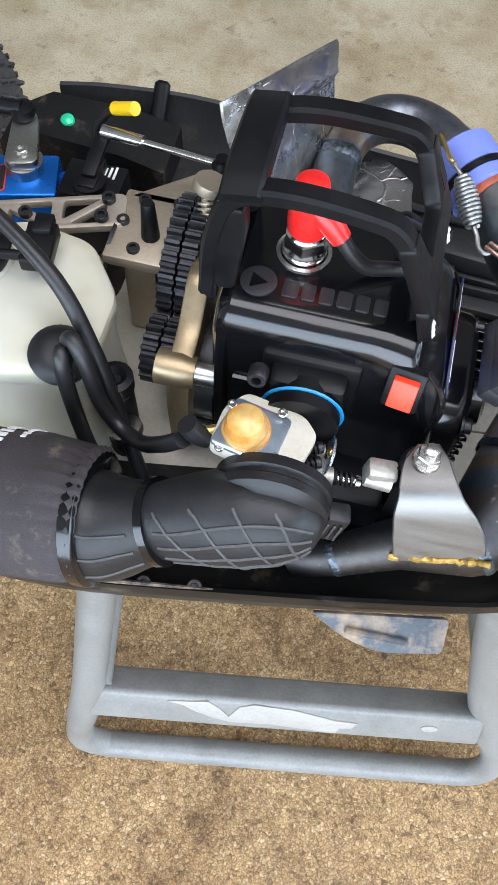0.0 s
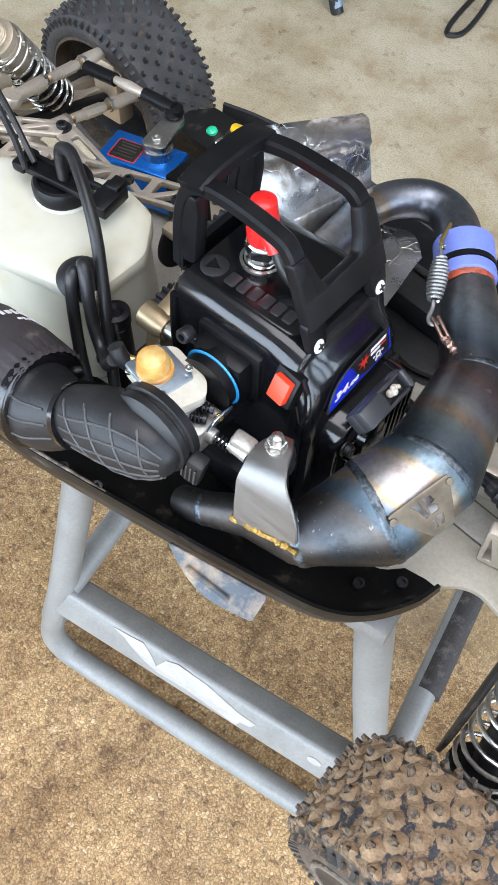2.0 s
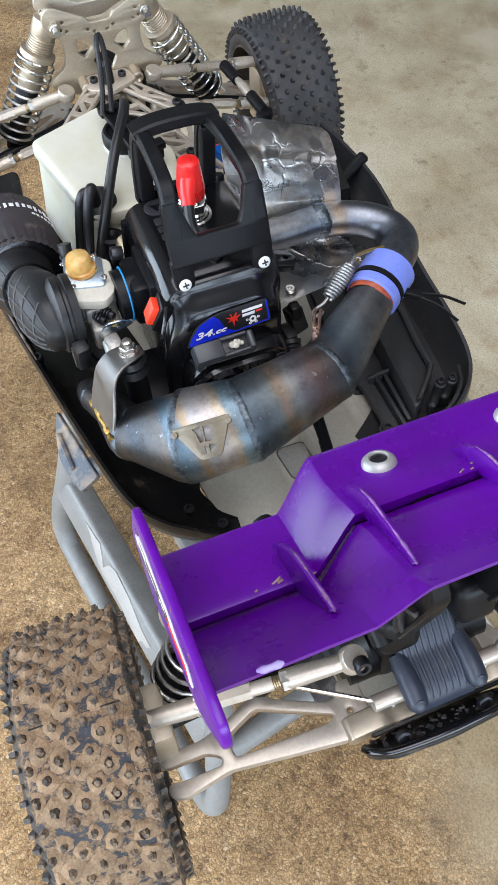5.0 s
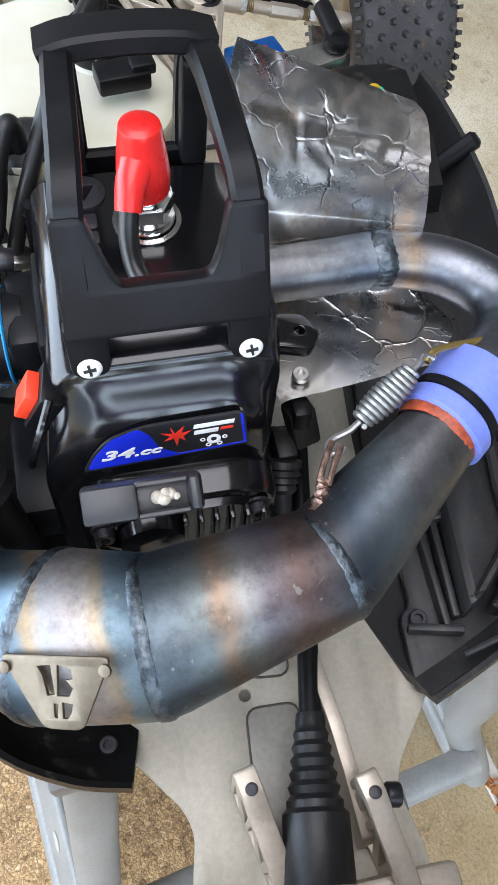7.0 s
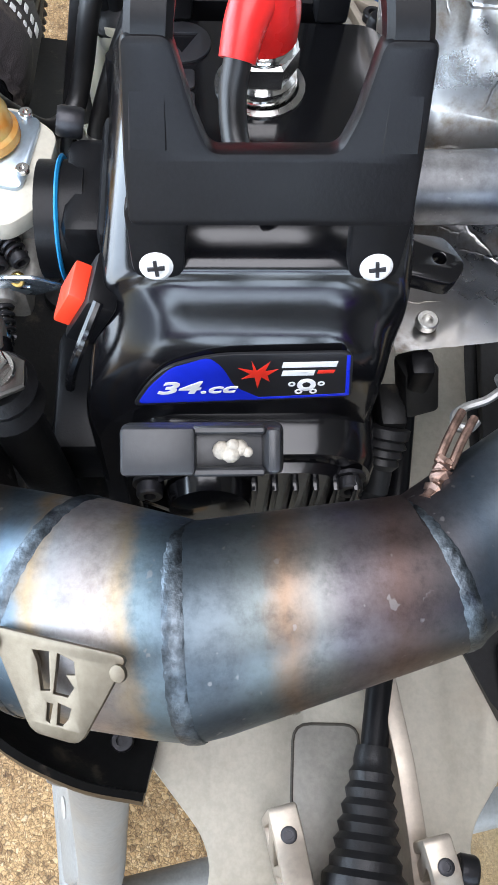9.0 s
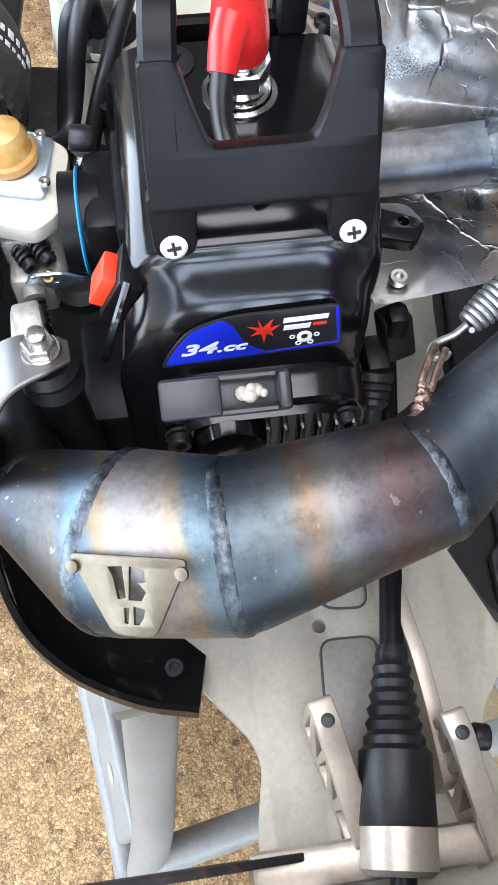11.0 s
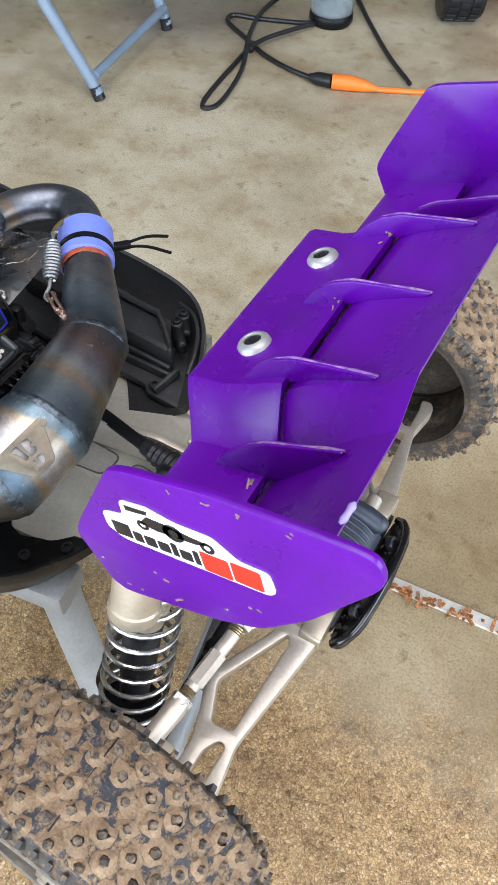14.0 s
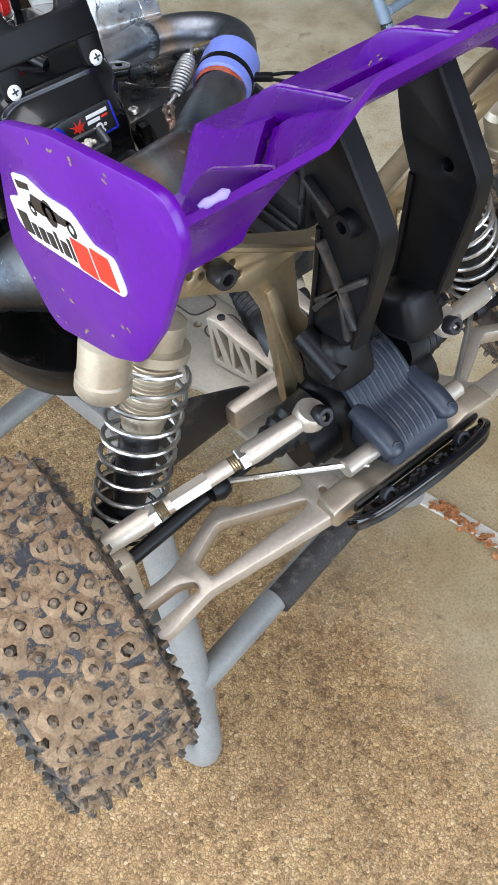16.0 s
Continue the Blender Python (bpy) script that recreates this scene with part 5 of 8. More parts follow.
    part("shaft_boot", lathe(prof, (0.124, 0.0890, 0.4470), (1, -0.17, 0.0), 24), M_RUBBER, ds, "black ribbed rubber boot")
    part("shaft_cup", lathe([(0.0135, 0), (0.0135, 0.020), (0.011, 0.022)], (0.179, 0.0798, 0.4470), (1, -0.17, 0.0), 24), M_CHAMP_PALE, ds)


M_COVER = stuff("blue_black_moulded_plastic", (0.025, 0.032, 0.048), 0.42, vary=0.15, bump_s=0.15, dust=0.1)

build_chassis()
build_guards()
build_wheels()
build_rear()

# ---- engine ----
def rounded_section(x, y0, y1, z0, z1, r, n=7, r2=None):
    """A rounded rectangle across the car, open corners at the bottom square."""
    pts = [(y0, z0)]
    for k in range(n + 1):
        a = math.pi - (math.pi / 2) * k / n
        pts.append((y0 + r + r * math.cos(a), z1 - r + r * math.sin(a)))
    r = r2 or r
    for k in range(n + 1):
        a = math.pi / 2 - (math.pi / 2) * k / n
        pts.append((y1 - r + r * math.cos(a), z1 - r + r * math.sin(a)))
    pts.append((y1, z0))
    return [V((x, y, z)) for y, z in pts]


def loft(sections, close=True):
    bm = bmesh.new()
    rings = [[bm.verts.new(p) for p in s] for s in sections]
    n = len(rings[0])
    for a, b in zip(rings, rings[1:]):
        for k in range(n):
            bm.faces.new((a[k], a[(k + 1) % n], b[(k + 1) % n], b[k]))
    if close:
        bm.faces.new(list(reversed(rings[0])))
        bm.faces.new(rings[-1])
    return bm


def build_engine():
    # the rear of the shroud: a smooth concave brow down to the decal face
    brow = smooth_path([(0.0100, 0.5660, 0.015), (0.0195, 0.5635, 0.018), (0.0225, 0.5592, 0.021), (0.0255, 0.5557, 0.025), (0.0290, 0.5522, 0.029), (0.0322, 0.5487, 0.032), (0.0345, 0.5450, 0.034), (0.0362, 0.5405, 0.034), (0.0375, 0.5340, 0.032), (0.0386, 0.5265, 0.029)], 4)
    flank = smooth_path([(0.0072, 0.0912, 0.015), (0.006, 0.090, 0.018), (0.005, 0.089, 0.021), (0.0035, 0.0875, 0.022), (0.002, 0.0865, 0.021), (0.001, 0.0855, 0.019), (0.000, 0.0845, 0.017), (0.0008, 0.084, 0.015), (0.002, 0.083, 0.013), (0.003, 0.082, 0.012)], 4)
    shroud = loft([
        rounded_section(-0.0715, 0.014, 0.086, 0.45, 0.556, 0.010),
        rounded_section(-0.0690, 0.010, 0.090, 0.44, 0.563, 0.012),
        rounded_section(-0.0640, 0.008, 0.092, 0.44, 0.567, 0.013),
        rounded_section(0.0000, 0.008, 0.092, 0.44, 0.567, 0.013),
    ] + [rounded_section(a.x, b.x, b.y, 0.43, a.y, a.z, 7, b.z) for a, b in zip(brow, flank)])
    eng = part("engine", shroud, M_BLACK_GLOSS, buggy, "small two-stroke petrol engine in a glossy black shroud")
    part("crankcase", join(box((0.10, 0.075, 0.055), (-0.02, 0.052, 0.446), 0.006), box((0.05, 0.03, 0.03), (0.0, -0.004, 0.452), 0.004)), M_BLACK_SATIN, eng)
    # shoulder step along the left side and a front corner rib
    part("shroud_rib", tube([(-0.060, 0.0075, 0.520), (-0.010, 0.0075, 0.520)], 0.0022, 8), M_BLACK_GLOSS, eng)
    part("shroud_rib", tube(smooth_path([(-0.066, 0.0085, 0.553), (-0.0665, 0.007, 0.52), (-0.066, 0.007, 0.46)], 4), 0.003, 8), M_BLACK_GLOSS, eng)
    # embossed badge on the top: a disc with a triangle and a row of bars
    badge = plate(circle2(0, 0, 0.0082, 24), [[(0.0045, 0.0), (-0.0035, 0.0045), (-0.0035, -0.0045)]], 0.0008, Matrix.Translation((-0.0545, 0.0290, 0.5674)), 0.0001)
    part("embossed_badge", badge, M_GREY_INK, eng)
    for k, wdt in enumerate((0.0072, 0.006, 0.0062, 0.0066, 0.0062, 0.0062)):
        x = -0.0400 + k * 0.0080
        part("embossed_bar", plate(round_poly([(x - wdt / 2, 0.0235), (x + wdt / 2, 0.0235), (x + wdt / 2, 0.0325), (x - wdt / 2, 0.0325)], 0.0014), [], 0.0008, Matrix.Translation((0, 0, 0.5674)), 0.0001), M_GREY_INK, eng)
    # plug
    ring = lathe([(0.0122, 0), (0.0126, 0.0012), (0.0108, 0.0016), (0.0108, 0.0)], (-0.0385, 0.0505, 0.5665), (0, 0, 1), 28)
    part("plug_seat", ring, M_SILVER, eng)
    plug = part("spark_plug", join(lathe([(0.0098, 0), (0.0102, 0.0008), (0.0102, 0.0022), (0.0092, 0.0026), (0.0098, 0.0032), (0.0098, 0.0048), (0.0085, 0.006)], (-0.0385, 0.0505, 0.567), (0, 0, 1), 24), hexnut((-0.0385, 0.0505, 0.5725), (0, 0, 1), 0.0100, 0.0075), lathe([(0.0088, 0), (0.0094, 0.0012), (0.0088, 0.0024), (0.0078, 0.003), (0.007, 0.0055)], (-0.0385, 0.0505, 0.580), (0, 0, 1), 24)), M_CHROME, eng, "bright steel spark plug")
    bt = tube(smooth_path([(-0.0385, 0.0505, 0.583), (-0.0385, 0.0502, 0.592), (-0.0388, 0.050, 0.602), (-0.0388, 0.050, 0.609), (-0.0388, 0.050, 0.611)], 4), [0.0088, 0.0094, 0.0086, 0.0076, 0.0070, 0.0045], 20)
    merge(bt, tube(smooth_path([(-0.035, 0.048, 0.598), (-0.029, 0.045, 0.594), (-0.023, 0.043, 0.588)], 4), [0.0060, 0.0054, 0.0047], 16))
    part("plug_cap", bt, M_RED, eng, "red rubber spark plug cap")
    part("plug_lead", tube(smooth_path([(-0.024, 0.0435, 0.590), (-0.018, 0.042, 0.582), (-0.010, 0.043, 0.574), (-0.001, 0.047, 0.571), (0.008, 0.052, 0.567)], 6), 0.0036, 12), M_HOSE, eng)
    # guard handle over the plug
    for s in (1, -1):
        yf, yk = 0.0497 - s * 0.0225, 0.0500 - s * 0.0255
        rail = smooth_path([(-0.0765, yf, 0.560), (-0.0750, yf, 0.588), (-0.0705, yf, 0.610), (-0.0620, yf, 0.6205), (-0.0400, yk + s * 0.0018, 0.6245), (-0.0100, yk + s * 0.0004, 0.6225), (-0.0010, yk - s * 0.0006, 0.6190), (0.0040, yk - s * 0.0014, 0.6110), (0.0080, yk - s * 0.0018, 0.6030), (0.0115, yk - s * 0.0020, 0.5950)], 5)
        leg = plate(round_poly([(-0.0795, 0.563), (-0.0782, 0.592), (-0.0730, 0.6135), (-0.0610, 0.6150), (-0.0600, 0.6020), (-0.0620, 0.585), (-0.0640, 0.566)], 0.003), [], 0.0095, plane_of((0, yf, 0), (1, 0, 0), (0, 0, 1)), 0.0014)
        nm = "handle" if s == 1 else "handle_rail"
        bm = strip(rail, [0.012, 0.011, 0.010, 0.010, 0.0100, 0.0106], 0.0078)
        merge(bm, leg)
        if s == 1:
            merge(bm, strip(smooth_path([(-0.0625, 0.0215, 0.6215), (-0.0625, 0.032, 0.6245), (-0.0625, 0.0495, 0.6255), (-0.0625, 0.067, 0.6245), (-0.0625, 0.0775, 0.6215)], 4), 0.017, 0.008, side=(1, 0, 0.15)))
            merge(bm, strip([(-0.0745, 0.022, 0.563), (-0.0745, 0.077, 0.563)], 0.012, 0.005, side=(0, 0, 1)))
            low = round_poly([(-0.0322, 0.0055), (0.0337, 0.0060), (0.0337, 0.020), (0.0330, 0.047), (0.0216, 0.047), (0.0180, 0.0312), (0.0148, 0.0236), (-0.0135, 0.0232), (-0.0167, 0.0308), (-0.0216, 0.047), (-0.0318, 0.047), (-0.0325, 0.020)], 0.0025)
            merge(bm, plate(low, [], 0.0075, plane_of((0.0205, 0.0495, 0.5730), (0, 1, 0), (-0.385, 0, 0.923)), 0.0014))
            for y in (0.0235, 0.0765):
                merge(bm, plate(round_poly([(-0.0062, -0.010), (0.0062, -0.010), (0.0075, 0.012), (-0.0075, 0.012)], 0.004), [], 0.0060, plane_of((0.0188, y, 0.5722), (0, 1, 0), (-0.25, 0, 0.97)), 0.001))
            hd = part(nm, bm, M_BLACK_SATIN, eng, "matt black plastic guard handle over the spark plug")
        else:
            part(nm, bm, M_BLACK_SATIN, hd)
    for y in (0.023, 0.077):
        sc = lathe([(0.0046, 0), (0.0046, 0.0012), (0.0032, 0.0026), (0.0, 0.003)], (0.0216, y, 0.5668), (0.95, 0, 0.3), 20)
        o = part("handle_screw", sc, M_WHITE_SCREW, hd, "white cross-head screw")
        m = plane_of((0.0245, y, 0.5678), (0, 1, 0.15), (-0.3, 0, 0.95))
        part("screw_cross", join(box((0.0042, 0.0009, 0.0008), m), box((0.0009, 0.0042, 0.0008), m)), M_STEEL_DARK, o)
    # decal on the arch
    dm = plane_of((0.0393, 0.045, 0.5290), (0.0, 1, 0.040), (-0.182, 0, 1.0))
    dec = round_poly([(-0.0303, -0.0012), (0.0303, 0.0005), (0.0290, 0.0188), (-0.0070, 0.0190), (-0.0195, 0.0150), (-0.0258, 0.0075)], [0.002, 0.002, 0.003, 0.02, 0.012, 0.01])
    dk = part("decal", plate(dec, [], 0.0010, dm, 0.0001), M_BLACK_INK, eng, "blue and black engine decal with white lettering")
    part("decal_field", plate(round_poly([(-0.0290, -0.0003), (0.0060, 0.0003), (-0.0020, 0.0060), (-0.0050, 0.0140), (-0.0085, 0.0182), (-0.0188, 0.0143), (-0.0250, 0.0070)], 0.002), [], 0.0012, dm, 0.0001), M_BLUE_INK, dk)
    part("decal_field", plate(round_poly([(0.004, 0.0003), (0.0296, 0.0012), (0.0284, 0.0180), (0.0274, 0.0180), (0.0284, 0.0022), (0.004, 0.0013)], 0.0006), [], 0.0012, dm, 0.0001), M_BLUE_INK, dk)
    wide = Matrix.Diagonal((1.75, 1.0, 1.0, 1.0))
    part("decal_text", lettering("34", 0.0066, dm @ Matrix.Translation((-0.0178, 0.0060, 0.0007)) @ wide, 0.0002, 0.00014, 0.3), M_WHITE_INK, dk)
    part("decal_text", lettering(".cc", 0.0050, dm @ Matrix.Translation((-0.0068, 0.0055, 0.0007)) @ wide, 0.0002, 0.00012, 0.3), M_WHITE_INK, dk)
    star = [(0.0025, 0.0165), (0.0040, 0.0125), (0.0075, 0.0160), (0.0062, 0.0122), (0.0098, 0.0130), (0.0068, 0.0104), (0.0075, 0.0078), (0.0052, 0.0098), (0.0042, 0.0050), (0.0034, 0.0098), (-0.0002, 0.0092), (0.0022, 0.0112), (-0.0012, 0.0138), (0.0030, 0.0126)]
    part("decal_mark", plate(star, [], 0.0012, dm, 0.0001), M_RED_INK, dk)
    for x0, x1, y, hh in ((0.0105, 0.0250, 0.0145, 0.0011), (0.0105, 0.0192, 0.0112, 0.0011), (0.0200, 0.0245, 0.0115, 0.0007)):
        part("decal_bar", plate([(x0, y - hh), (x1, y - hh), (x1 + 0.0004, y + hh), (x0 + 0.0004, y + hh)], [], 0.0012, dm, 0.0001), M_WHITE_INK if hh > 0.001 else M_RED_INK, dk)
    for px, py, r in ((0.0175, 0.0062, 0.0026), (0.0135, 0.0066, 0.0010), (0.0215, 0.0066, 0.0010), (0.0155, 0.0034, 0.0011), (0.0195, 0.0034, 0.0011)):
        part("decal_mark", plate(circle2(px, py, r, 14), [circle2(px, py, r * 0.45, 8)], 0.0012, dm, 0.0001), M_WHITE_INK, dk)
    # recoil starter
    rc = loft([
        rounded_section(0.034, 0.009, 0.0875, 0.435, 0.5190, 0.020, 7),
        rounded_section(0.0485, 0.010, 0.0865, 0.435, 0.5185, 0.020, 7),
        rounded_section(0.0510, 0.0112, 0.0853, 0.436, 0.5175, 0.020, 7),
        rounded_section(0.0518, 0.0135, 0.0830, 0.438, 0.5150, 0.019, 7),
        rounded_section(0.0518, 0.0150, 0.0815, 0.440, 0.5135, 0.018, 7),
        rounded_section(0.0545, 0.0165, 0.0800, 0.440, 0.5120, 0.018, 7),
    ])
    rec = part("recoil_starter", rc, M_BLACK_GLOSS, eng, "black recoil starter cover with cooling slots")
    for k in range(6):
        part("cooling_fin", span((0.0560, 0.049 + 0.0060 * k, 0.509), (0.0560, 0.049 + 0.0060 * k, 0.460), 0.0020, 0.0055, 0.0005, up=(1, 0, 0)), M_BLACK_GLOSS, rec)
    for k in range(5):
        part("cooling_fin", span((0.0560, 0.0165, 0.5010 - 0.0075 * k), (0.0560, 0.0315, 0.4850 - 0.0075 * k), 0.0024, 0.005, 0.0006, up=(1, 0, 0)), M_BLACK_GLOSS, rec)
    gm = Matrix.Translation((0.0600, 0.0335, 0.5408)) @ pose(0, 0, 0, 0, 30, 0)
    grip = part("pull_grip", join(box((0.0130, 0.0410, 0.0090), gm @ Matrix.Translation((0, 0.0005, -0.0030)), 0.0016, 2), box((0.0128, 0.0190, 0.0075), gm @ Matrix.Translation((0, -0.0105, 0.0040)), 0.0012, 2, (0.92, 0.96)), box((0.0128, 0.0055, 0.0075), gm @ Matrix.Translation((0, 0.0180, 0.0040)), 0.0012, 2, (0.86, 0.6)), box((0.0022, 0.0180, 0.0060), gm @ Matrix.Translation((-0.0052, 0.0070, 0.0035)), 0.0006, 1), box((0.0022, 0.0180, 0.0060), gm @ Matrix.Translation((0.0052, 0.0070, 0.0035)), 0.0006, 1)), M_GREY_GRIP, rec, "dark grey pull-cord grip with a recess")
    knot = bmesh.new()
    for dx, dy, dz, rr in ((0.0, -0.0018, 0.0, 0.0024), (0.0006, 0.0004, 0.0004, 0.0026), (-0.0006, 0.0026, 0.0, 0.0022), (0.0004, 0.0046, 0.0006, 0.0014), (-0.0012, 0.0010, 0.0010, 0.0018)):
        tmp = bmesh.new()
        bmesh.ops.create_icosphere(tmp, subdivisions=2, radius=rr, matrix=gm @ Matrix.Translation((dx, 0.0070 + dy, 0.0038 + dz)))
        merge(knot, tmp)
    part("cord_knot", knot, M_KNOT, grip, "pale frayed cord knot")
    part("starter_boss", lathe([(0.013, 0), (0.012, 0.005), (0.007, 0.007), (0, 0.007)], (0.056, 0.036, 0.500), (1, 0, 0.1), 24), M_BLACK_GLOSS, rec)
    for y, z in ((0.0185, 0.503), (0.0775, 0.505)):
        part("starter_screw", bolt((0.0540, y, z), (1, 0, 0.1), 0.0040, 0.004, washer=0.0052), M_STEEL_DARK, rec)
    # kill switch on the left rear corner
    sw = part("kill_switch", box((0.017, 0.008, 0.021), Matrix.Translation((0.018, 0.0055, 0.5455)) @ pose(0, 0, 0, -25, 0, -8), 0.0015), M_BLACK_SATIN, eng, "black rocker switch housing")
    part("switch_key", box((0.0115, 0.006, 0.0145), Matrix.Translation((0.0175, 0.0005, 0.5475)) @ pose(0, 0, 0, -25, 0, -8), 0.0008), M_RED_KEY, sw, "orange-red switch key")
    # gloss tube as the switch pocket's rim, to catch its highlight
    part("switch_pocket_rim", tube(smooth_path([(0.026, 0.008, 0.556), (0.033, 0.004, 0.550), (0.036, 0.0, 0.540), (0.033, -0.003, 0.525)], 5), 0.0015, 8), M_BLACK_GLOSS, eng)
    # ignition lead plug and ribbed boot beside the starter
    pg = part("lead_plug", join(box((0.012, 0.012, 0.020), Matrix.Translation((0.016, 0.1045, 0.4965)) @ pose(0, 0, 0, 8, -20, 10), 0.002, 2), box((0.016, 0.009, 0.012), Matrix.Translation((0.022, 0.0965, 0.488)), 0.002, 2)), M_BLACK_DUSTY, eng, "dusty black lead plug")
    part("plug_boot", lathe([(0.0075, 0), (0.0075, 0.003), (0.0060, 0.004), (0.0074, 0.006), (0.0058, 0.007), (0.0068, 0.009), (0.0052, 0.010), (0.0060, 0.012), (0.0042, 0.014), (0.0042, 0.022)], (0.030, 0.0945, 0.492), (0.75, -0.15, -0.55), 18), M_RUBBER, pg)
    part("crankcase_flange", join(box((0.030, 0.012, 0.034), (0.020, 0.0935, 0.462), 0.003), box((0.018, 0.022, 0.010), (0.030, 0.0985, 0.446), 0.002)), M_BLACK_SATIN, eng)
    # lug with a hole on the right rear corner
    part("shroud_lug", plate(round_poly([(0.0, 0.0), (0.016, 0.0), (0.019, 0.008), (0.012, 0.016), (0.0, 0.014)], 0.003), [circle2(0.011, 0.008, 0.002, 10)], 0.006, plane_of((0.010, 0.088, 0.545), (0.2, 1, -0.1), (-1, 0.2, 0))), M_BLACK_GLOSS, eng)


M_KNOT = stuff("frayed_pale_cord", (0.55, 0.50, 0.42), 0.8, vary=0.3, big=400, bump_s=0.6)
M_GREY_GRIP = stuff("grey_hard_plastic", (0.032, 0.033, 0.036), 0.38, vary=0.15, bump_s=0.1)


def build_carburettor():
    cb = part("carburettor", join(box((0.024, 0.026, 0.026), (-0.0355, -0.027, 0.523), 0.003), box((0.020, 0.016, 0.020), (-0.018, -0.029, 0.507), 0.003), box((0.008, 0.016, 0.014), (-0.0225, -0.030, 0.520), 0.002), tube([(-0.026, -0.020, 0.516), (-0.010, -0.019, 0.514)], 0.004, 12)), M_CARB, buggy, "small cast alloy carburettor with amber primer bulb")
    part("intake_block", join(box((0.036, 0.016, 0.034), (-0.024, 0.002, 0.528), 0.004), box((0.046, 0.006, 0.042), (-0.024, 0.008, 0.528), 0.006)), M_BLACK_SATIN, cb)
    part("blue_gasket", lathe([(0.0188, 0), (0.0195, 0.0006), (0.0188, 0.0012)], (-0.024, -0.008, 0.528), (0, 1, 0), 28), M_BLUE_RING, cb, "blue sealing ring")
    part("intake_tube", lathe([(0.0178, 0), (0.0178, 0.014)], (-0.024, -0.014, 0.528), (0, 1, 0), 28), M_BLACK_SATIN, cb)
    part("intake_bolt", bolt((-0.046, -0.001, 0.545), (0, -1, 0.2), 0.0046, 0.008), M_STEEL_DARK, cb)
    body = part("pump_body", plate(round_poly([(-0.020, -0.016), (0.019, -0.016), (0.021, 0.010), (0.012, 0.017), (-0.016, 0.016), (-0.022, 0.004)], 0.004), [], 0.008, Matrix.Translation((-0.037, -0.029, 0.5345)) @ pose(0, 0, 0, -6, 4, -12)), M_CARB_WHITE, cb)
    part("pump_plate", plate(round_poly([(-0.014, -0.014), (0.015, -0.013), (0.014, 0.014), (-0.013, 0.013)], 0.003), [], 0.0022, Matrix.Translation((-0.043, -0.030, 0.5398)) @ pose(0, 0, 0, -6, 4, -12)), M_ZINC_BLUE, body)
    part("primer_bulb", lathe([(0.0108, 0), (0.0108, 0.003), (0.0095, 0.004), (0.0092, 0.009), (0.0078, 0.0125), (0.004, 0.0145), (0, 0.015)], (-0.045, -0.031, 0.540), (-0.05, -0.08, 1), 24), M_BULB, body, "amber rubber primer bulb")
    for dx, dy in ((-0.0115, -0.0115), (0.0125, -0.0105), (0.0115, 0.0115), (-0.011, 0.0105)):
        part("pump_screw", bolt((-0.043 + dx, -0.030 + dy, 0.5406), (0, 0, 1), 0.0021, 0.0016), M_CHROME, body)
    part("throttle_lever", plate(round_poly([(-0.012, 0.0), (0.0, -0.008), (0.012, -0.002), (0.008, 0.008), (-0.004, 0.008)], 0.003), [circle2(0.0, 0.001, 0.0012, 8), circle2(0.006, -0.001, 0.001, 8)], 0.0016, plane_of((-0.008, -0.020, 0.516), (0, -1, 0), (0.3, 0, 1))), M_ZINC_BLUE, cb)
    for p, q in (((-0.0240, -0.0280, 0.5245), (-0.0140, -0.0222, 0.5230)), ((-0.0235, -0.0340, 0.5225), (-0.0135, -0.0288, 0.5210)), ((-0.006, -0.0285, 0.511), (0.0065, -0.0270, 0.509))):
        part("adjuster_spring", coil(p, q, 0.0030, 5, 0.0007, 6, 12), M_STEEL_DARK, cb)
        way = (V(q) - V(p)).normalized()
        part("adjuster_screw", join(tube([p, V(q)], 0.0018, 10), bolt(V(q), way, 0.0030, 0.0030)), M_CHROME if q[2] < 0.515 else M_STEEL_DARK, cb)
    part("lever_screw", bolt((-0.0075, -0.0215, 0.5205), (0.8, -0.3, 0.5), 0.0024, 0.0020), M_BRASS, cb)
    part("lower_pipe", tube([(-0.014, -0.0300, 0.512), (-0.004, -0.0285, 0.511)], 0.0046, 14), M_CARB, cb)
    clip = part("boot_clip", box((0.011, 0.010, 0.024), Matrix.Translation((0.0000, -0.0490, 0.5080)) @ pose(0, 0, 0, 0, 12, 10), 0.002, 2), M_RUBBER, cb, "black ribbed rubber clip")
    for k in range(4):
        part("clip_rib", span((-0.0045 + 0.003 * k, -0.0545, 0.516), (-0.0065 + 0.003 * k, -0.0545, 0.500), 0.0010, 0.0012, 0.0003), M_RUBBER_PALE, clip)
    part("throttle_link", join(box((0.014, 0.010, 0.012), Matrix.Translation((0.016, -0.028, 0.524)) @ pose(0, 0, 0, 0, 10, 8), 0.002), lathe([(0.005, 0), (0.005, 0.012)], (0.010, -0.030, 0.523), (1, 0, -0.1), 12)), M_CARB, cb)
    part("link_boot", tube([(0.018, -0.027, 0.523), (0.030, -0.024, 0.521)], 0.0062, 14), M_BLACK_GLOSS, cb)
    part("fuel_elbow", tube(smooth_path([(-0.062, -0.034, 0.533), (-0.066, -0.036, 0.538), (-0.070, -0.036, 0.545)], 4), 0.0048, 14), M_HOSE, cb)
    part("fuel_nipple", tube([(-0.056, -0.030, 0.536), (-0.064, -0.034, 0.537)], 0.0026, 10), M_BRASS, cb)
    return cb


M_BRASS = stuff("brass", (0.62, 0.44, 0.15), 0.3, 0.9)


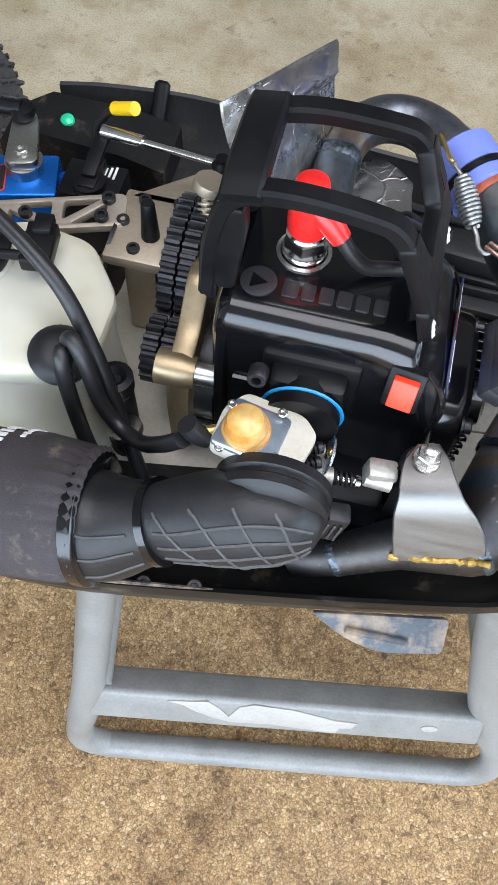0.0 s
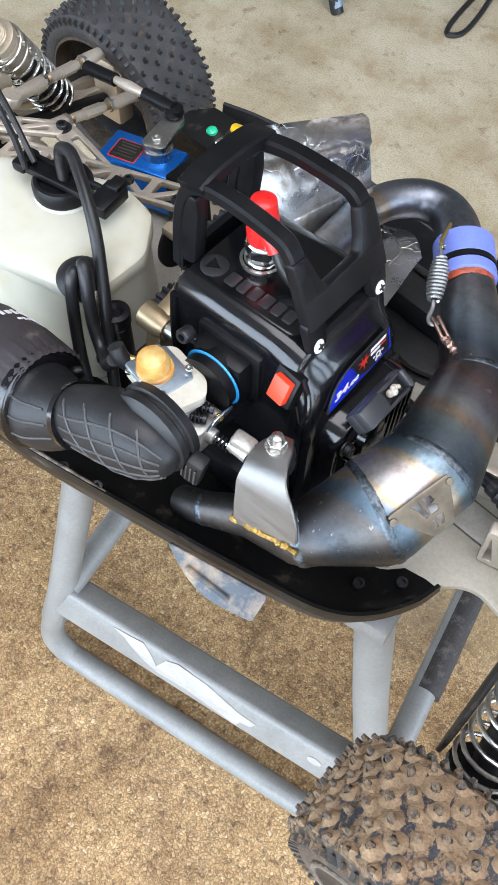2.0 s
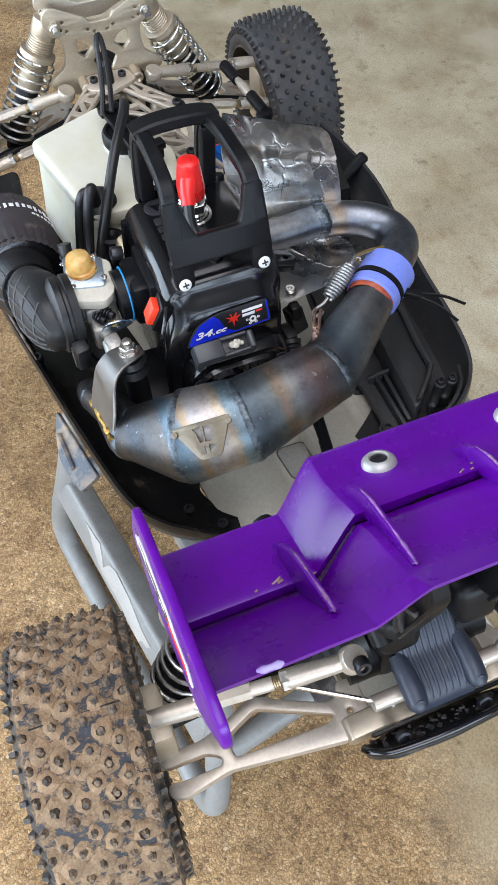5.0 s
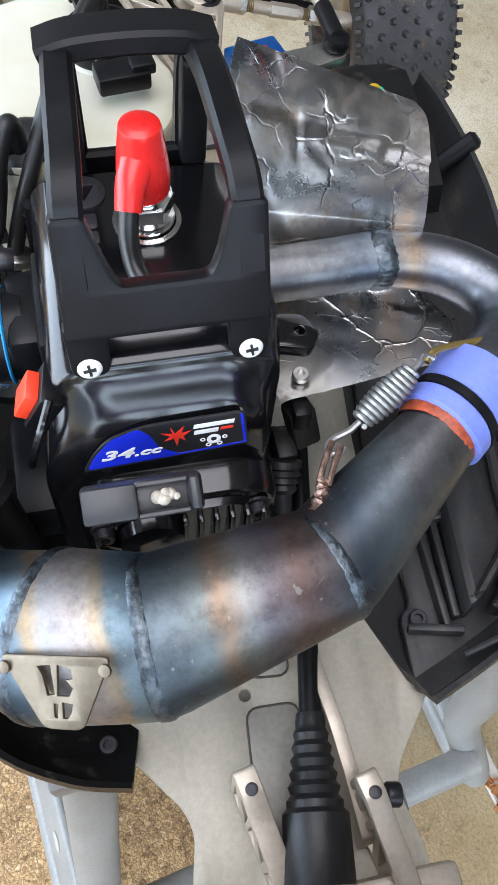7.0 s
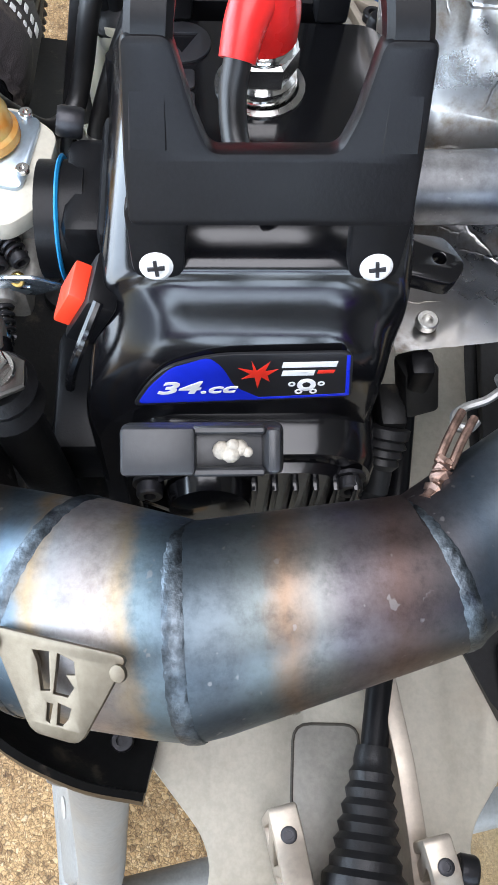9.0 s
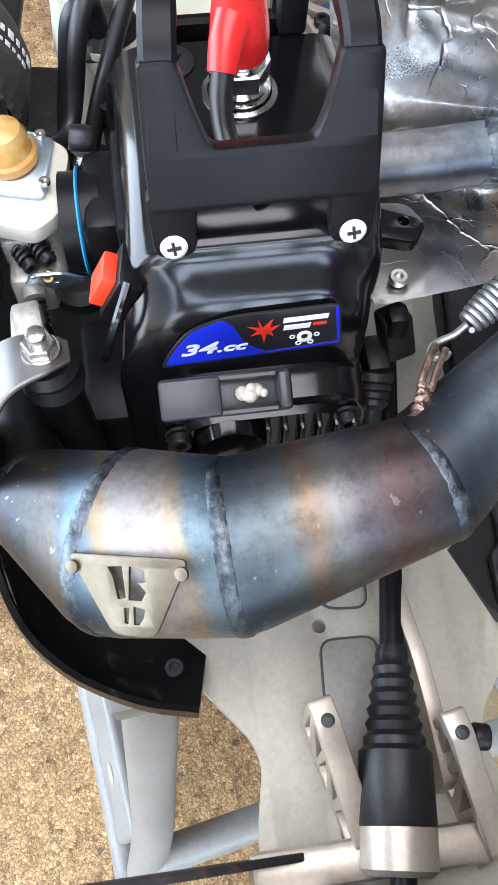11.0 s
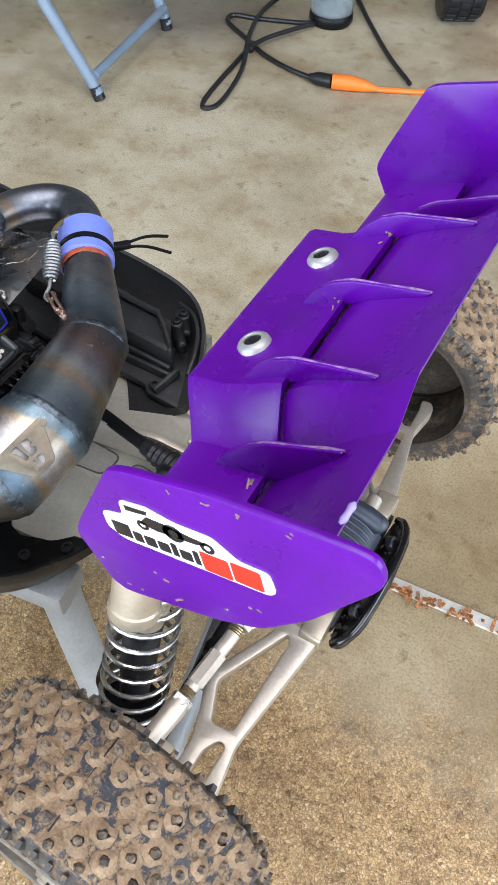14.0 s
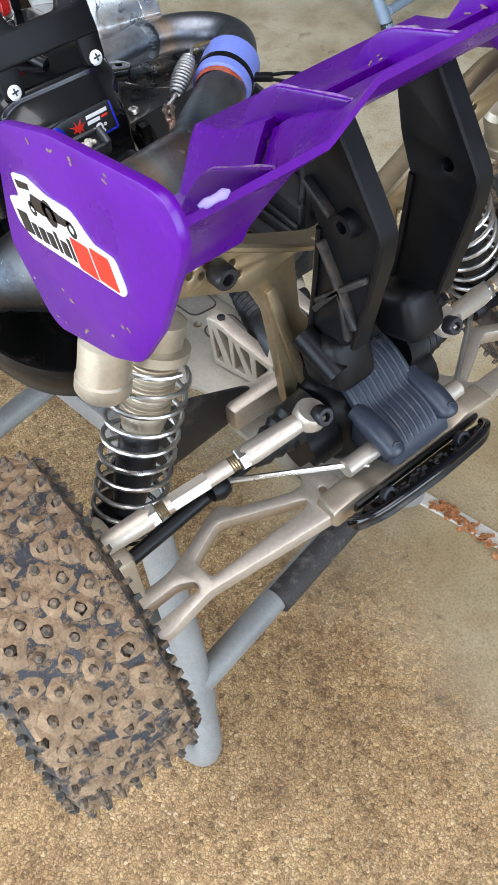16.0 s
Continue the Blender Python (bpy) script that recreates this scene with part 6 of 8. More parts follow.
def build_air_filter():
    boot = bmesh.new()
    # flat round mouth on the carburettor, then the ribbed elbow
    add_lathe(boot, [(0.021, 0), (0.0265, 0.001), (0.0270, 0.006), (0.0253, 0.007), (0.0253, 0.009), (0.0265, 0.010), (0.0265, 0.014), (0.022, 0.018), (0, 0.020)], (-0.0290, -0.0420, 0.5205), (0.02, -1, 0.05), 40)
    axis = smooth_path([(-0.0035, -0.060, 0.522), (-0.0060, -0.060, 0.522), (-0.012, -0.060, 0.5215), (-0.022, -0.0605, 0.521), (-0.036, -0.0615, 0.519), (-0.050, -0.063, 0.516), (-0.064, -0.0655, 0.511), (-0.075, -0.067, 0.506), (-0.086, -0.0685, 0.500), (-0.098, -0.070, 0.494), (-0.112, -0.071, 0.490)], 4)
    rad = [0.003, 0.0095, 0.0160, 0.0212, 0.0240, 0.0238, 0.0215, 0.0195, 0.0235, 0.0285, 0.0305]
    ab = part("air_filter_boot", boot, M_RUBBER, buggy, "black ribbed rubber air filter elbow")
    part("boot_elbow", tube(axis, rad, 32, squash=0.88), M_RUBBER, ab)
    n = len(axis)
    radii = lerp_list(rad, n)
    def on_boot(i, deg):
        i = min(max(i, 1), n - 2)
        k = int(i)
        p = axis[k].lerp(axis[k + 1], i - k)
        t = (axis[k + 1] - axis[k - 1]).normalized()
        u = (V((0, 0, 1)) - t * t.z).normalized()
        q = t.cross(u)
        r = radii[k] + (radii[k + 1] - radii[k]) * (i - k)
        return p + u * (math.cos(radians(deg)) * r) + q * (math.sin(radians(deg)) * r * 0.88)
    for deg in (322, 300, 278, 256, 232):
        part("elbow_rib", tube([on_boot(5 + 0.5 * k, deg + 6 * math.sin(k * 0.12)) for k in range(43)], 0.0008, 6), M_RUBBER_PALE, ab)
    for deg in (318, 292, 266):
        part("elbow_rib", tube([on_boot(30 + 0.5 * k, deg + 0.4 * k) for k in range(17)], 0.0008, 6), M_RUBBER_PALE, ab)
    for i0 in (9, 13.5, 18, 22.5):
        part("elbow_rib", tube([on_boot(i0 + 0.055 * (d - 285), d) for d in range(215, 350, 5)], 0.0008, 6), M_RUBBER_PALE, ab)
    i = 28
    part("cable_tie", lathe([(radii[i] - 0.001, -0.002), (radii[i] + 0.0012, -0.002), (radii[i] + 0.0012, 0.002), (radii[i] - 0.001, 0.002)], axis[i], (axis[i + 1] - axis[i - 1]), 32), M_BLACK_GLOSS, ab)
    part("clamp_ring", lathe([(0.0305, -0.003), (0.0318, -0.002), (0.0318, 0.004), (0.0305, 0.005)], (-0.107, -0.0685, 0.4935), (-1, -0.04, -0.20), 40), M_BLACK_GLOSS, ab)
    # cloth cover: gathered at the neck, sagging over the foam
    bm = bmesh.new()
    a0, d = V((-0.105, -0.0665, 0.4945)), V((-1, -0.03, -0.15)).normalized()
    m = Matrix.Translation(a0) @ frame_of(d)
    prof = [(0.0300, 0.0), (0.0325, 0.003), (0.0308, 0.006), (0.0325, 0.010), (0.0340, 0.018), (0.0345, 0.030), (0.0350, 0.046), (0.0350, 0.060), (0.0335, 0.070), (0.029, 0.077), (0.018, 0.081), (0.008, 0.082), (0.0, 0.082)]
    seg = 96
    rings = []
    for j, (r, h) in enumerate(prof):
        if r == 0:
            rings.append([bm.verts.new(m @ V((0, 0, h)))])
            continue
        ring = []
        pleat = 0.0009 * math.exp(-((h - 0.006) / 0.009) ** 2)
        for k in range(seg):
            a = 2 * math.pi * k / seg
            rr = r + pleat * math.cos(34 * a) + 0.0016 * noise.noise(V((math.cos(a) * 2.2, math.sin(a) * 2.2, h * 45)))
            ring.append(bm.verts.new(m @ V((rr * math.cos(a), rr * math.sin(a), h))))
        rings.append(ring)
    for a, b in zip(rings, rings[1:]):
        for k in range(seg):
            j = (k + 1) % seg
            if len(b) == 1:
                bm.faces.new((a[k], a[j], b[0]))
            else:
                bm.faces.new((a[k], a[j], b[j], b[k]))
    fc = part("filter_cover", bm, M_CLOTH, ab, "dark grey cloth air filter cover gathered at its neck", angle=80)
    # pale printed marks across the cloth in two rows
    up = (V((0, 0, 1)) - d * d.z).normalized()
    across = up.cross(d)
    for h, first, step, count, tall, wide_bar in ((0.046, -82, 7.6, 12, 0.0064, 0.0026), (0.036, -74, 6.0, 7, 0.0034, 0.0022)):
        for k in range(count):
            a = radians(first + step * k)
            nrm = up * math.cos(a) + across * math.sin(a)
            p = a0 + d * h + nrm * 0.0358
            tall_k = tall * (1.0, 0.66, 0.74, 0.95, 0.70)[k % 5]
            part("printed_bar", box((wide_bar * (0.85 if k % 3 else 1.25), tall_k, 0.0006), plane_of(p, d.cross(nrm), d), 0.0001), M_WHITE_INK, fc)
    part("cord_lock", lathe([(0, 0), (0.004, 0.001), (0.005, 0.004), (0.004, 0.008), (0, 0.009)], (-0.152, -0.1035, 0.4755), (-0.4, -0.6, -0.2), 12), M_RUBBER, fc)
    return ab


# paler than the rubber the ribs sit on
M_RUBBER_PALE = stuff("pale_rubber_rib", (0.055, 0.055, 0.055), 0.5, vary=0.3)


# ---- exhaust ----
def weld(p, axis, r, wire=0.0017):
    """A flat lumpy weld seam round a pipe."""
    m = Matrix.Translation(p) @ frame_of(axis)
    rnd = random.Random(int(abs(p[0]) * 9999))
    seg = 120
    bm = bmesh.new()
    rings = []
    for h, lift in ((-3.2, -0.9), (-2.0, 0.1), (-0.7, 0.45), (0.7, 0.45), (2.0, 0.1), (3.2, -0.9)):
        ring = []
        for k in range(seg):
            a = 2 * math.pi * k / seg
            rr = r + wire * (0.45 * lift + 0.10 * math.sin(k * 1.3 + 0.5 * h * h) + rnd.uniform(-0.10, 0.10))
            ring.append(bm.verts.new(m @ V((rr * math.cos(a), rr * math.sin(a), wire * (h + rnd.uniform(-0.25, 0.25) + 0.5 * math.sin(a * 3))))))
        rings.append(ring)
    for u, v in zip(rings, rings[1:]):
        for k in range(seg):
            j = (k + 1) % seg
            bm.faces.new((u[k], u[j], v[j], v[k]))
    return bm


def build_exhaust():
    ex = part("exhaust_header", tube(smooth_path([(-0.036, 0.085, 0.530), (-0.036, 0.12, 0.531), (-0.036, 0.148, 0.532), (-0.031, 0.172, 0.530), (-0.018, 0.189, 0.528), (-0.002, 0.193, 0.527), (0.012, 0.186, 0.528), (0.023, 0.174, 0.530), (0.032, 0.164, 0.531)], 7), [0.0115, 0.0118, 0.0125, 0.0135, 0.0140, 0.0140], 28), M_HEADER, buggy, "bent bright steel exhaust header, heat tinted")
    part("weld_bead", weld((-0.036, 0.146, 0.532), (0.05, 1, 0), 0.0124, 0.0014), M_WELD, ex)
    cp = part("coupler", lathe([(0.0172, 0), (0.0189, 0.0015), (0.0190, 0.018), (0.0178, 0.019), (0.0178, 0.0225), (0.0187, 0.0235), (0.0187, 0.030), (0.0170, 0.031)], (0.0265, 0.1716, 0.5305), (0.026, -0.034, -0.004), 36), M_BLUE_SIL, buggy, "blue silicone exhaust coupler with a black tie")
    part("cable_tie", lathe([(0.0180, -0.0018), (0.0191, -0.0018), (0.0191, 0.0018), (0.0180, 0.0018)], V((0.0265, 0.1716, 0.5305)) + V((0.026, -0.034, -0.004)).normalized() * 0.0208, (0.026, -0.034, -0.004), 36), M_BLACK_SATIN, cp)
    part("tie_tail", join(tube(smooth_path([(0.0560, 0.176, 0.528), (0.066, 0.188, 0.524), (0.078, 0.199, 0.516)], 4), 0.0013, 8, squash=0.6), tube(smooth_path([(0.0550, 0.178, 0.529), (0.062, 0.194, 0.527), (0.069, 0.209, 0.520)], 4), 0.0013, 8, squash=0.6), span((0.0500, 0.170, 0.529), (0.0575, 0.180, 0.528), 0.006, 0.0045, 0.001)), M_BLACK_SATIN, cp)
    c0, ax = V((0.0456, 0.1468, 0.5280)), V((0.026, -0.034, -0.004)).normalized()
    part("sealant_bead", weld(c0, ax, 0.0163, 0.0012), M_ORANGE_SIL, cp, "orange silicone sealant bead")
    # welded chamber: straight cone segments meeting at mitres
    knots = CHAMBER
    path, rr = [], []
    for i, (p, r) in enumerate(knots):
        p = V(p)
        if 0 < i < len(knots) - 1:
            a, b = V(knots[i - 1][0]), V(knots[i + 1][0])
            path += [p.lerp(a, 0.06), p, p.lerp(b, 0.06)]
            rr += [r + (knots[i - 1][1] - r) * 0.06, r, r + (knots[i + 1][1] - r) * 0.06]
        else:
            path.append(p)
            rr.append(r)
    ch = part("exhaust_chamber", tube(path, rr, 48, caps=False), M_PIPE, buggy, "welded steel exhaust chamber with blue and straw heat tints", angle=14)
    for i in (1, 2, 3, 4):
        p = V(knots[i][0])
        ax = (V(knots[i + 1][0]) - V(knots[i - 1][0])).normalized()
        part("weld_bead", weld(p, ax, knots[i][1] + 0.0001, 0.0008), M_WELD, ch)
    part("stinger_weld", weld((0.0085, -0.0490, 0.4690), (1, 0.18, 0.66), 0.0103, 0.0008), M_WELD, ch)
    # triangular badge riveted on the chamber
    left, right = V((0.1045, -0.0151, 0.5292)), V((0.1145, 0.0162, 0.5416))
    along = (right - left).normalized()
    core = V((0.0945, 0.0075, 0.5085))
    c = (left + right) / 2
    out = (c - core) - along * (c - core).dot(along)
    out.normalize()
    up = out.cross(along)
    c = c + out * 0.0016 - up * 0.004
    bm = plate(round_poly([(-0.0195, 0.008), (0.0195, 0.008), (0.0085, -0.015), (-0.0050, -0.015)], 0.003),
               [[(-0.006, 0.0045), (-0.0015, 0.005), (-0.0005, -0.004), (-0.003, -0.0045), (-0.0045, 0.002)], [(0.001, 0.005), (0.0055, 0.004), (0.006, 0.001), (0.0035, 0.0005), (0.006, -0.002), (0.0045, -0.0045), (0.0005, -0.0045)], [(0.002, -0.0065), (0.0055, -0.0070), (0.0050, -0.0095), (0.0035, -0.0115), (0.002, -0.0115)], [(-0.001, -0.0070), (0.0005, -0.0070), (0.0, -0.0115), (-0.001, -0.0112)]],
               0.0014, plane_of(c, along, up), 0.0003)
    bd = part("badge_plate", bm, M_BADGE, ch, "riveted triangular steel badge plate with cut-outs")
    for p in (left, right):
        part("rivet", lathe([(0.0021, 0), (0.0020, 0.0010), (0, 0.0016)], p + out * 0.0022, out, 14), M_BADGE, bd)
    # spring hook between chamber and header
    sa, sb = V((0.0285, 0.1375, 0.5465)), V((0.0400, 0.1165, 0.5350))
    sm = Matrix.Translation(sa) @ frame_of(sb - sa)
    turns, barrel = 12, []
    for k in range(turns * 14 + 1):
        u = k / (turns * 14)
        r = 0.0026 + 0.0026 * math.sin(math.pi * u) ** 0.6
        barrel.append(sm @ V((r * math.cos(2 * math.pi * turns * u), r * math.sin(2 * math.pi * turns * u), (sb - sa).length * u)))
    hk = part("exhaust_spring", tube(barrel, 0.0011, 6), M_SPRING, buggy, "dull steel exhaust retaining spring with hooks")
    part("spring_hook", tube(smooth_path([(0.0400, 0.1165, 0.5350), (0.0425, 0.1120, 0.5335), (0.0440, 0.1065, 0.5325), (0.0465, 0.1030, 0.5325), (0.0500, 0.1030, 0.5330), (0.0510, 0.1062, 0.5335), (0.0490, 0.1085, 0.5338)], 4), 0.0013, 8), M_SPRING, hk)
    part("spring_hook", tube(smooth_path([(0.0285, 0.1375, 0.5465), (0.0255, 0.1415, 0.5472), (0.0230, 0.1440, 0.5470), (0.0240, 0.1475, 0.5460)], 4), 0.0012, 8), M_SPRING, hk)
    part("weld_loop", tube(smooth_path([(0.0250, 0.1445, 0.5455), (0.0215, 0.1480, 0.5465), (0.0190, 0.1560, 0.5450), (0.0170, 0.1640, 0.5425), (0.0150, 0.1715, 0.5400)], 4), 0.0014, 8), M_BRASS, hk)
    link_ends = [(0.0480, 0.1055, 0.5350), (0.0510, 0.1035, 0.5352), (0.0560, 0.1005, 0.5345), (0.0620, 0.0975, 0.5330)]
    for lift in (-0.0014, 0.0016):
        part("weld_loop", tube(smooth_path([(x + lift * 0.7, y + lift, z + abs(lift) * 0.6) for x, y, z in link_ends], 4), 0.0012, 8), M_COPPER, ch)
    part("weld_tab", weld_line((0.0600, 0.0990, 0.5335), (0.0720, 0.0925, 0.5340), 0.0026), M_COPPER, ch, "copper-tinted weld blob")
    # stainless bracket from the chamber up to its rubber mount
    path = smooth_path([(0.034, -0.0140, 0.5335), (0.0345, -0.024, 0.534), (0.037, -0.034, 0.5325), (0.041, -0.041, 0.526), (0.047, -0.046, 0.513), (0.0520, -0.0512, 0.4975)], 5)
    bk = part("exhaust_bracket", strip(path, [0.010, 0.020, 0.024, 0.028, 0.036, 0.041, 0.042], 0.0022, side=(1, 0.12, 0.26)), M_STAINLESS, ch, "bent stainless bracket with golden braze")
    part("braze_bead", weld_line((0.0295, -0.0525, 0.4925), (0.0735, -0.0505, 0.5045), 0.0019), M_BRAZE, bk, "golden braze bead")
    part("bracket_bolt", join(lathe([(0.0062, 0), (0.0066, 0.001), (0.0062, 0.002)], (0.034, -0.0225, 0.5348), (0, 0, 1), 20), hexnut((0.034, -0.0225, 0.5365), (0, 0, 1), 0.0055, 0.005), lathe([(0.0032, 0), (0.0032, 0.004), (0.002, 0.0045)], (0.034, -0.0225, 0.5415), (0, 0, 1), 14)), M_SILVER, bk)
    part("rubber_mount", lathe([(0.009, 0), (0.011, 0.004), (0.009, 0.009), (0.011, 0.014), (0.008, 0.018), (0.008, 0.09)], (0.034, -0.0225, 0.5315), (0, 0.05, -1), 20), M_RUBBER, buggy, "black rubber exhaust mount")


def weld_line(a, b, r):
    rnd = random.Random(8)
    a, b = V(a), V(b)
    pts = [a.lerp(b, k / 24) + V((0, rnd.uniform(-1, 1), rnd.uniform(-1, 1))) * 0.0007 for k in range(25)]
    return tube(pts, [r * rnd.uniform(0.7, 1.2) for _ in pts], 8)


M_COPPER = stuff("heat_reddened_steel", (0.36, 0.235, 0.185), 0.42, 0.9, vary=0.4, big=300)
M_SPRING = stuff("dull_spring_steel", (0.40, 0.40, 0.39), 0.4, 0.9, vary=0.15)
M_WELD = stuff("weld_bead_steel", (0.135, 0.160, 0.182), 0.45, 1.0, vary=0.5, big=150, bump_s=0.6)
M_BADGE = stuff("brushed_badge_steel", (0.19, 0.16, 0.12), 0.46, 1.0, vary=0.15, big=90)
M_STAINLESS = stuff("brushed_stainless_sheet", (0.23, 0.222, 0.21), 0.42, 1.0, vary=0.14, fine=700, stretch=(1, 8, 8))
M_BRAZE = stuff("golden_braze", (0.55, 0.36, 0.10), 0.4, 0.8, vary=0.4, big=250)

build_engine()
build_carburettor()
build_air_filter()
build_exhaust()

# ---- fuel tank, radio gear, front end ----
def build_tank():
    def ring(z, pts, r):
        return [V((p.x, p.y, z)) for p in round_poly(pts, r, 5)]
    low = [(-0.250, -0.034), (-0.281, 0.047), (-0.192, 0.088), (-0.150, 0.080), (-0.125, 0.048), (-0.125, -0.012)]
    mid = [(-0.247, -0.030), (-0.277, 0.046), (-0.191, 0.085), (-0.152, 0.078), (-0.129, 0.047), (-0.129, -0.007)]
    top = [(-0.246, -0.027), (-0.275, 0.046), (-0.190, 0.084), (-0.153, 0.077), (-0.130, 0.046), (-0.131, -0.004)]

    def shrink(pts, d):
        c = V((sum(p[0] for p in pts) / 6, sum(p[1] for p in pts) / 6))
        return [tuple(V(p) + (c - V(p)).normalized() * d) for p in pts]
    bm = loft([ring(0.424, shrink(low, 0.010), 0.010), ring(0.430, shrink(low, 0.004), 0.010), ring(0.462, shrink(mid, 0.003), 0.009), ring(0.496, shrink(top, 0.0030), 0.008), ring(0.498, shrink(top, 0.0008), 0.008), ring(0.499, top, 0.008), ring(0.507, top, 0.008), ring(0.5092, shrink(top, 0.0008), 0.008), ring(0.5105, shrink(top, 0.0030), 0.008), ring(0.5110, shrink(top, 0.008), 0.008), ring(0.5112, shrink(top, 0.014), 0.008)])
    tk = part("fuel_tank", bm, M_TANK, buggy, "translucent white plastic fuel tank, oil stained")
    part("tank_neck", lathe([(0.0215, -0.002), (0.0210, 0.002), (0.0195, 0.0035), (0.016, 0.004)], (-0.210, 0.050, 0.510), (0, 0, 1), 32), M_TANK, tk)
    cc = V((-0.210, 0.050, 0.5165))
    cap = part("fuel_cap", lathe([(0.0200, -0.003), (0.0208, -0.001), (0.0208, 0.005), (0.0190, 0.008), (0.0168, 0.0085), (0.015, 0.006), (0, 0.006)], cc, (0, 0, 1), 36), M_BLACK_SATIN, tk, "black hinged fuel cap with a clip")
    clip = Matrix.Translation((-0.205, 0.0488, 0.5265)) @ pose(0, 0, 0, 0, 0, 8)
    for dy in (-0.0062, 0.0062):
        part("cap_bar", box((0.066, 0.0036, 0.0055), clip @ Matrix.Translation((0, dy, 0)), 0.0012), M_BLACK_SATIN, cap)
    part("cap_bar", box((0.046, 0.0100, 0.0036), clip @ Matrix.Translation((-0.004, 0, -0.0008)), 0.0008), M_BLACK_SATIN, cap)
    part("cap_latch", join(box((0.016, 0.026, 0.0095), clip @ Matrix.Translation((0.033, 0.002, -0.002)), 0.0016), box((0.010, 0.012, 0.006), clip @ Matrix.Translation((0.034, 0.012, 0.003)), 0.0014)), M_BLACK_SATIN, cap)
    part("cap_hinge", box((0.010, 0.019, 0.008), clip @ Matrix.Translation((-0.033, 0, 0)), 0.002), M_BLACK_SATIN, cap)
    part("cap_pull", tube(smooth_path([(-0.228, 0.036, 0.530), (-0.242, 0.042, 0.543), (-0.257, 0.046, 0.556), (-0.269, 0.049, 0.570), (-0.272, 0.053, 0.571), (-0.260, 0.053, 0.555), (-0.244, 0.049, 0.541), (-0.228, 0.044, 0.530)], 4), 0.0022, 8), M_HOSE, cap)
    part("tank_grommet", lathe([(0.0155, -0.002), (0.0160, 0.001), (0.0125, 0.005), (0.008, 0.007), (0, 0.0075)], (-0.1465, 0.0045, 0.5095), (0.22, -0.15, 0.95), 28), M_RUBBER, tk)
    hoses = [
        [(-0.141, 0.003, 0.508), (-0.139, 0.002, 0.528), (-0.134, -0.001, 0.533), (-0.128, -0.006, 0.522), (-0.122, -0.011, 0.500), (-0.112, -0.016, 0.488), (-0.098, -0.024, 0.492), (-0.084, -0.032, 0.512), (-0.072, -0.037, 0.532)],
        [(-0.142, 0.000, 0.507), (-0.141, -0.003, 0.526), (-0.139, -0.009, 0.522), (-0.136, -0.014, 0.500), (-0.130, -0.020, 0.470), (-0.120, -0.026, 0.438)],
        [(-0.204, 0.047, 0.524), (-0.207, 0.050, 0.543), (-0.203, 0.050, 0.552), (-0.186, 0.045, 0.556), (-0.150, 0.024, 0.543), (-0.130, 0.008, 0.515), (-0.116, -0.006, 0.482), (-0.104, -0.018, 0.438)],
    ]
    for h in hoses:
        part("fuel_hose", tube(smooth_path(h, 8), 0.0041, 14), M_HOSE, tk)
    part("hose_clip", lathe([(0.008, -0.003), (0.0095, -0.002), (0.0095, 0.002), (0.008, 0.003)], (-0.113, -0.009, 0.472), (0.3, -0.25, -1), 18), M_SILVER, tk)
    part("tank_post", lathe([(0.0095, 0), (0.0085, 0.060), (0.007, 0.061), (0.0095, 0.063), (0.0095, 0.072), (0.006, 0.073), (0.003, 0.070), (0, 0.070)], (-0.121, 0.007, 0.424), (0, 0, 1), 20), M_BLACK_SATIN, buggy, "black tank post with rubber washer")
    part("chassis_bush", lathe([(0.014, 0), (0.013, 0.006), (0.006, 0.008), (0.006, 0.006), (0, 0.006)], (-0.073, -0.022, 0.421), (0, 0, 1), 24), M_RUBBER, buggy)


def truss(a, b, width, thick, bays, label, parent):
    """A flat brace from a to b with triangular windows."""
    a, b = V(a), V(b)
    L = (b - a).length
    m = plane_of(a, b - a, V((0, 1, 0)))
    h = width / 2
    outer = round_poly([(-0.008, -h), (L + 0.008, -h), (L + 0.008, h), (-0.008, h)], 0.006)
    holes = []
    e = 0.0035
    step = L / bays
    for k in range(bays):
        x0, x1 = k * step + e, (k + 1) * step - e
        if k % 2 == 0:
            holes += [[(x0, -h + e), (x1 - e, -h + e), (x0, h - e * 2)], [(x1, h - e), (x0 + e * 1.4, h - e), (x1, -h + e * 2)]]
        else:
            holes += [[(x0, h - e), (x0, -h + e * 2), (x1 - e, h - e)], [(x1, -h + e), (x1, h - e * 2), (x0 + e * 1.4, -h + e)]]
    return part("chassis_brace", plate(outer, [round_poly(q, 0.002, 2) for q in holes], thick, m, 0.0008), M_CHAMP_PALE, parent, label)


def gear(at, axis, r, w, teeth):
    bm = bmesh.new()
    m = Matrix.Translation(at) @ frame_of(axis)
    ring = []
    for k in range(teeth):
        for f, rr in ((0.0, r - 0.0032), (0.28, r - 0.0028), (0.42, r), (0.72, r), (0.86, r - 0.0028)):
            a = 2 * math.pi * (k + f) / teeth
            ring.append((rr * math.cos(a), rr * math.sin(a)))
    for h in (0, w):
        ring_v = [bm.verts.new(m @ V((x, y, h))) for x, y in ring]
        if h == 0:
            first = ring_v
    n = len(ring)
    for k in range(n):
        bm.faces.new((first[k], first[(k + 1) % n], ring_v[(k + 1) % n], ring_v[k]))
    bm.faces.new(list(reversed(first)))
    bm.faces.new(ring_v)
    return bm


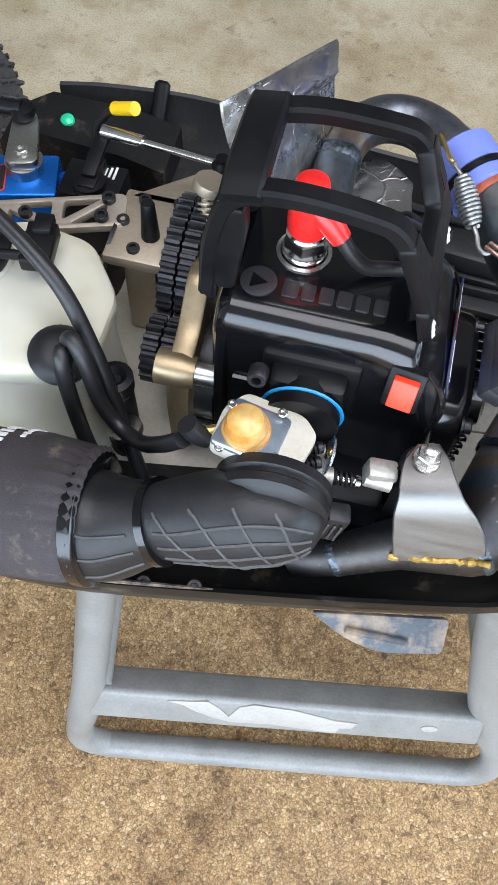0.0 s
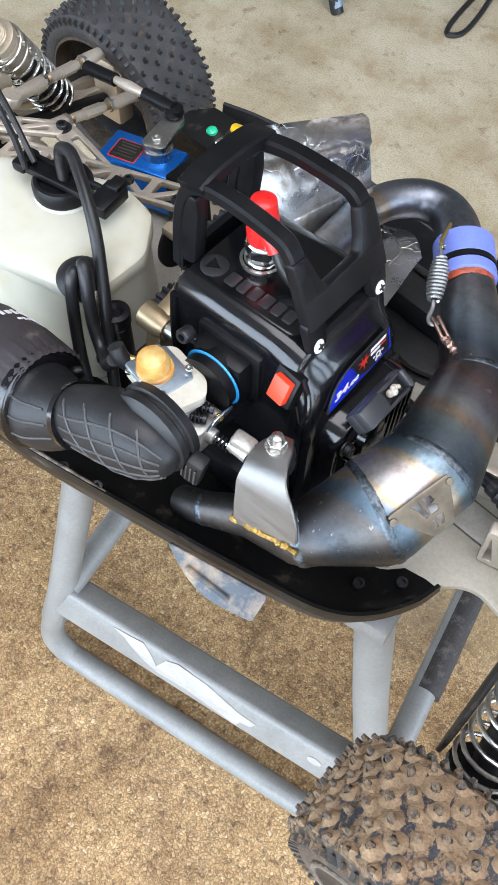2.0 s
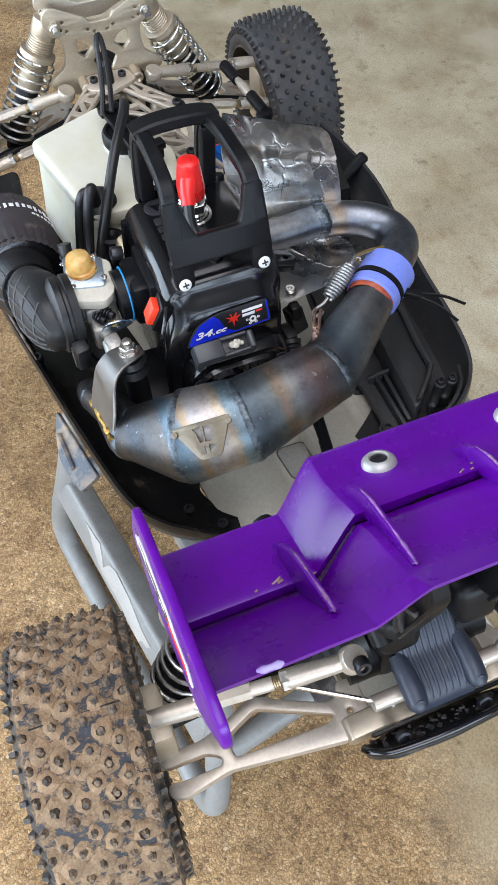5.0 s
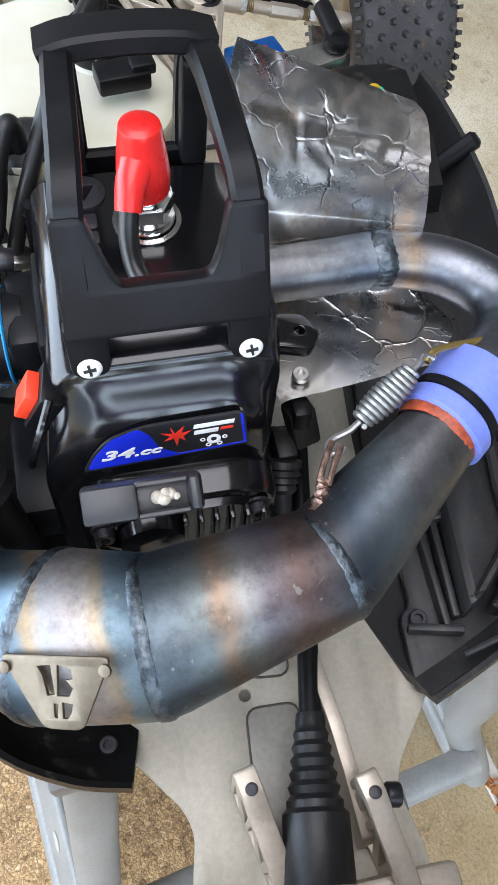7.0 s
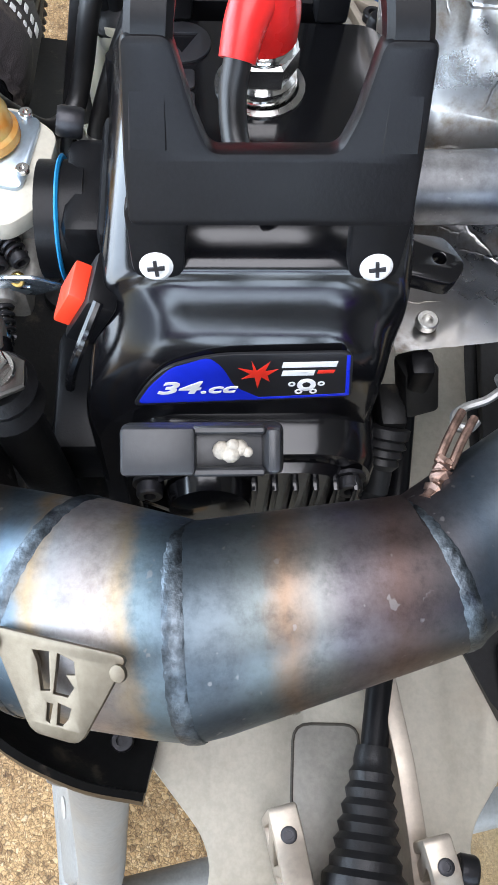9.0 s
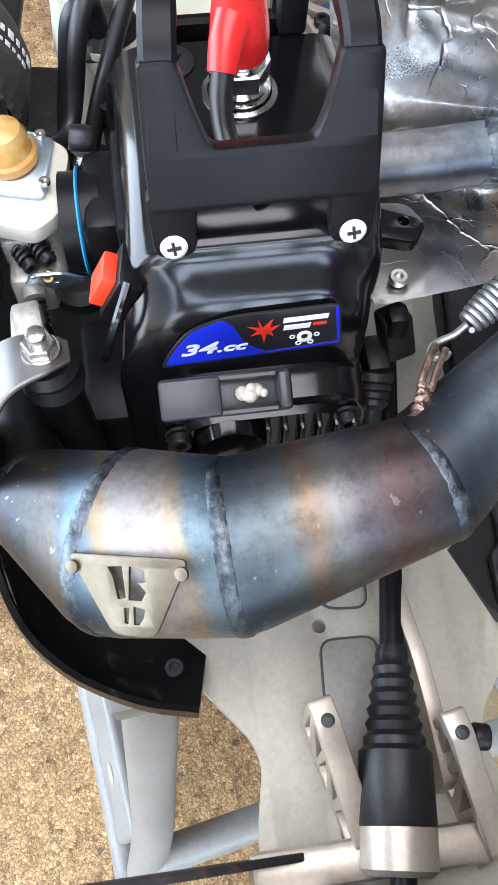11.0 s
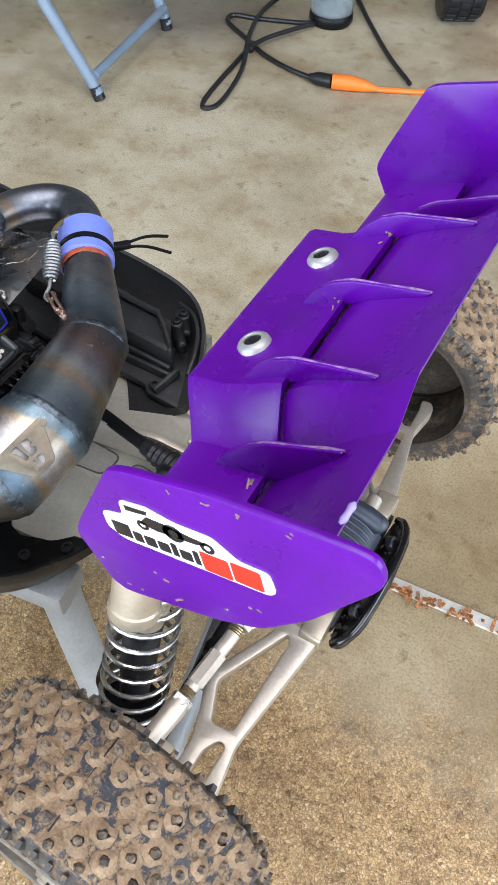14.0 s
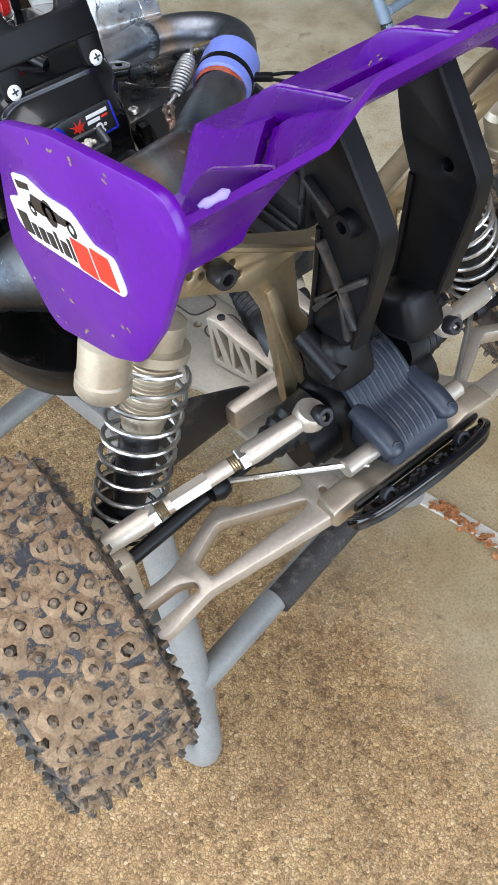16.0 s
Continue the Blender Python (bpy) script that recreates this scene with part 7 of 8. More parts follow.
def build_drive():
    dm = part("centre_gear_mount", join(box((0.020, 0.030, 0.070), (-0.134, 0.103, 0.456), 0.003), box((0.046, 0.052, 0.008), (-0.130, 0.108, 0.490), 0.002), plate(round_poly([(-0.150, 0.128), (-0.108, 0.128), (-0.100, 0.160), (-0.106, 0.164)], 0.003), [circle2(-0.106, 0.156, 0.002, 10)], 0.004, Matrix.Translation((0, 0, 0.492)), 0.0006)), M_CHAMP, buggy, "champagne aluminium centre gear mount")
    part("mount_pillar", lathe([(0.0055, 0), (0.0045, 0.016), (0.0038, 0.026), (0.003, 0.027)], (-0.130, 0.102, 0.493), (0, 0, 1), 16), M_BLACK_SATIN, dm)
    for x, y in ((-0.1366, 0.090), (-0.1480, 0.1085), (-0.116, 0.088), (-0.120, 0.128), (-0.140, 0.126)):
        part("mount_screw", bolt((x, y, 0.4938), (0, 0, 1), 0.0037, 0.003), M_STEEL_DARK, dm)
    for k, x in enumerate((-0.116, -0.106)):
        part("spur_gear", gear((x, 0.100, 0.478), (1, 0, 0), 0.040, 0.0085, 40), M_STEEL_DARK, buggy, "black steel spur gear")
        part("pinion_gear", gear((x, 0.044, 0.472), (1, 0, 0), 0.019, 0.0085, 19), M_STEEL_DARK, buggy, "black steel pinion gear")
    bell = part("clutch_housing", join(plate(round_poly([(0.008, 0.430), (0.085, 0.430), (0.088, 0.48), (0.080, 0.515), (0.060, 0.532), (0.050, 0.532), (0.030, 0.515), (0.010, 0.512), (0.004, 0.48)], 0.008), [circle2(0.044, 0.472, 0.018, 20)], 0.012, plane_of((-0.088, 0, 0), (0, 1, 0), (0, 0, 1)), 0.0015), lathe([(0.009, 0), (0.0095, 0.012), (0.008, 0.020)], (-0.100, 0.014, 0.505), (1, 0, 0), 20)), M_BRONZE, buggy, "bronze anodised clutch housing")
    for y, z in ((0.014, 0.505), (0.012, 0.452), (0.074, 0.512)):
        part("housing_standoff", lathe([(0.006, 0), (0.006, 0.012), (0.0045, 0.013)], (-0.082, y, z), (1, 0, 0), 16), M_SILVER, bell)
    part("clutch_drum", lathe([(0.031, 0), (0.031, 0.010), (0.028, 0.012)], (-0.082, 0.044, 0.472), (1, 0, 0), 32), M_STEEL_DARK, bell)
    part("brake_lever", join(lathe([(0.009, 0), (0.0095, 0.003), (0.009, 0.006)], (-0.100, 0.118, 0.522), (0.2, 0.2, 1), 20), tube([(-0.100, 0.114, 0.520), (-0.098, 0.098, 0.505), (-0.097, 0.084, 0.488)], 0.0032, 10), coil((-0.0995, 0.112, 0.519), (-0.098, 0.100, 0.506), 0.0045, 6, 0.0008, 6, 12)), M_CHAMP, buggy, "brake lever with spring and adjuster")
    part("brake_disc", lathe([(0.024, 0), (0.024, 0.002)], (-0.152, 0.100, 0.472), (1, 0, 0), 32), M_STEEL_DARK, buggy)


def build_radio():
    base = Matrix.Translation((-0.2400, 0.1500, 0.447)) @ pose(0, 0, 0, 0, 0, 15)
    sv = part("steering_servo", join(box((0.064, 0.035, 0.038), base, 0.002), box((0.078, 0.033, 0.004), base @ Matrix.Translation((0, 0, 0.004)), 0.001)), M_BLUE_SERVO, buggy, "blue anodised steering servo")
    lb = part("servo_label", plate(round_poly([(-0.012, -0.011), (0.012, -0.011), (0.012, 0.011), (-0.012, 0.011)], 0.002), [], 0.0006, base @ Matrix.Translation((-0.012, -0.003, 0.0192)), 0.0001), M_RED_INK, sv, "dark servo label edged in red")
    part("label_field", plate(round_poly([(-0.0112, -0.0102), (0.0112, -0.0102), (0.0112, 0.0102), (-0.0112, 0.0102)], 0.0016), [], 0.0008, base @ Matrix.Translation((-0.012, -0.003, 0.0193)), 0.0001), M_BLACK_INK, lb)
    for k in range(5):
        part("label_bar", box((0.016 - 0.003 * (k % 2), 0.0013, 0.0004), base @ Matrix.Translation((-0.012, -0.0095 + 0.0034 * k, 0.0198))), M_BADGE, lb)
    part("servo_horn", plate(round_poly([(-0.0105, -0.010), (0.0105, -0.010), (0.0075, 0.036), (-0.0075, 0.036)], 0.007), [], 0.006, Matrix.Translation((-0.2300, 0.1580, 0.477)) @ pose(0, 0, 0, 0, 0, 16)), M_SILVER, sv)
    part("servo_hub", lathe([(0.012, 0), (0.012, 0.008), (0.005, 0.009)], (-0.2300, 0.1580, 0.4655), (0, 0, 1), 24), M_SILVER, sv)
    part("horn_screw", bolt((-0.2300, 0.1580, 0.480), (0, 0, 1), 0.0042, 0.003), M_SILVER, sv)
    part("steering_link", join(lathe([(0.0070, -0.003), (0.0082, 0), (0.0074, 0.004), (0.0035, 0.005)], (-0.2390, 0.1870, 0.484), (0, 0, 1), 18), tube([(-0.2390, 0.1870, 0.486), (-0.270, 0.186, 0.485)], 0.0055, 12)), M_BLACK_SATIN, sv)
    part("link_end", tube([(-0.302, 0.185, 0.483), (-0.335, 0.184, 0.480)], 0.0055, 12), M_BLACK_SATIN, sv)
    part("link_rod", tube([(-0.268, 0.186, 0.485), (-0.286, 0.1855, 0.484), (-0.304, 0.185, 0.483)], [0.0030, 0.0048, 0.0030], 12), M_CHAMP_PALE, sv)
    th = part("throttle_servo", join(box((0.038, 0.030, 0.050), (-0.182, 0.150, 0.452), 0.002), box((0.012, 0.026, 0.008), (-0.182, 0.150, 0.480), 0.002)), M_BLACK_SATIN, buggy, "black throttle servo with printed label")
    part("servo_saver", join(lathe([(0.010, 0), (0.010, 0.004), (0.005, 0.005)], (-0.182, 0.144, 0.478), (0, 0, 1), 20), span((-0.182, 0.144, 0.485), (-0.182, 0.176, 0.489), 0.009, 0.004, 0.001)), M_BLACK_SATIN, th)
    for k in range(3):
        part("label_bar", box((0.0015, 0.010 - 0.002 * k, 0.0004), (-0.170 - 0.003 * k, 0.158, 0.4773)), M_WHITE_INK, th)
    part("throttle_rod", join(tube([(-0.182, 0.176, 0.492), (-0.155, 0.172, 0.493)], 0.0042, 12), tube([(-0.155, 0.172, 0.493), (-0.108, 0.165, 0.495)], 0.0022, 10)), M_CHROME, th)
    part("rod_ball", join(lathe([(0.0065, 0), (0.0065, 0.008), (0.004, 0.011), (0.004, 0.013)], (-0.104, 0.164, 0.488), (0, 0, 1), 16)), M_BLACK_SATIN, th)
    rb = part("receiver_box", loft([[V((-0.268, 0.196, 0.425)), V((-0.268, 0.236, 0.425)), V((-0.268, 0.234, 0.444)), V((-0.268, 0.198, 0.444))],
                                    [V((-0.240, 0.192, 0.425)), V((-0.240, 0.240, 0.425)), V((-0.240, 0.236, 0.460)), V((-0.240, 0.196, 0.460))],
                                    [V((-0.180, 0.188, 0.425)), V((-0.180, 0.240, 0.425)), V((-0.180, 0.236, 0.458)), V((-0.180, 0.192, 0.458))],
                                    [V((-0.150, 0.186, 0.425)), V((-0.150, 0.238, 0.425)), V((-0.150, 0.234, 0.452)), V((-0.150, 0.190, 0.452))]]), M_BLACK_DUSTY, buggy, "black receiver box with a green lamp")
    part("status_lamp", lathe([(0.0048, 0), (0.0045, 0.002), (0.002, 0.0035), (0, 0.0038)], (-0.222, 0.212, 0.4595), (0, -0.2, 1), 18), M_GREEN, rb, "green status lamp")
    part("aerial_wire", tube(smooth_path([(-0.196, 0.196, 0.458), (-0.194, 0.196, 0.474), (-0.186, 0.194, 0.488), (-0.178, 0.190, 0.497)], 5), 0.0028, 10), M_HOSE, rb)
    part("aerial_cap", tube([(-0.178, 0.190, 0.498), (-0.162, 0.182, 0.508)], [0.0042, 0.0046, 0.0042], 14), M_YELLOW, rb, "yellow plastic aerial cap")
    part("body_post", lathe([(0.0055, 0), (0.0055, 0.024), (0.0035, 0.026)], (-0.168, 0.238, 0.450), (0, 0.6, 0.6), 16), M_BLACK_SATIN, buggy)


def build_foil():
    """The foil-taped heat shield: a low sheet under the header and a wall in front of it."""
    bm = bmesh.new()
    rnd = random.Random(5)
    # rows of x and z at the outer edge, the width in y, and how far the inner edge lies ahead
    prof = [(0.006, 0.513, 0.094, 0.160, -0.008), (-0.004, 0.511, 0.094, 0.172, -0.004), (-0.016, 0.509, 0.094, 0.178, 0.0), (-0.030, 0.509, 0.094, 0.172, 0.004), (-0.038, 0.514, 0.094, 0.167, 0.008), (-0.041, 0.526, 0.092, 0.166, 0.014), (-0.043, 0.541, 0.090, 0.165, 0.020), (-0.0435, 0.543, 0.090, 0.165, 0.021), (-0.045, 0.560, 0.088, 0.163, 0.028), (-0.047, 0.580, 0.088, 0.158, 0.036), (-0.048, 0.594, 0.090, 0.153, 0.040), (-0.049, 0.601, 0.092, 0.147, 0.041)]
    n, fine = 54, 7
    edges = smooth_path([(x, z, ahead) for x, z, _, _, ahead in prof], fine)
    widths = smooth_path([(y0, y1, 0) for _, _, y0, y1, _ in prof], fine)
    folds = []
    for k in range(26):
        c, ang = V((rnd.uniform(0, 0.15), rnd.uniform(0.09, 0.17))), rnd.choice((0.5, -0.4, 1.0, -0.9)) + rnd.gauss(0, 0.35)
        folds.append((c, V((math.sin(ang), math.cos(ang))), rnd.uniform(0.006, 0.024), rnd.uniform(-0.0004, 0.0011)))
    grid, run, last = [], 0.0, None
    for e, wd in zip(edges, widths):
        run += 0.0 if last is None else V((e.x - last.x, e.y - last.y)).length
        last = e
        row = []
        for k in range(n + 1):
            y = wd.x + (wd.y - wd.x) * k / n
            at = V((run, y))
            big, small = V((e.x * 32, y * 32, e.y * 32)), V((e.x * 80, y * 80, e.y * 80))
            q = 0.0020 * (0.5 - abs(noise.noise(big))) + 0.0005 * (0.5 - abs(noise.noise(small)))
            for c, way, reach, lift in folds:
                off = at - c
                along = abs(off.dot(way))
                if along < reach:
                    q += lift * max(0.0, 1 - abs(off.x * way.y - off.y * way.x) / 0.0022) * min(1.0, (reach - along) / 0.006)
            # the upper strip of tape overlaps the lower one along an uneven edge
            if run > 0.113 - 0.10 * (y - 0.09) + 0.004 * noise.noise(V((y * 60, 3, 0))):
                q += 0.0020
            row.append(V((e.x - e.z * (1 - k / n) + q, y, e.y + q * 0.8)))
        grid.append(row)
    top = [[bm.verts.new(p) for p in row] for row in grid]
    bot = [[bm.verts.new(p - V((0.0012, 0, 0.0008))) for p in row] for row in grid]
    for g, flip in ((top, False), (bot, True)):
        for a, b in zip(g, g[1:]):
            for k in range(n):
                f = (a[k], a[k + 1], b[k + 1], b[k])
                bm.faces.new(tuple(reversed(f)) if flip else f)
    edge_t = top[0] + [r[-1] for r in top[1:]] + list(reversed(top[-1][:-1])) + [r[0] for r in reversed(top[1:-1])]
    edge_b = bot[0] + [r[-1] for r in bot[1:]] + list(reversed(bot[-1][:-1])) + [r[0] for r in reversed(bot[1:-1])]
    for k in range(len(edge_t)):
        j = (k + 1) % len(edge_t)
        bm.faces.new((edge_t[k], edge_b[k], edge_b[j], edge_t[j]))
    fs = part("heat_shield", bm, M_FOIL, buggy, "creased aluminium foil heat shield behind the header pipe", angle=50)
    part("shield_screw", bolt((0.004, 0.105, 0.513), (0, 0, 1), 0.0036, 0.003), M_SILVER, fs)
    part("side_bracket", join(box((0.009, 0.008, 0.022), (0.017, 0.103, 0.501), 0.002)), M_BLACK_SATIN, buggy)


def build_front():
    mid = 0.0735

    def full(half):
        return [(mid - a, z) for a, z in half] + [(mid + a, z) for a, z in reversed(half)]
    half = [(0.014, 0.444), (0.030, 0.446), (0.031, 0.468), (0.050, 0.475), (0.056, 0.480), (0.055, 0.487), (0.040, 0.497), (0.037, 0.510), (0.038, 0.524), (0.049, 0.530), (0.053, 0.540), (0.052, 0.549), (0.046, 0.5555), (0.040, 0.5540), (0.013, 0.5400), (0.010, 0.5350)]
    cuts = [round_poly(full([(0.012, 0.4985), (0.002, 0.5065)])[:2] + [(mid + 0.002, 0.5065), (mid + 0.012, 0.4985), (mid + 0.006, 0.487), (mid - 0.006, 0.487)], 0.002, 3), round_poly([(mid - 0.012, 0.454), (mid + 0.012, 0.454), (mid + 0.010, 0.475), (mid - 0.010, 0.475)], 0.003, 3)]
    for side in (-1, 1):
        cuts.append(round_poly([(mid + side * a, z) for a, z in ((0.0247, 0.5225), (0.0164, 0.5200), (0.0101, 0.5119), (0.0190, 0.5025), (0.0256, 0.5090))], 0.0022, 3))
        cuts += [circle2(mid + side * a, z, 0.0016, 8) for a, z in ((0.0350, 0.5400), (0.0375, 0.5330), (0.0320, 0.5310), (0.0120, 0.5290), (0.0060, 0.5260))]
    t = part("shock_tower", plate(round_poly(full(half), 0.0035), cuts, 0.006, plane_of((-0.366, 0, 0), (0, 1, 0), (0, 0, 1)), 0.0009), M_CHAMP, buggy, "champagne front shock tower with cut-outs")
    part("tower_cross_plate", plate(round_poly(full([(0.010, 0.524), (0.038, 0.537), (0.047, 0.534), (0.053, 0.541), (0.052, 0.550), (0.045, 0.5555), (0.038, 0.553), (0.012, 0.539)]), 0.0035), [], 0.006, plane_of((-0.396, 0, 0), (0, 1, 0), (0, 0, 1)), 0.0009), M_CHAMP_PALE, buggy, "champagne tower cross plate")
    for side in (-1, 1):
        y = mid + side * 0.0428
        part("tower_bolt", join(lathe([(0.003, 0), (0.003, 0.012)], (-0.362, y, 0.5375), (1, 0, 0), 12), hexnut((-0.363, y, 0.5375), (1, 0, 0), 0.0050, 0.005)), M_SILVER, t)
        part("tower_spacer", lathe([(0.007, 0), (0.007, 0.030)], (-0.396, y, 0.5375), (1, 0, 0), 16), M_CHAMP, t)
        part("tower_foot", join(lathe([(0.0055, 0), (0.0055, 0.016), (0.0040, 0.017), (0.0020, 0.015), (0, 0.015)], (-0.363, mid + side * 0.0255, 0.481), (1, 0, 0), 16), span((-0.352, mid + side * 0.0255, 0.480), (-0.352, mid + side * 0.0265, 0.447), 0.008, 0.006, 0.0015, up=(1, 0, 0))), M_CHAMP, t)
    for s in (1, -1):
        def w(x, y, z):
            return V((x, YC + s * (y - YC), z))
        shock(w(-0.381, 0.0305 if s == 1 else 0.0437, 0.540), w(-0.381, -0.030 if s == 1 else -0.024, 0.425), 0.0175, buggy)
        part("lower_arm", arm_plate(s, -0.378, -1, 0.428, 0.2, 0.009), M_CHAMP_PALE, buggy, "champagne aluminium front suspension arm")
        turnbuckle(w(-0.350, 0.0275 if s == 1 else 0.0445, 0.480), w(-0.372, -0.082, 0.452), "upper_link", buggy)
        turnbuckle(w(-0.330, 0.048, 0.458), w(-0.332, -0.078, 0.428), "tie_rod", buggy)
        part("hub_carrier", join(box((0.032, 0.020, 0.064), Matrix.Translation(w(-0.372, -0.080, 0.415)), 0.004), span(w(-0.372, -0.080, 0.44), w(-0.335, -0.078, 0.428), 0.012, 0.012, 0.002)), M_CHAMP, buggy, "champagne front steering block")
        part("axle", tube([w(-0.372, 0.045, 0.440), w(-0.372, -0.09, 0.402)], 0.0052, 12), M_BLACK_SATIN, buggy)
        part("axle_boot", lathe([(0.015, 0), (0.0150, 0.012), (0.0135, 0.014), (0.0145, 0.017), (0.012, 0.020), (0.0125, 0.023), (0.009, 0.027), (0.0055, 0.034)], w(-0.372, 0.056, 0.442), w(-0.372, -0.09, 0.402) - w(-0.372, 0.045, 0.440), 20), M_RUBBER, buggy)
    part("front_gearbox", box((0.07, 0.060, 0.060), (-0.385, YC, 0.452), 0.010, 3), M_BLACK_SATIN, buggy, "black front gearbox housing")
    part("front_arm_mount", span((-0.340, 0.030, 0.428), (-0.340, 0.130, 0.428), 0.014, 0.018, 0.003), M_CHAMP_PALE, buggy)
    truss((-0.346, 0.056, 0.4815), (-0.292, 0.016, 0.4790), 0.018, 0.005, 3, "champagne front chassis brace", buggy)
    truss((-0.346, 0.080, 0.4810), (-0.302, 0.116, 0.4760), 0.016, 0.004, 2, "champagne side chassis brace", buggy)
    long_brace = truss((-0.345, 0.072, 0.4690), (-0.156, 0.1145, 0.4925), 0.025, 0.005, 6, "long champagne chassis brace with triangular cut-outs", buggy)
    part("brace_branch", plate(round_poly([(-0.308, 0.114), (-0.304, 0.129), (-0.292, 0.130), (-0.236, 0.117), (-0.218, 0.112), (-0.222, 0.106), (-0.250, 0.104)], 0.005), [circle2(-0.298, 0.1215, 0.0030, 12), round_poly([(-0.284, 0.1165), (-0.283, 0.1235), (-0.245, 0.1145), (-0.248, 0.109)], 0.002, 2)], 0.004, Matrix.Translation((0, 0, 0.4740)), 0.0006), M_CHAMP_PALE, long_brace)
    part("brace_screw", bolt((-0.298, 0.1215, 0.4765), (0, 0, 1), 0.0046, 0.004, washer=0.0075), M_STEEL_DARK, long_brace)
    part("brace_plate", plate(round_poly([(-0.362, 0.050), (-0.340, 0.046), (-0.328, 0.068), (-0.340, 0.096), (-0.362, 0.092)], 0.006), [circle2(-0.346, 0.069, 0.004, 12)], 0.005, Matrix.Translation((0, 0, 0.4830))), M_CHAMP_PALE, buggy)
    for x, y, z in ((-0.350, 0.056, 0.4855), (-0.350, 0.084, 0.4855), (-0.205, 0.103, 0.4890), (-0.160, 0.1205, 0.4950), (-0.160, 0.1065, 0.4950)):
        part("brace_screw", bolt((x, y, z), (0, 0, 1), 0.0040, 0.004), M_STEEL_DARK, buggy)
    part("steering_post", lathe([(0.0055, 0), (0.0048, 0.016), (0.0055, 0.018), (0.0036, 0.023)], (-0.344, 0.069, 0.4855), (0, 0, 1), 14), M_BLACK_SATIN, buggy)
    part("front_guard", join(plate(round_poly([(-0.30, -0.105), (-0.22, -0.095), (-0.20, -0.05), (-0.30, -0.04)], 0.01), [], 0.004, Matrix.Translation((0, 0, 0.452)) @ pose(0, 0, 0, 8, 0, 0))), M_BLACK_DUSTY, buggy)


build_tank()
build_drive()
build_radio()
build_foil()
build_front()

# ---- rear wing ----
def wing_panel(side, mid, ys, thick):
    """A panel across the car: x and z along its chord at the sides and on the raised middle."""
    bm = bmesh.new()
    grid = []
    for y in ys:
        u = min(1.0, max(0.0, (0.080 - abs(y - YC)) / 0.021))
        u = u * u * (3 - 2 * u) * 0.25 + u * 0.75
        grid.append([V((a[0] + (b[0] - a[0]) * u, y, a[1] + (b[1] - a[1]) * u)) for a, b in zip(side, mid)])
    m = len(side)
    top = [[bm.verts.new(p) for p in r] for r in grid]
    bot = [[bm.verts.new(p - V((0, 0, thick))) for p in r] for r in grid]
    for g, flip in ((top, False), (bot, True)):
        for a, b in zip(g, g[1:]):
            for k in range(m - 1):
                f = (a[k], a[k + 1], b[k + 1], b[k])
                bm.faces.new(tuple(reversed(f)) if flip else f)
    loop_t = top[0] + [r[-1] for r in top[1:]] + list(reversed(top[-1][:-1])) + [r[0] for r in reversed(top[1:-1])]
    loop_b = bot[0] + [r[-1] for r in bot[1:]] + list(reversed(bot[-1][:-1])) + [r[0] for r in reversed(bot[1:-1])]
    for k in range(len(loop_t)):
        j = (k + 1) % len(loop_t)
        bm.faces.new((loop_t[k], loop_b[k], loop_b[j], loop_t[j]))
    return bm


M_SCUFF_MUD = stuff("dried_mud", (0.30, 0.20, 0.20), 0.9, vary=0.4, big=300)


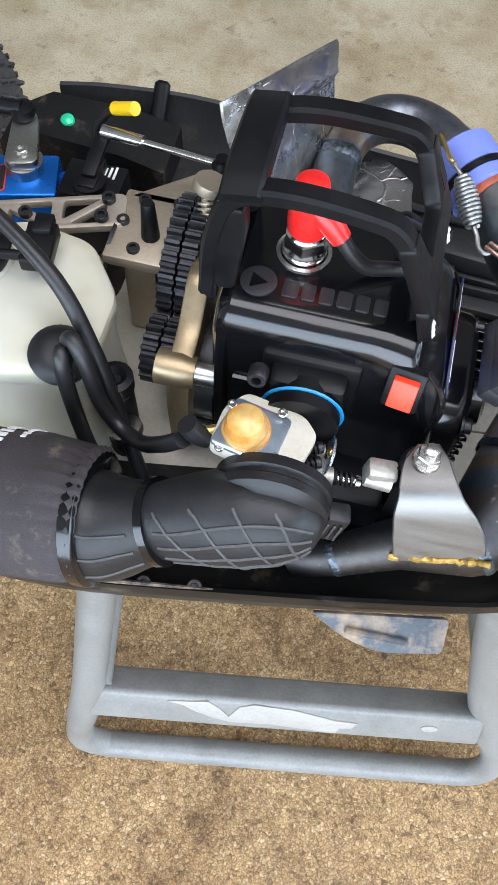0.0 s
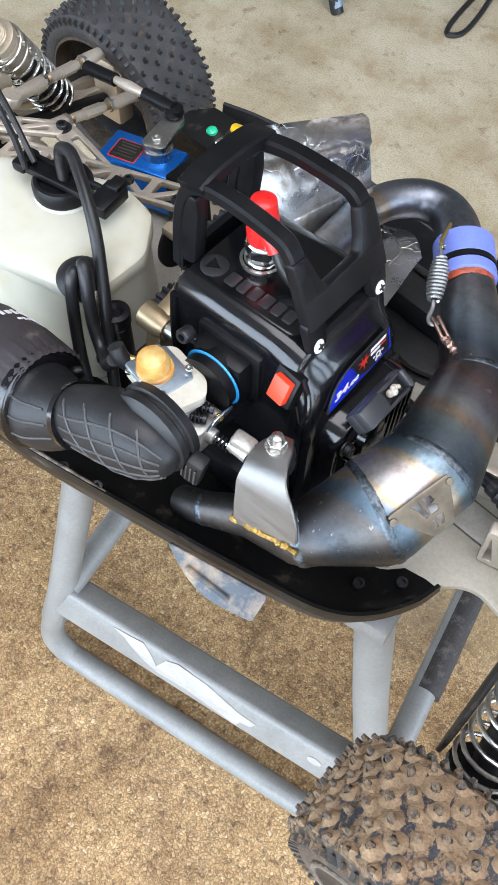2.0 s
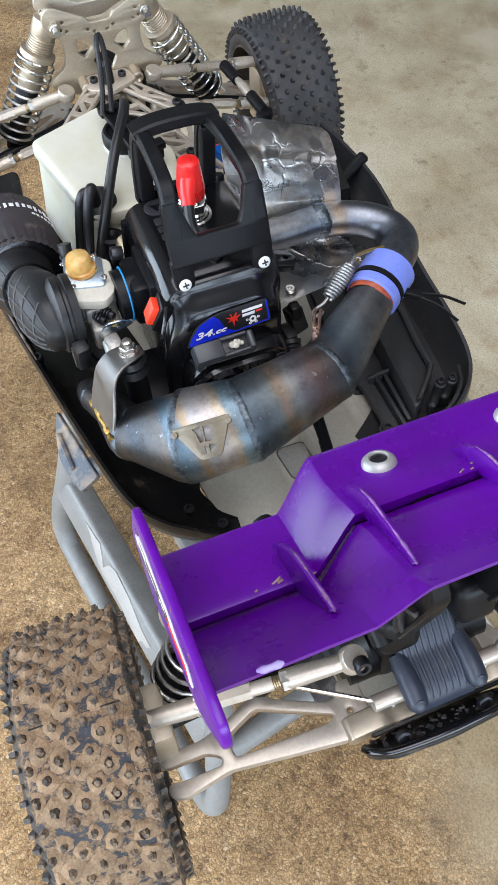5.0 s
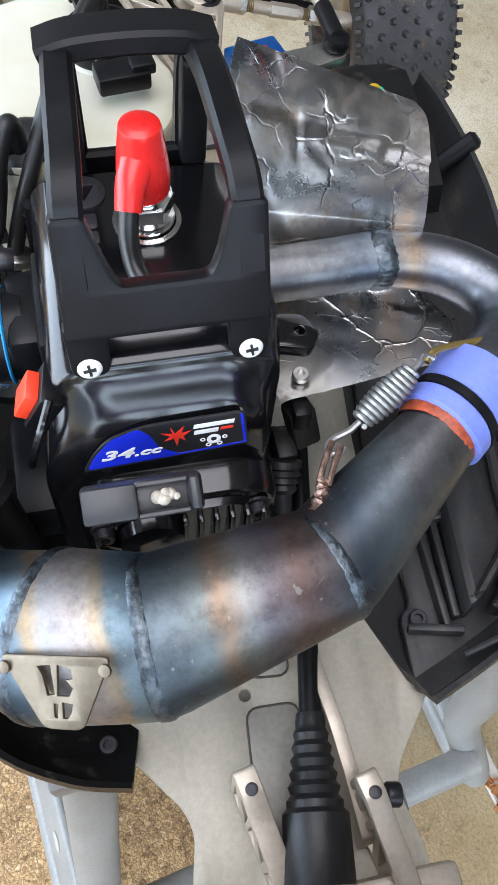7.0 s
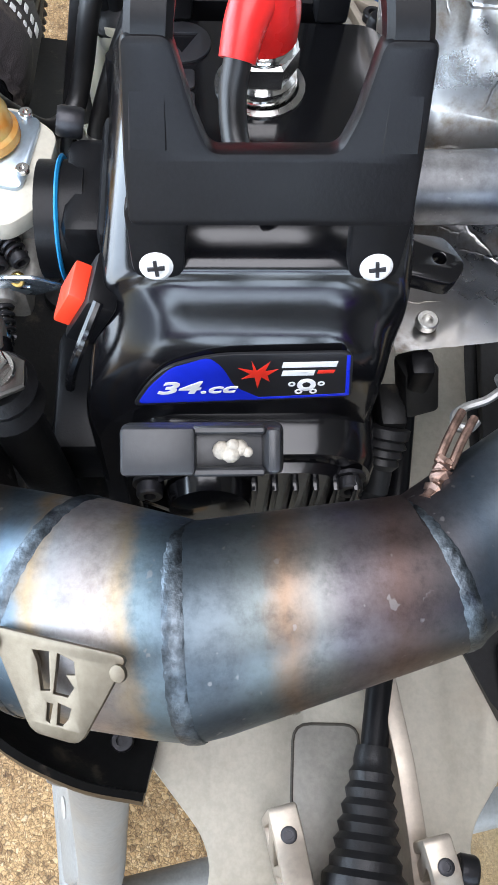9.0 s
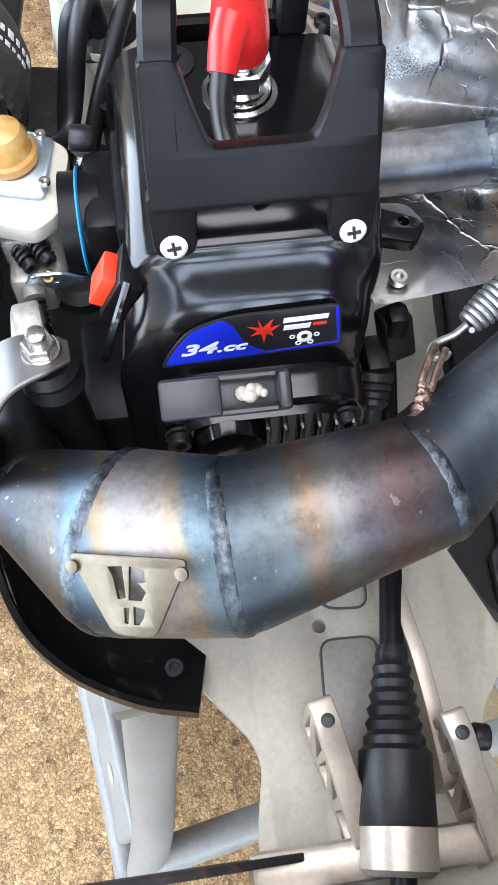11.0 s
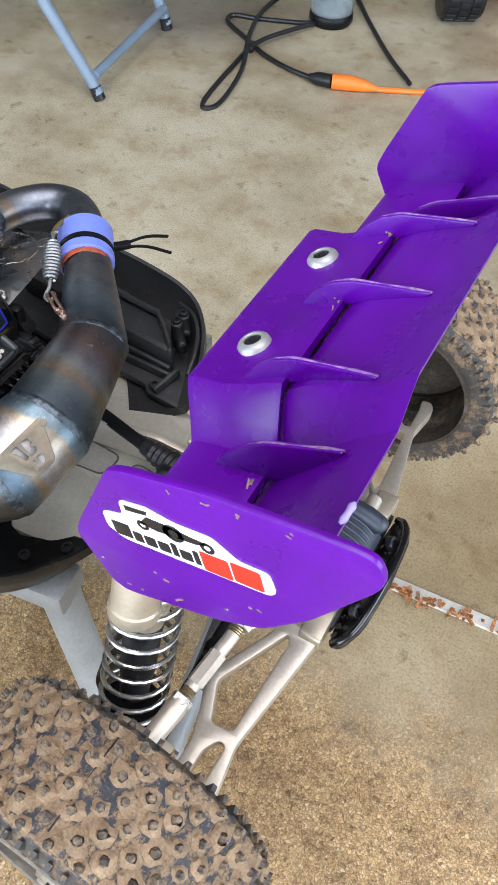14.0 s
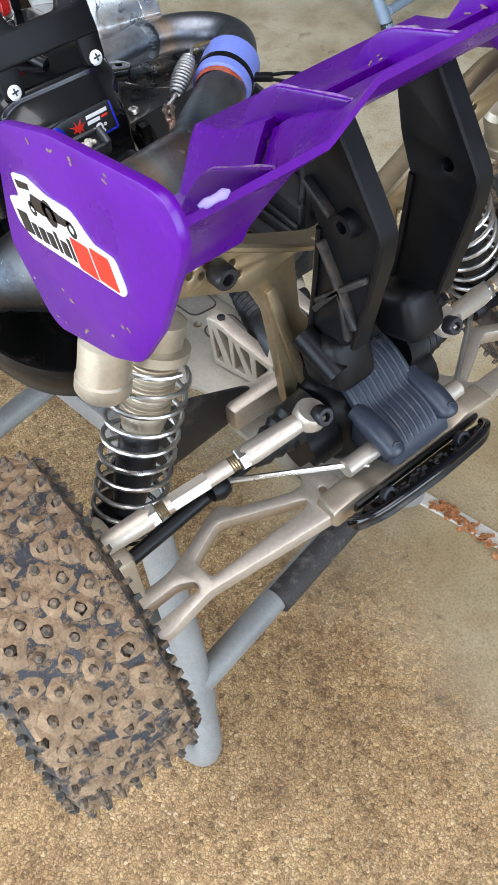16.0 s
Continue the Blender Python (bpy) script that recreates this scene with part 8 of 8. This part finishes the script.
def build_wing():
    y0, y1 = YC - 0.141, YC + 0.141
    ys = sorted(set([y0 + (y1 - y0) * k / 40 for k in range(41)] + [YC + s * d for s in (1, -1) for d in (0.0596, 0.0590, 0.0584, 0.0794, 0.0800, 0.0806)]))
    fore_side = [(0.2212, 0.6120), (0.2240, 0.6150), (0.2400, 0.6200), (0.2520, 0.6240), (0.2590, 0.6262), (0.2612, 0.6262), (0.2618, 0.6235)]
    fore_mid = [(0.2068, 0.6262), (0.2098, 0.6285), (0.2250, 0.6318), (0.2370, 0.6380), (0.2490, 0.6458), (0.2518, 0.6468), (0.2526, 0.6440)]
    wing = part("rear_wing", wing_panel(fore_side, fore_mid, ys, 0.0032), M_PURPLE, buggy, "purple plastic rear wing with scuffed edges", angle=30)
    flap_side = [(0.2560, 0.6130), (0.2606, 0.6152), (0.2636, 0.6205), (0.2648, 0.6235), (0.2710, 0.6320), (0.2800, 0.6445), (0.2910, 0.6588), (0.3000, 0.6672), (0.3062, 0.6730)]
    flap_mid = [(0.2466, 0.6345), (0.2512, 0.6367), (0.2542, 0.6420), (0.2556, 0.6456), (0.2630, 0.6520), (0.2760, 0.6592), (0.2880, 0.6655), (0.2970, 0.6742), (0.3040, 0.6830)]
    part("wing_flap", wing_panel(flap_side, flap_mid, ys, 0.0032), M_PURPLE, wing, angle=30)
    # blades over the slot: their feet follow the panels, low ones at the sides and higher ones on the raised middle
    side_foot = [(0.2905, 0.6565), (0.2800, 0.6435), (0.2700, 0.6295), (0.2600, 0.6245), (0.2480, 0.6210), (0.2390, 0.6175)]
    side_top = [(0.2380, 0.6205), (0.2450, 0.6310), (0.2530, 0.6405), (0.2610, 0.6465), (0.2720, 0.6520), (0.2840, 0.6580), (0.2915, 0.6615)]
    mid_foot = [(0.2875, 0.6640), (0.2790, 0.6595), (0.2660, 0.6525), (0.2540, 0.6450), (0.2430, 0.6400), (0.2330, 0.6335)]
    mid_top = [(0.2320, 0.6360), (0.2380, 0.6460), (0.2450, 0.6535), (0.2540, 0.6585), (0.2680, 0.6622), (0.2800, 0.6652), (0.2885, 0.6672)]
    for y in (-0.008, 0.026, 0.080, 0.134, 0.168):
        foot, top = (mid_foot, mid_top) if abs(y - YC) < 0.07 else (side_foot, side_top)
        part("wing_fin", plate(round_poly(top + foot, 0.0016), [], 0.0032, plane_of((0, y, 0), (1, 0, 0), (0, 0, 1)), 0.0008), M_PURPLE, wing)
        part("scuffed_edge", tube(smooth_path([(px, y, pz - 0.0003) for px, pz in top[2:]], 4), [0.0003, 0.0008, 0.0004, 0.0009, 0.0006], 6), M_SCUFF, wing)
    plate_pts = [(0.2085, 0.6180), (0.2115, 0.6280), (0.2290, 0.6720), (0.2360, 0.6758), (0.2670, 0.6858), (0.3160, 0.6942), (0.3235, 0.6940), (0.3275, 0.6860), (0.3262, 0.6790), (0.3080, 0.6425), (0.2910, 0.6180), (0.2720, 0.6060), (0.2295, 0.5895), (0.2225, 0.5925)]
    for y in (y0 - 0.001, y1 + 0.001):
        ep = part("endplate", plate(round_poly(plate_pts, 0.0045), [], 0.0035, plane_of((0, y, 0), (1, 0, 0), (0, 0, 1)), 0.001), M_PURPLE, wing, "purple wing endplate with a white sticker" if y < 0 else "purple wing endplate")
        if y < 0:
            # sticker: white backing, dark lettering-sized blocks, red blocks
            c = V((0.2587, y - 0.0021, 0.6493))
            sm = plane_of(c, (1, 0, 0.253), (-0.253, 0, 1)) @ Matrix.Diagonal((0.92, 0.92, 1.0, 1.0))
            back = round_poly([(-0.037, -0.0045), (-0.030, -0.0095), (0.035, -0.0120), (0.0385, -0.009), (0.0375, 0.002), (0.025, 0.0035), (0.016, 0.0125), (0.0, 0.0135), (-0.012, 0.0175), (-0.0245, 0.0165), (-0.0255, 0.0075), (-0.0365, 0.0055)], 0.0025)
            rnd = random.Random(6)
            specks = bmesh.new()
            for k in range(18):
                u = rnd.random()
                px, pz = rnd.choice(((0.212 + 0.020 * u, 0.612 - 0.018 * u), (0.232 + 0.05 * u, 0.5935 + 0.023 * u), (0.236 + 0.055 * u, 0.612 + 0.012 * u + rnd.uniform(-0.008, 0.008)), (0.225 + 0.09 * u, 0.668 + 0.020 * u)))
                add_box(specks, (rnd.uniform(0.0006, 0.0026), 0.0005, rnd.uniform(0.0004, 0.0012)), Matrix.Translation((px, y - 0.0018, pz + rnd.uniform(0.0015, 0.0045))) @ pose(0, 0, 0, 0, rnd.uniform(-60, 60), 0))
            tagged(part("dried_mud", specks, M_SCUFF_MUD, ep), "pink-brown scuffs and mud specks", kind="stuff")
            st = part("sticker", plate(back, [], 0.0006, sm, 0.0001), M_WHITE_INK, ep, "white die-cut sticker with black and red blocks")
            x = -0.0335
            for wd, hh in ((0.0085, 0.0085), (0.0045, 0.006), (0.0055, 0.006), (0.0055, 0.006), (0.0028, 0.008), (0.0055, 0.006), (0.0026, 0.0085)):
                yb = -0.0072 - 0.06 * (x + 0.03) * 0.6
                part("sticker_block", plate(round_poly([(x, yb), (x + wd, yb), (x + wd, yb + hh), (x, yb + hh)], 0.0008), [], 0.0008, sm, 0.0001), M_BLACK_INK, st)
                x += wd + 0.0009
            for wd in (0.0125, 0.0125):
                yb = -0.0102
                part("sticker_block", plate(round_poly([(x, yb), (x + wd, yb - 0.0008), (x + wd, yb + 0.0112), (x, yb + 0.0118)], 0.0012), [], 0.0008, sm, 0.0001), M_RED_INK, st)
                x += wd + 0.0008
            for px, py, r in ((-0.0165, 0.0052, 0.0028), (-0.002, 0.0068, 0.0048), (0.0125, 0.0050, 0.0032)):
                part("sticker_block", plate(circle2(px, py, r, 16), [circle2(px, py, r * 0.45, 10)], 0.0008, sm, 0.0001), M_BLACK_INK, st)
            part("sticker_block", plate([(-0.0225, 0.0115), (-0.0125, 0.0125), (-0.0115, 0.0150), (-0.0225, 0.0145)], [], 0.0008, sm, 0.0001), M_BLACK_INK, st)
            part("sticker_block", plate([(-0.018, 0.006), (-0.013, 0.0115), (-0.003, 0.0105), (0.006, 0.0085), (0.014, 0.0075), (0.008, 0.0048), (-0.010, 0.0045)], [], 0.0008, sm, 0.0001), M_BLACK_INK, st)
    for y in (0.0475, 0.1155):
        b = part("wing_button", lathe([(0.0078, 0), (0.0082, 0.0010), (0.0076, 0.0030), (0.0062, 0.0044), (0.0047, 0.0048), (0.0041, 0.0044), (0.0039, 0.0026), (0.0, 0.0026)], (0.2256, y, 0.6308), (-0.45, 0, 1), 32), M_WASHER, wing, "pale round wing washer")
        part("button_screw", bolt((0.2245, y, 0.6334), (-0.45, 0, 1), 0.0038, 0.0012), M_STEEL_DARK, b)
    part("scuff_spot", tube(smooth_path([(0.3050, -0.0440, 0.6728), (0.3056, -0.0410, 0.6732), (0.3058, -0.0370, 0.6734), (0.3060, -0.0345, 0.6736)], 3), [0.0006, 0.0015, 0.0011, 0.0016, 0.0005], 10), M_LAVENDER, wing, "pale worn smear on the wing edge")
    rnd = random.Random(21)
    bm = bmesh.new()
    for k in range(20):
        y = rnd.choice((rnd.uniform(y0, y1), rnd.choice((-0.008, 0.026, 0.080, 0.134, 0.168)) + rnd.gauss(0, 0.005)))
        d = abs(y - YC)
        u = min(1.0, max(0.0, (0.080 - d) / 0.021))
        x = 0.2592 - 0.0095 * u + rnd.gauss(0, 0.0008)
        z = 0.6266 + 0.0204 * u
        add_box(bm, (rnd.uniform(0.0005, 0.0014), rnd.uniform(0.0008, 0.0045), 0.0004), Matrix.Translation((x, y, z)) @ pose(0, 0, 0, rnd.uniform(-20, 20), rnd.uniform(-20, 20), rnd.uniform(-25, 25)))
    tagged(part("dried_mud", bm, M_SCUFF_MUD, wing), "flakes of dried mud along the wing slot", kind="stuff")


M_WASHER = stuff("pale_worn_alloy", (0.42, 0.415, 0.41), 0.42, 0.45, vary=0.12, bump_s=0.1)
M_SCUFF = stuff("scuffed_purple_edge", (0.20, 0.08, 0.36), 0.6, vary=0.5, big=260, dust=0.45, dust_col=(0.50, 0.36, 0.38), dust_scale=220)
M_LAVENDER = stuff("scuffed_lavender", (0.36, 0.29, 0.62), 0.5)

build_wing()

# ---- things further back on the floor ----
def build_far():
    fc = thing("folding_chair", (-0.68, 1.2, 0.0), "blue-grey tubular folding chair, its legs on the concrete", "chair")
    for foot, top in (((-0.665, 1.050, 0.012), (-0.905, 1.045, 0.36)), ((-0.712, 1.370, 0.012), (-0.842, 1.350, 0.36))):
        foot, top = V(foot), V(top)
        part("chair_leg", tube([foot, top], 0.0115, 14), M_BLUEGREY, fc)
        part("chair_foot", tube([foot - V((0, 0, 0.011)), foot + (top - foot) * 0.04], 0.0125, 12), M_RUBBER, fc)
    part("chair_stretcher", tube([(-0.676, 1.056, 0.045), (-0.716, 1.366, 0.045)], 0.0095, 12), M_BLUEGREY, fc)
    part("seat", box((0.40, 0.44, 0.03), Matrix.Translation((-1.02, 1.20, 0.375)), 0.01), M_BLACK_SATIN, fc)
    for y in (1.05, 1.36):
        part("chair_leg", tube([(-1.20, y, 0.36), (-1.32, y, 0.012)], 0.0115, 14), M_BLUEGREY, fc)
    cord = thing("extension_cord", (-0.296, 1.32, 0.0), "orange extension cord with a black plug and cable on the floor", "cable")
    part("orange_socket", tube([(-0.290, 1.340, 0.015), (-0.255, 1.354, 0.015), (-0.228, 1.364, 0.012), (-0.205, 1.374, 0.008)], [0.015, 0.0155, 0.012, 0.006], 14), M_ORANGE_CORD, cord)
    part("orange_cable", tube(smooth_path([(-0.210, 1.372, 0.007), (-0.15, 1.402, 0.006), (-0.05, 1.45, 0.006), (0.2, 1.54, 0.006), (0.6, 1.7, 0.006)], 6), 0.0055, 8), M_ORANGE_CORD, cord)
    part("black_plug", tube([(-0.340, 1.338, 0.011), (-0.322, 1.337, 0.014), (-0.290, 1.340, 0.015)], [0.007, 0.013, 0.014], 12), M_RUBBER, cord)
    loop = [(-0.335, 1.338, 0.010), (-0.40, 1.352, 0.007), (-0.47, 1.378, 0.006), (-0.54, 1.420, 0.006), (-0.61, 1.465, 0.006), (-0.615, 1.50, 0.006), (-0.56, 1.515, 0.006), (-0.48, 1.545, 0.006), (-0.44, 1.56, 0.008), (-0.46, 1.50, 0.014), (-0.50, 1.40, 0.014), (-0.500, 1.28, 0.006), (-0.485, 1.16, 0.005), (-0.468, 1.128, 0.005), (-0.452, 1.165, 0.005), (-0.475, 1.29, 0.010), (-0.530, 1.42, 0.015), (-0.570, 1.56, 0.007), (-0.560, 1.70, 0.006), (-0.50, 1.79, 0.006), (-0.42, 1.74, 0.006), (-0.34, 1.64, 0.006), (-0.24, 1.52, 0.006), (-0.15, 1.42, 0.014)]
    part("black_cable", tube(smooth_path(loop, 6), 0.005, 8), M_HOSE, cord)
    part("cable_knot", box((0.020, 0.034, 0.016), Matrix.Translation((-0.507, 1.385, 0.010)) @ pose(0, 0, 0, 0, 0, 12), 0.006), M_RUBBER, cord)
    jg = thing("plastic_jug", (-0.42, 1.605, 0.0), "clear plastic jug with a dark base on the floor", "jug")
    part("jug_base", lathe([(0.0, 0.001), (0.046, 0.001), (0.050, 0.008), (0.050, 0.022), (0.047, 0.026)], (-0.42, 1.605, 0.0), (0, 0, 1), 24), M_BLACK_SATIN, jg)
    part("jug_body", lathe([(0.047, 0), (0.050, 0.03), (0.049, 0.13), (0.020, 0.17), (0.018, 0.20), (0.016, 0.20), (0.018, 0.168), (0.046, 0.128), (0.047, 0.03), (0.044, 0.004), (0, 0.003)], (-0.42, 1.605, 0.0265), (0, 0, 1), 28), M_JUG, jg)
    tc = thing("toy_truck", (-0.10, 2.0, 0.0), "red model truck with black rubber tyres on the floor", "model car")
    for k, (x, y) in enumerate(((-0.225, 1.755), (0.02, 1.900))):
        tread = lathe([(0.045, 0), (0.060, 0.004), (0.064, 0.014), (0.065, 0.05), (0.064, 0.086), (0.060, 0.096), (0.045, 0.10)], (x, y, 0.067), (0.86, 0.5, 0), 28)
        wm = Matrix.Translation((x, y, 0.067)) @ frame_of(V((0.86, 0.5, 0)))
        for q in range(20):
            a = 2 * math.pi * q / 20
            for h in (0.024, 0.050, 0.076):
                aa = a + (0.157 if h == 0.050 else 0)
                add_box(tread, (0.006, 0.012, 0.021), wm @ Matrix.Translation((0.0655 * math.cos(aa), 0.0655 * math.sin(aa), h)) @ Matrix.Rotation(aa, 4, "Z"), 0.001)
        part("truck_tyre", tread, M_RUBBER, tc)
        part("truck_rim", lathe([(0.0, 0.02), (0.030, 0.018), (0.045, 0.006), (0.047, 0.01), (0.047, 0.09), (0.0, 0.08)], (x, y, 0.067), (0.86, 0.5, 0), 24), M_BLACK_SATIN, tc)
    part("truck_body", box((0.34, 0.30, 0.09), Matrix.Translation((-0.03, 1.97, 0.155)) @ pose(0, 0, 0, 0, 0, 30), 0.03, 3), M_RED_KEY, tc)
    # joint between slabs: a pale strip with leaf litter
    line = [(0.02, 0.292), (0.13, 0.313), (0.19, 0.326), (0.26, 0.338), (0.36, 0.345), (0.6, 0.36), (1.3, 0.40)]
    jv = strip(smooth_path([(x, y, 0.0005) for x, y in line], 8), 0.018, 0.004, side=(0, 1, 0))
    tagged(part("floor_joint", jv, M_JOINT), "pale mortar joint between concrete slabs", "floor joint", kind="structure")
    rnd = random.Random(11)
    lv = bmesh.new()
    for k in range(160):
        u = rnd.random()
        p = V((0.15, 0.318, 0.003)).lerp(V((0.5, 0.356, 0.003)), u * u) + V((rnd.gauss(0, 0.006), rnd.gauss(0, 0.0045), rnd.random() * 0.003))
        add_box(lv, (rnd.uniform(0.004, 0.012), rnd.uniform(0.002, 0.006), 0.0012), Matrix.Translation(p) @ pose(0, 0, 0, rnd.uniform(-30, 30), rnd.uniform(-30, 30), rnd.uniform(0, 180)))
    tagged(part("leaf_litter", lv, M_RUST_LEAF), "rusty brown leaf litter lying along the floor joint", "leaf litter", kind="stuff")


def jug_material():
    m, nt, b = nodes_of("clear_grey_plastic")
    n = noise_at(nt, 20, 4)
    link(nt, ramp(nt, n.outputs["Fac"], [(0.3, (0.62, 0.70, 0.74)), (0.7, (0.80, 0.86, 0.88))]).outputs["Color"], b.inputs["Base Color"])
    b.inputs["Roughness"].default_value = 0.12
    b.inputs["Transmission Weight"].default_value = 0.85
    b.inputs["IOR"].default_value = 1.35
    return m


M_JUG = jug_material()
M_JOINT = stuff("pale_mortar", (0.50, 0.46, 0.40), 0.85, vary=0.15, big=30)

build_far()
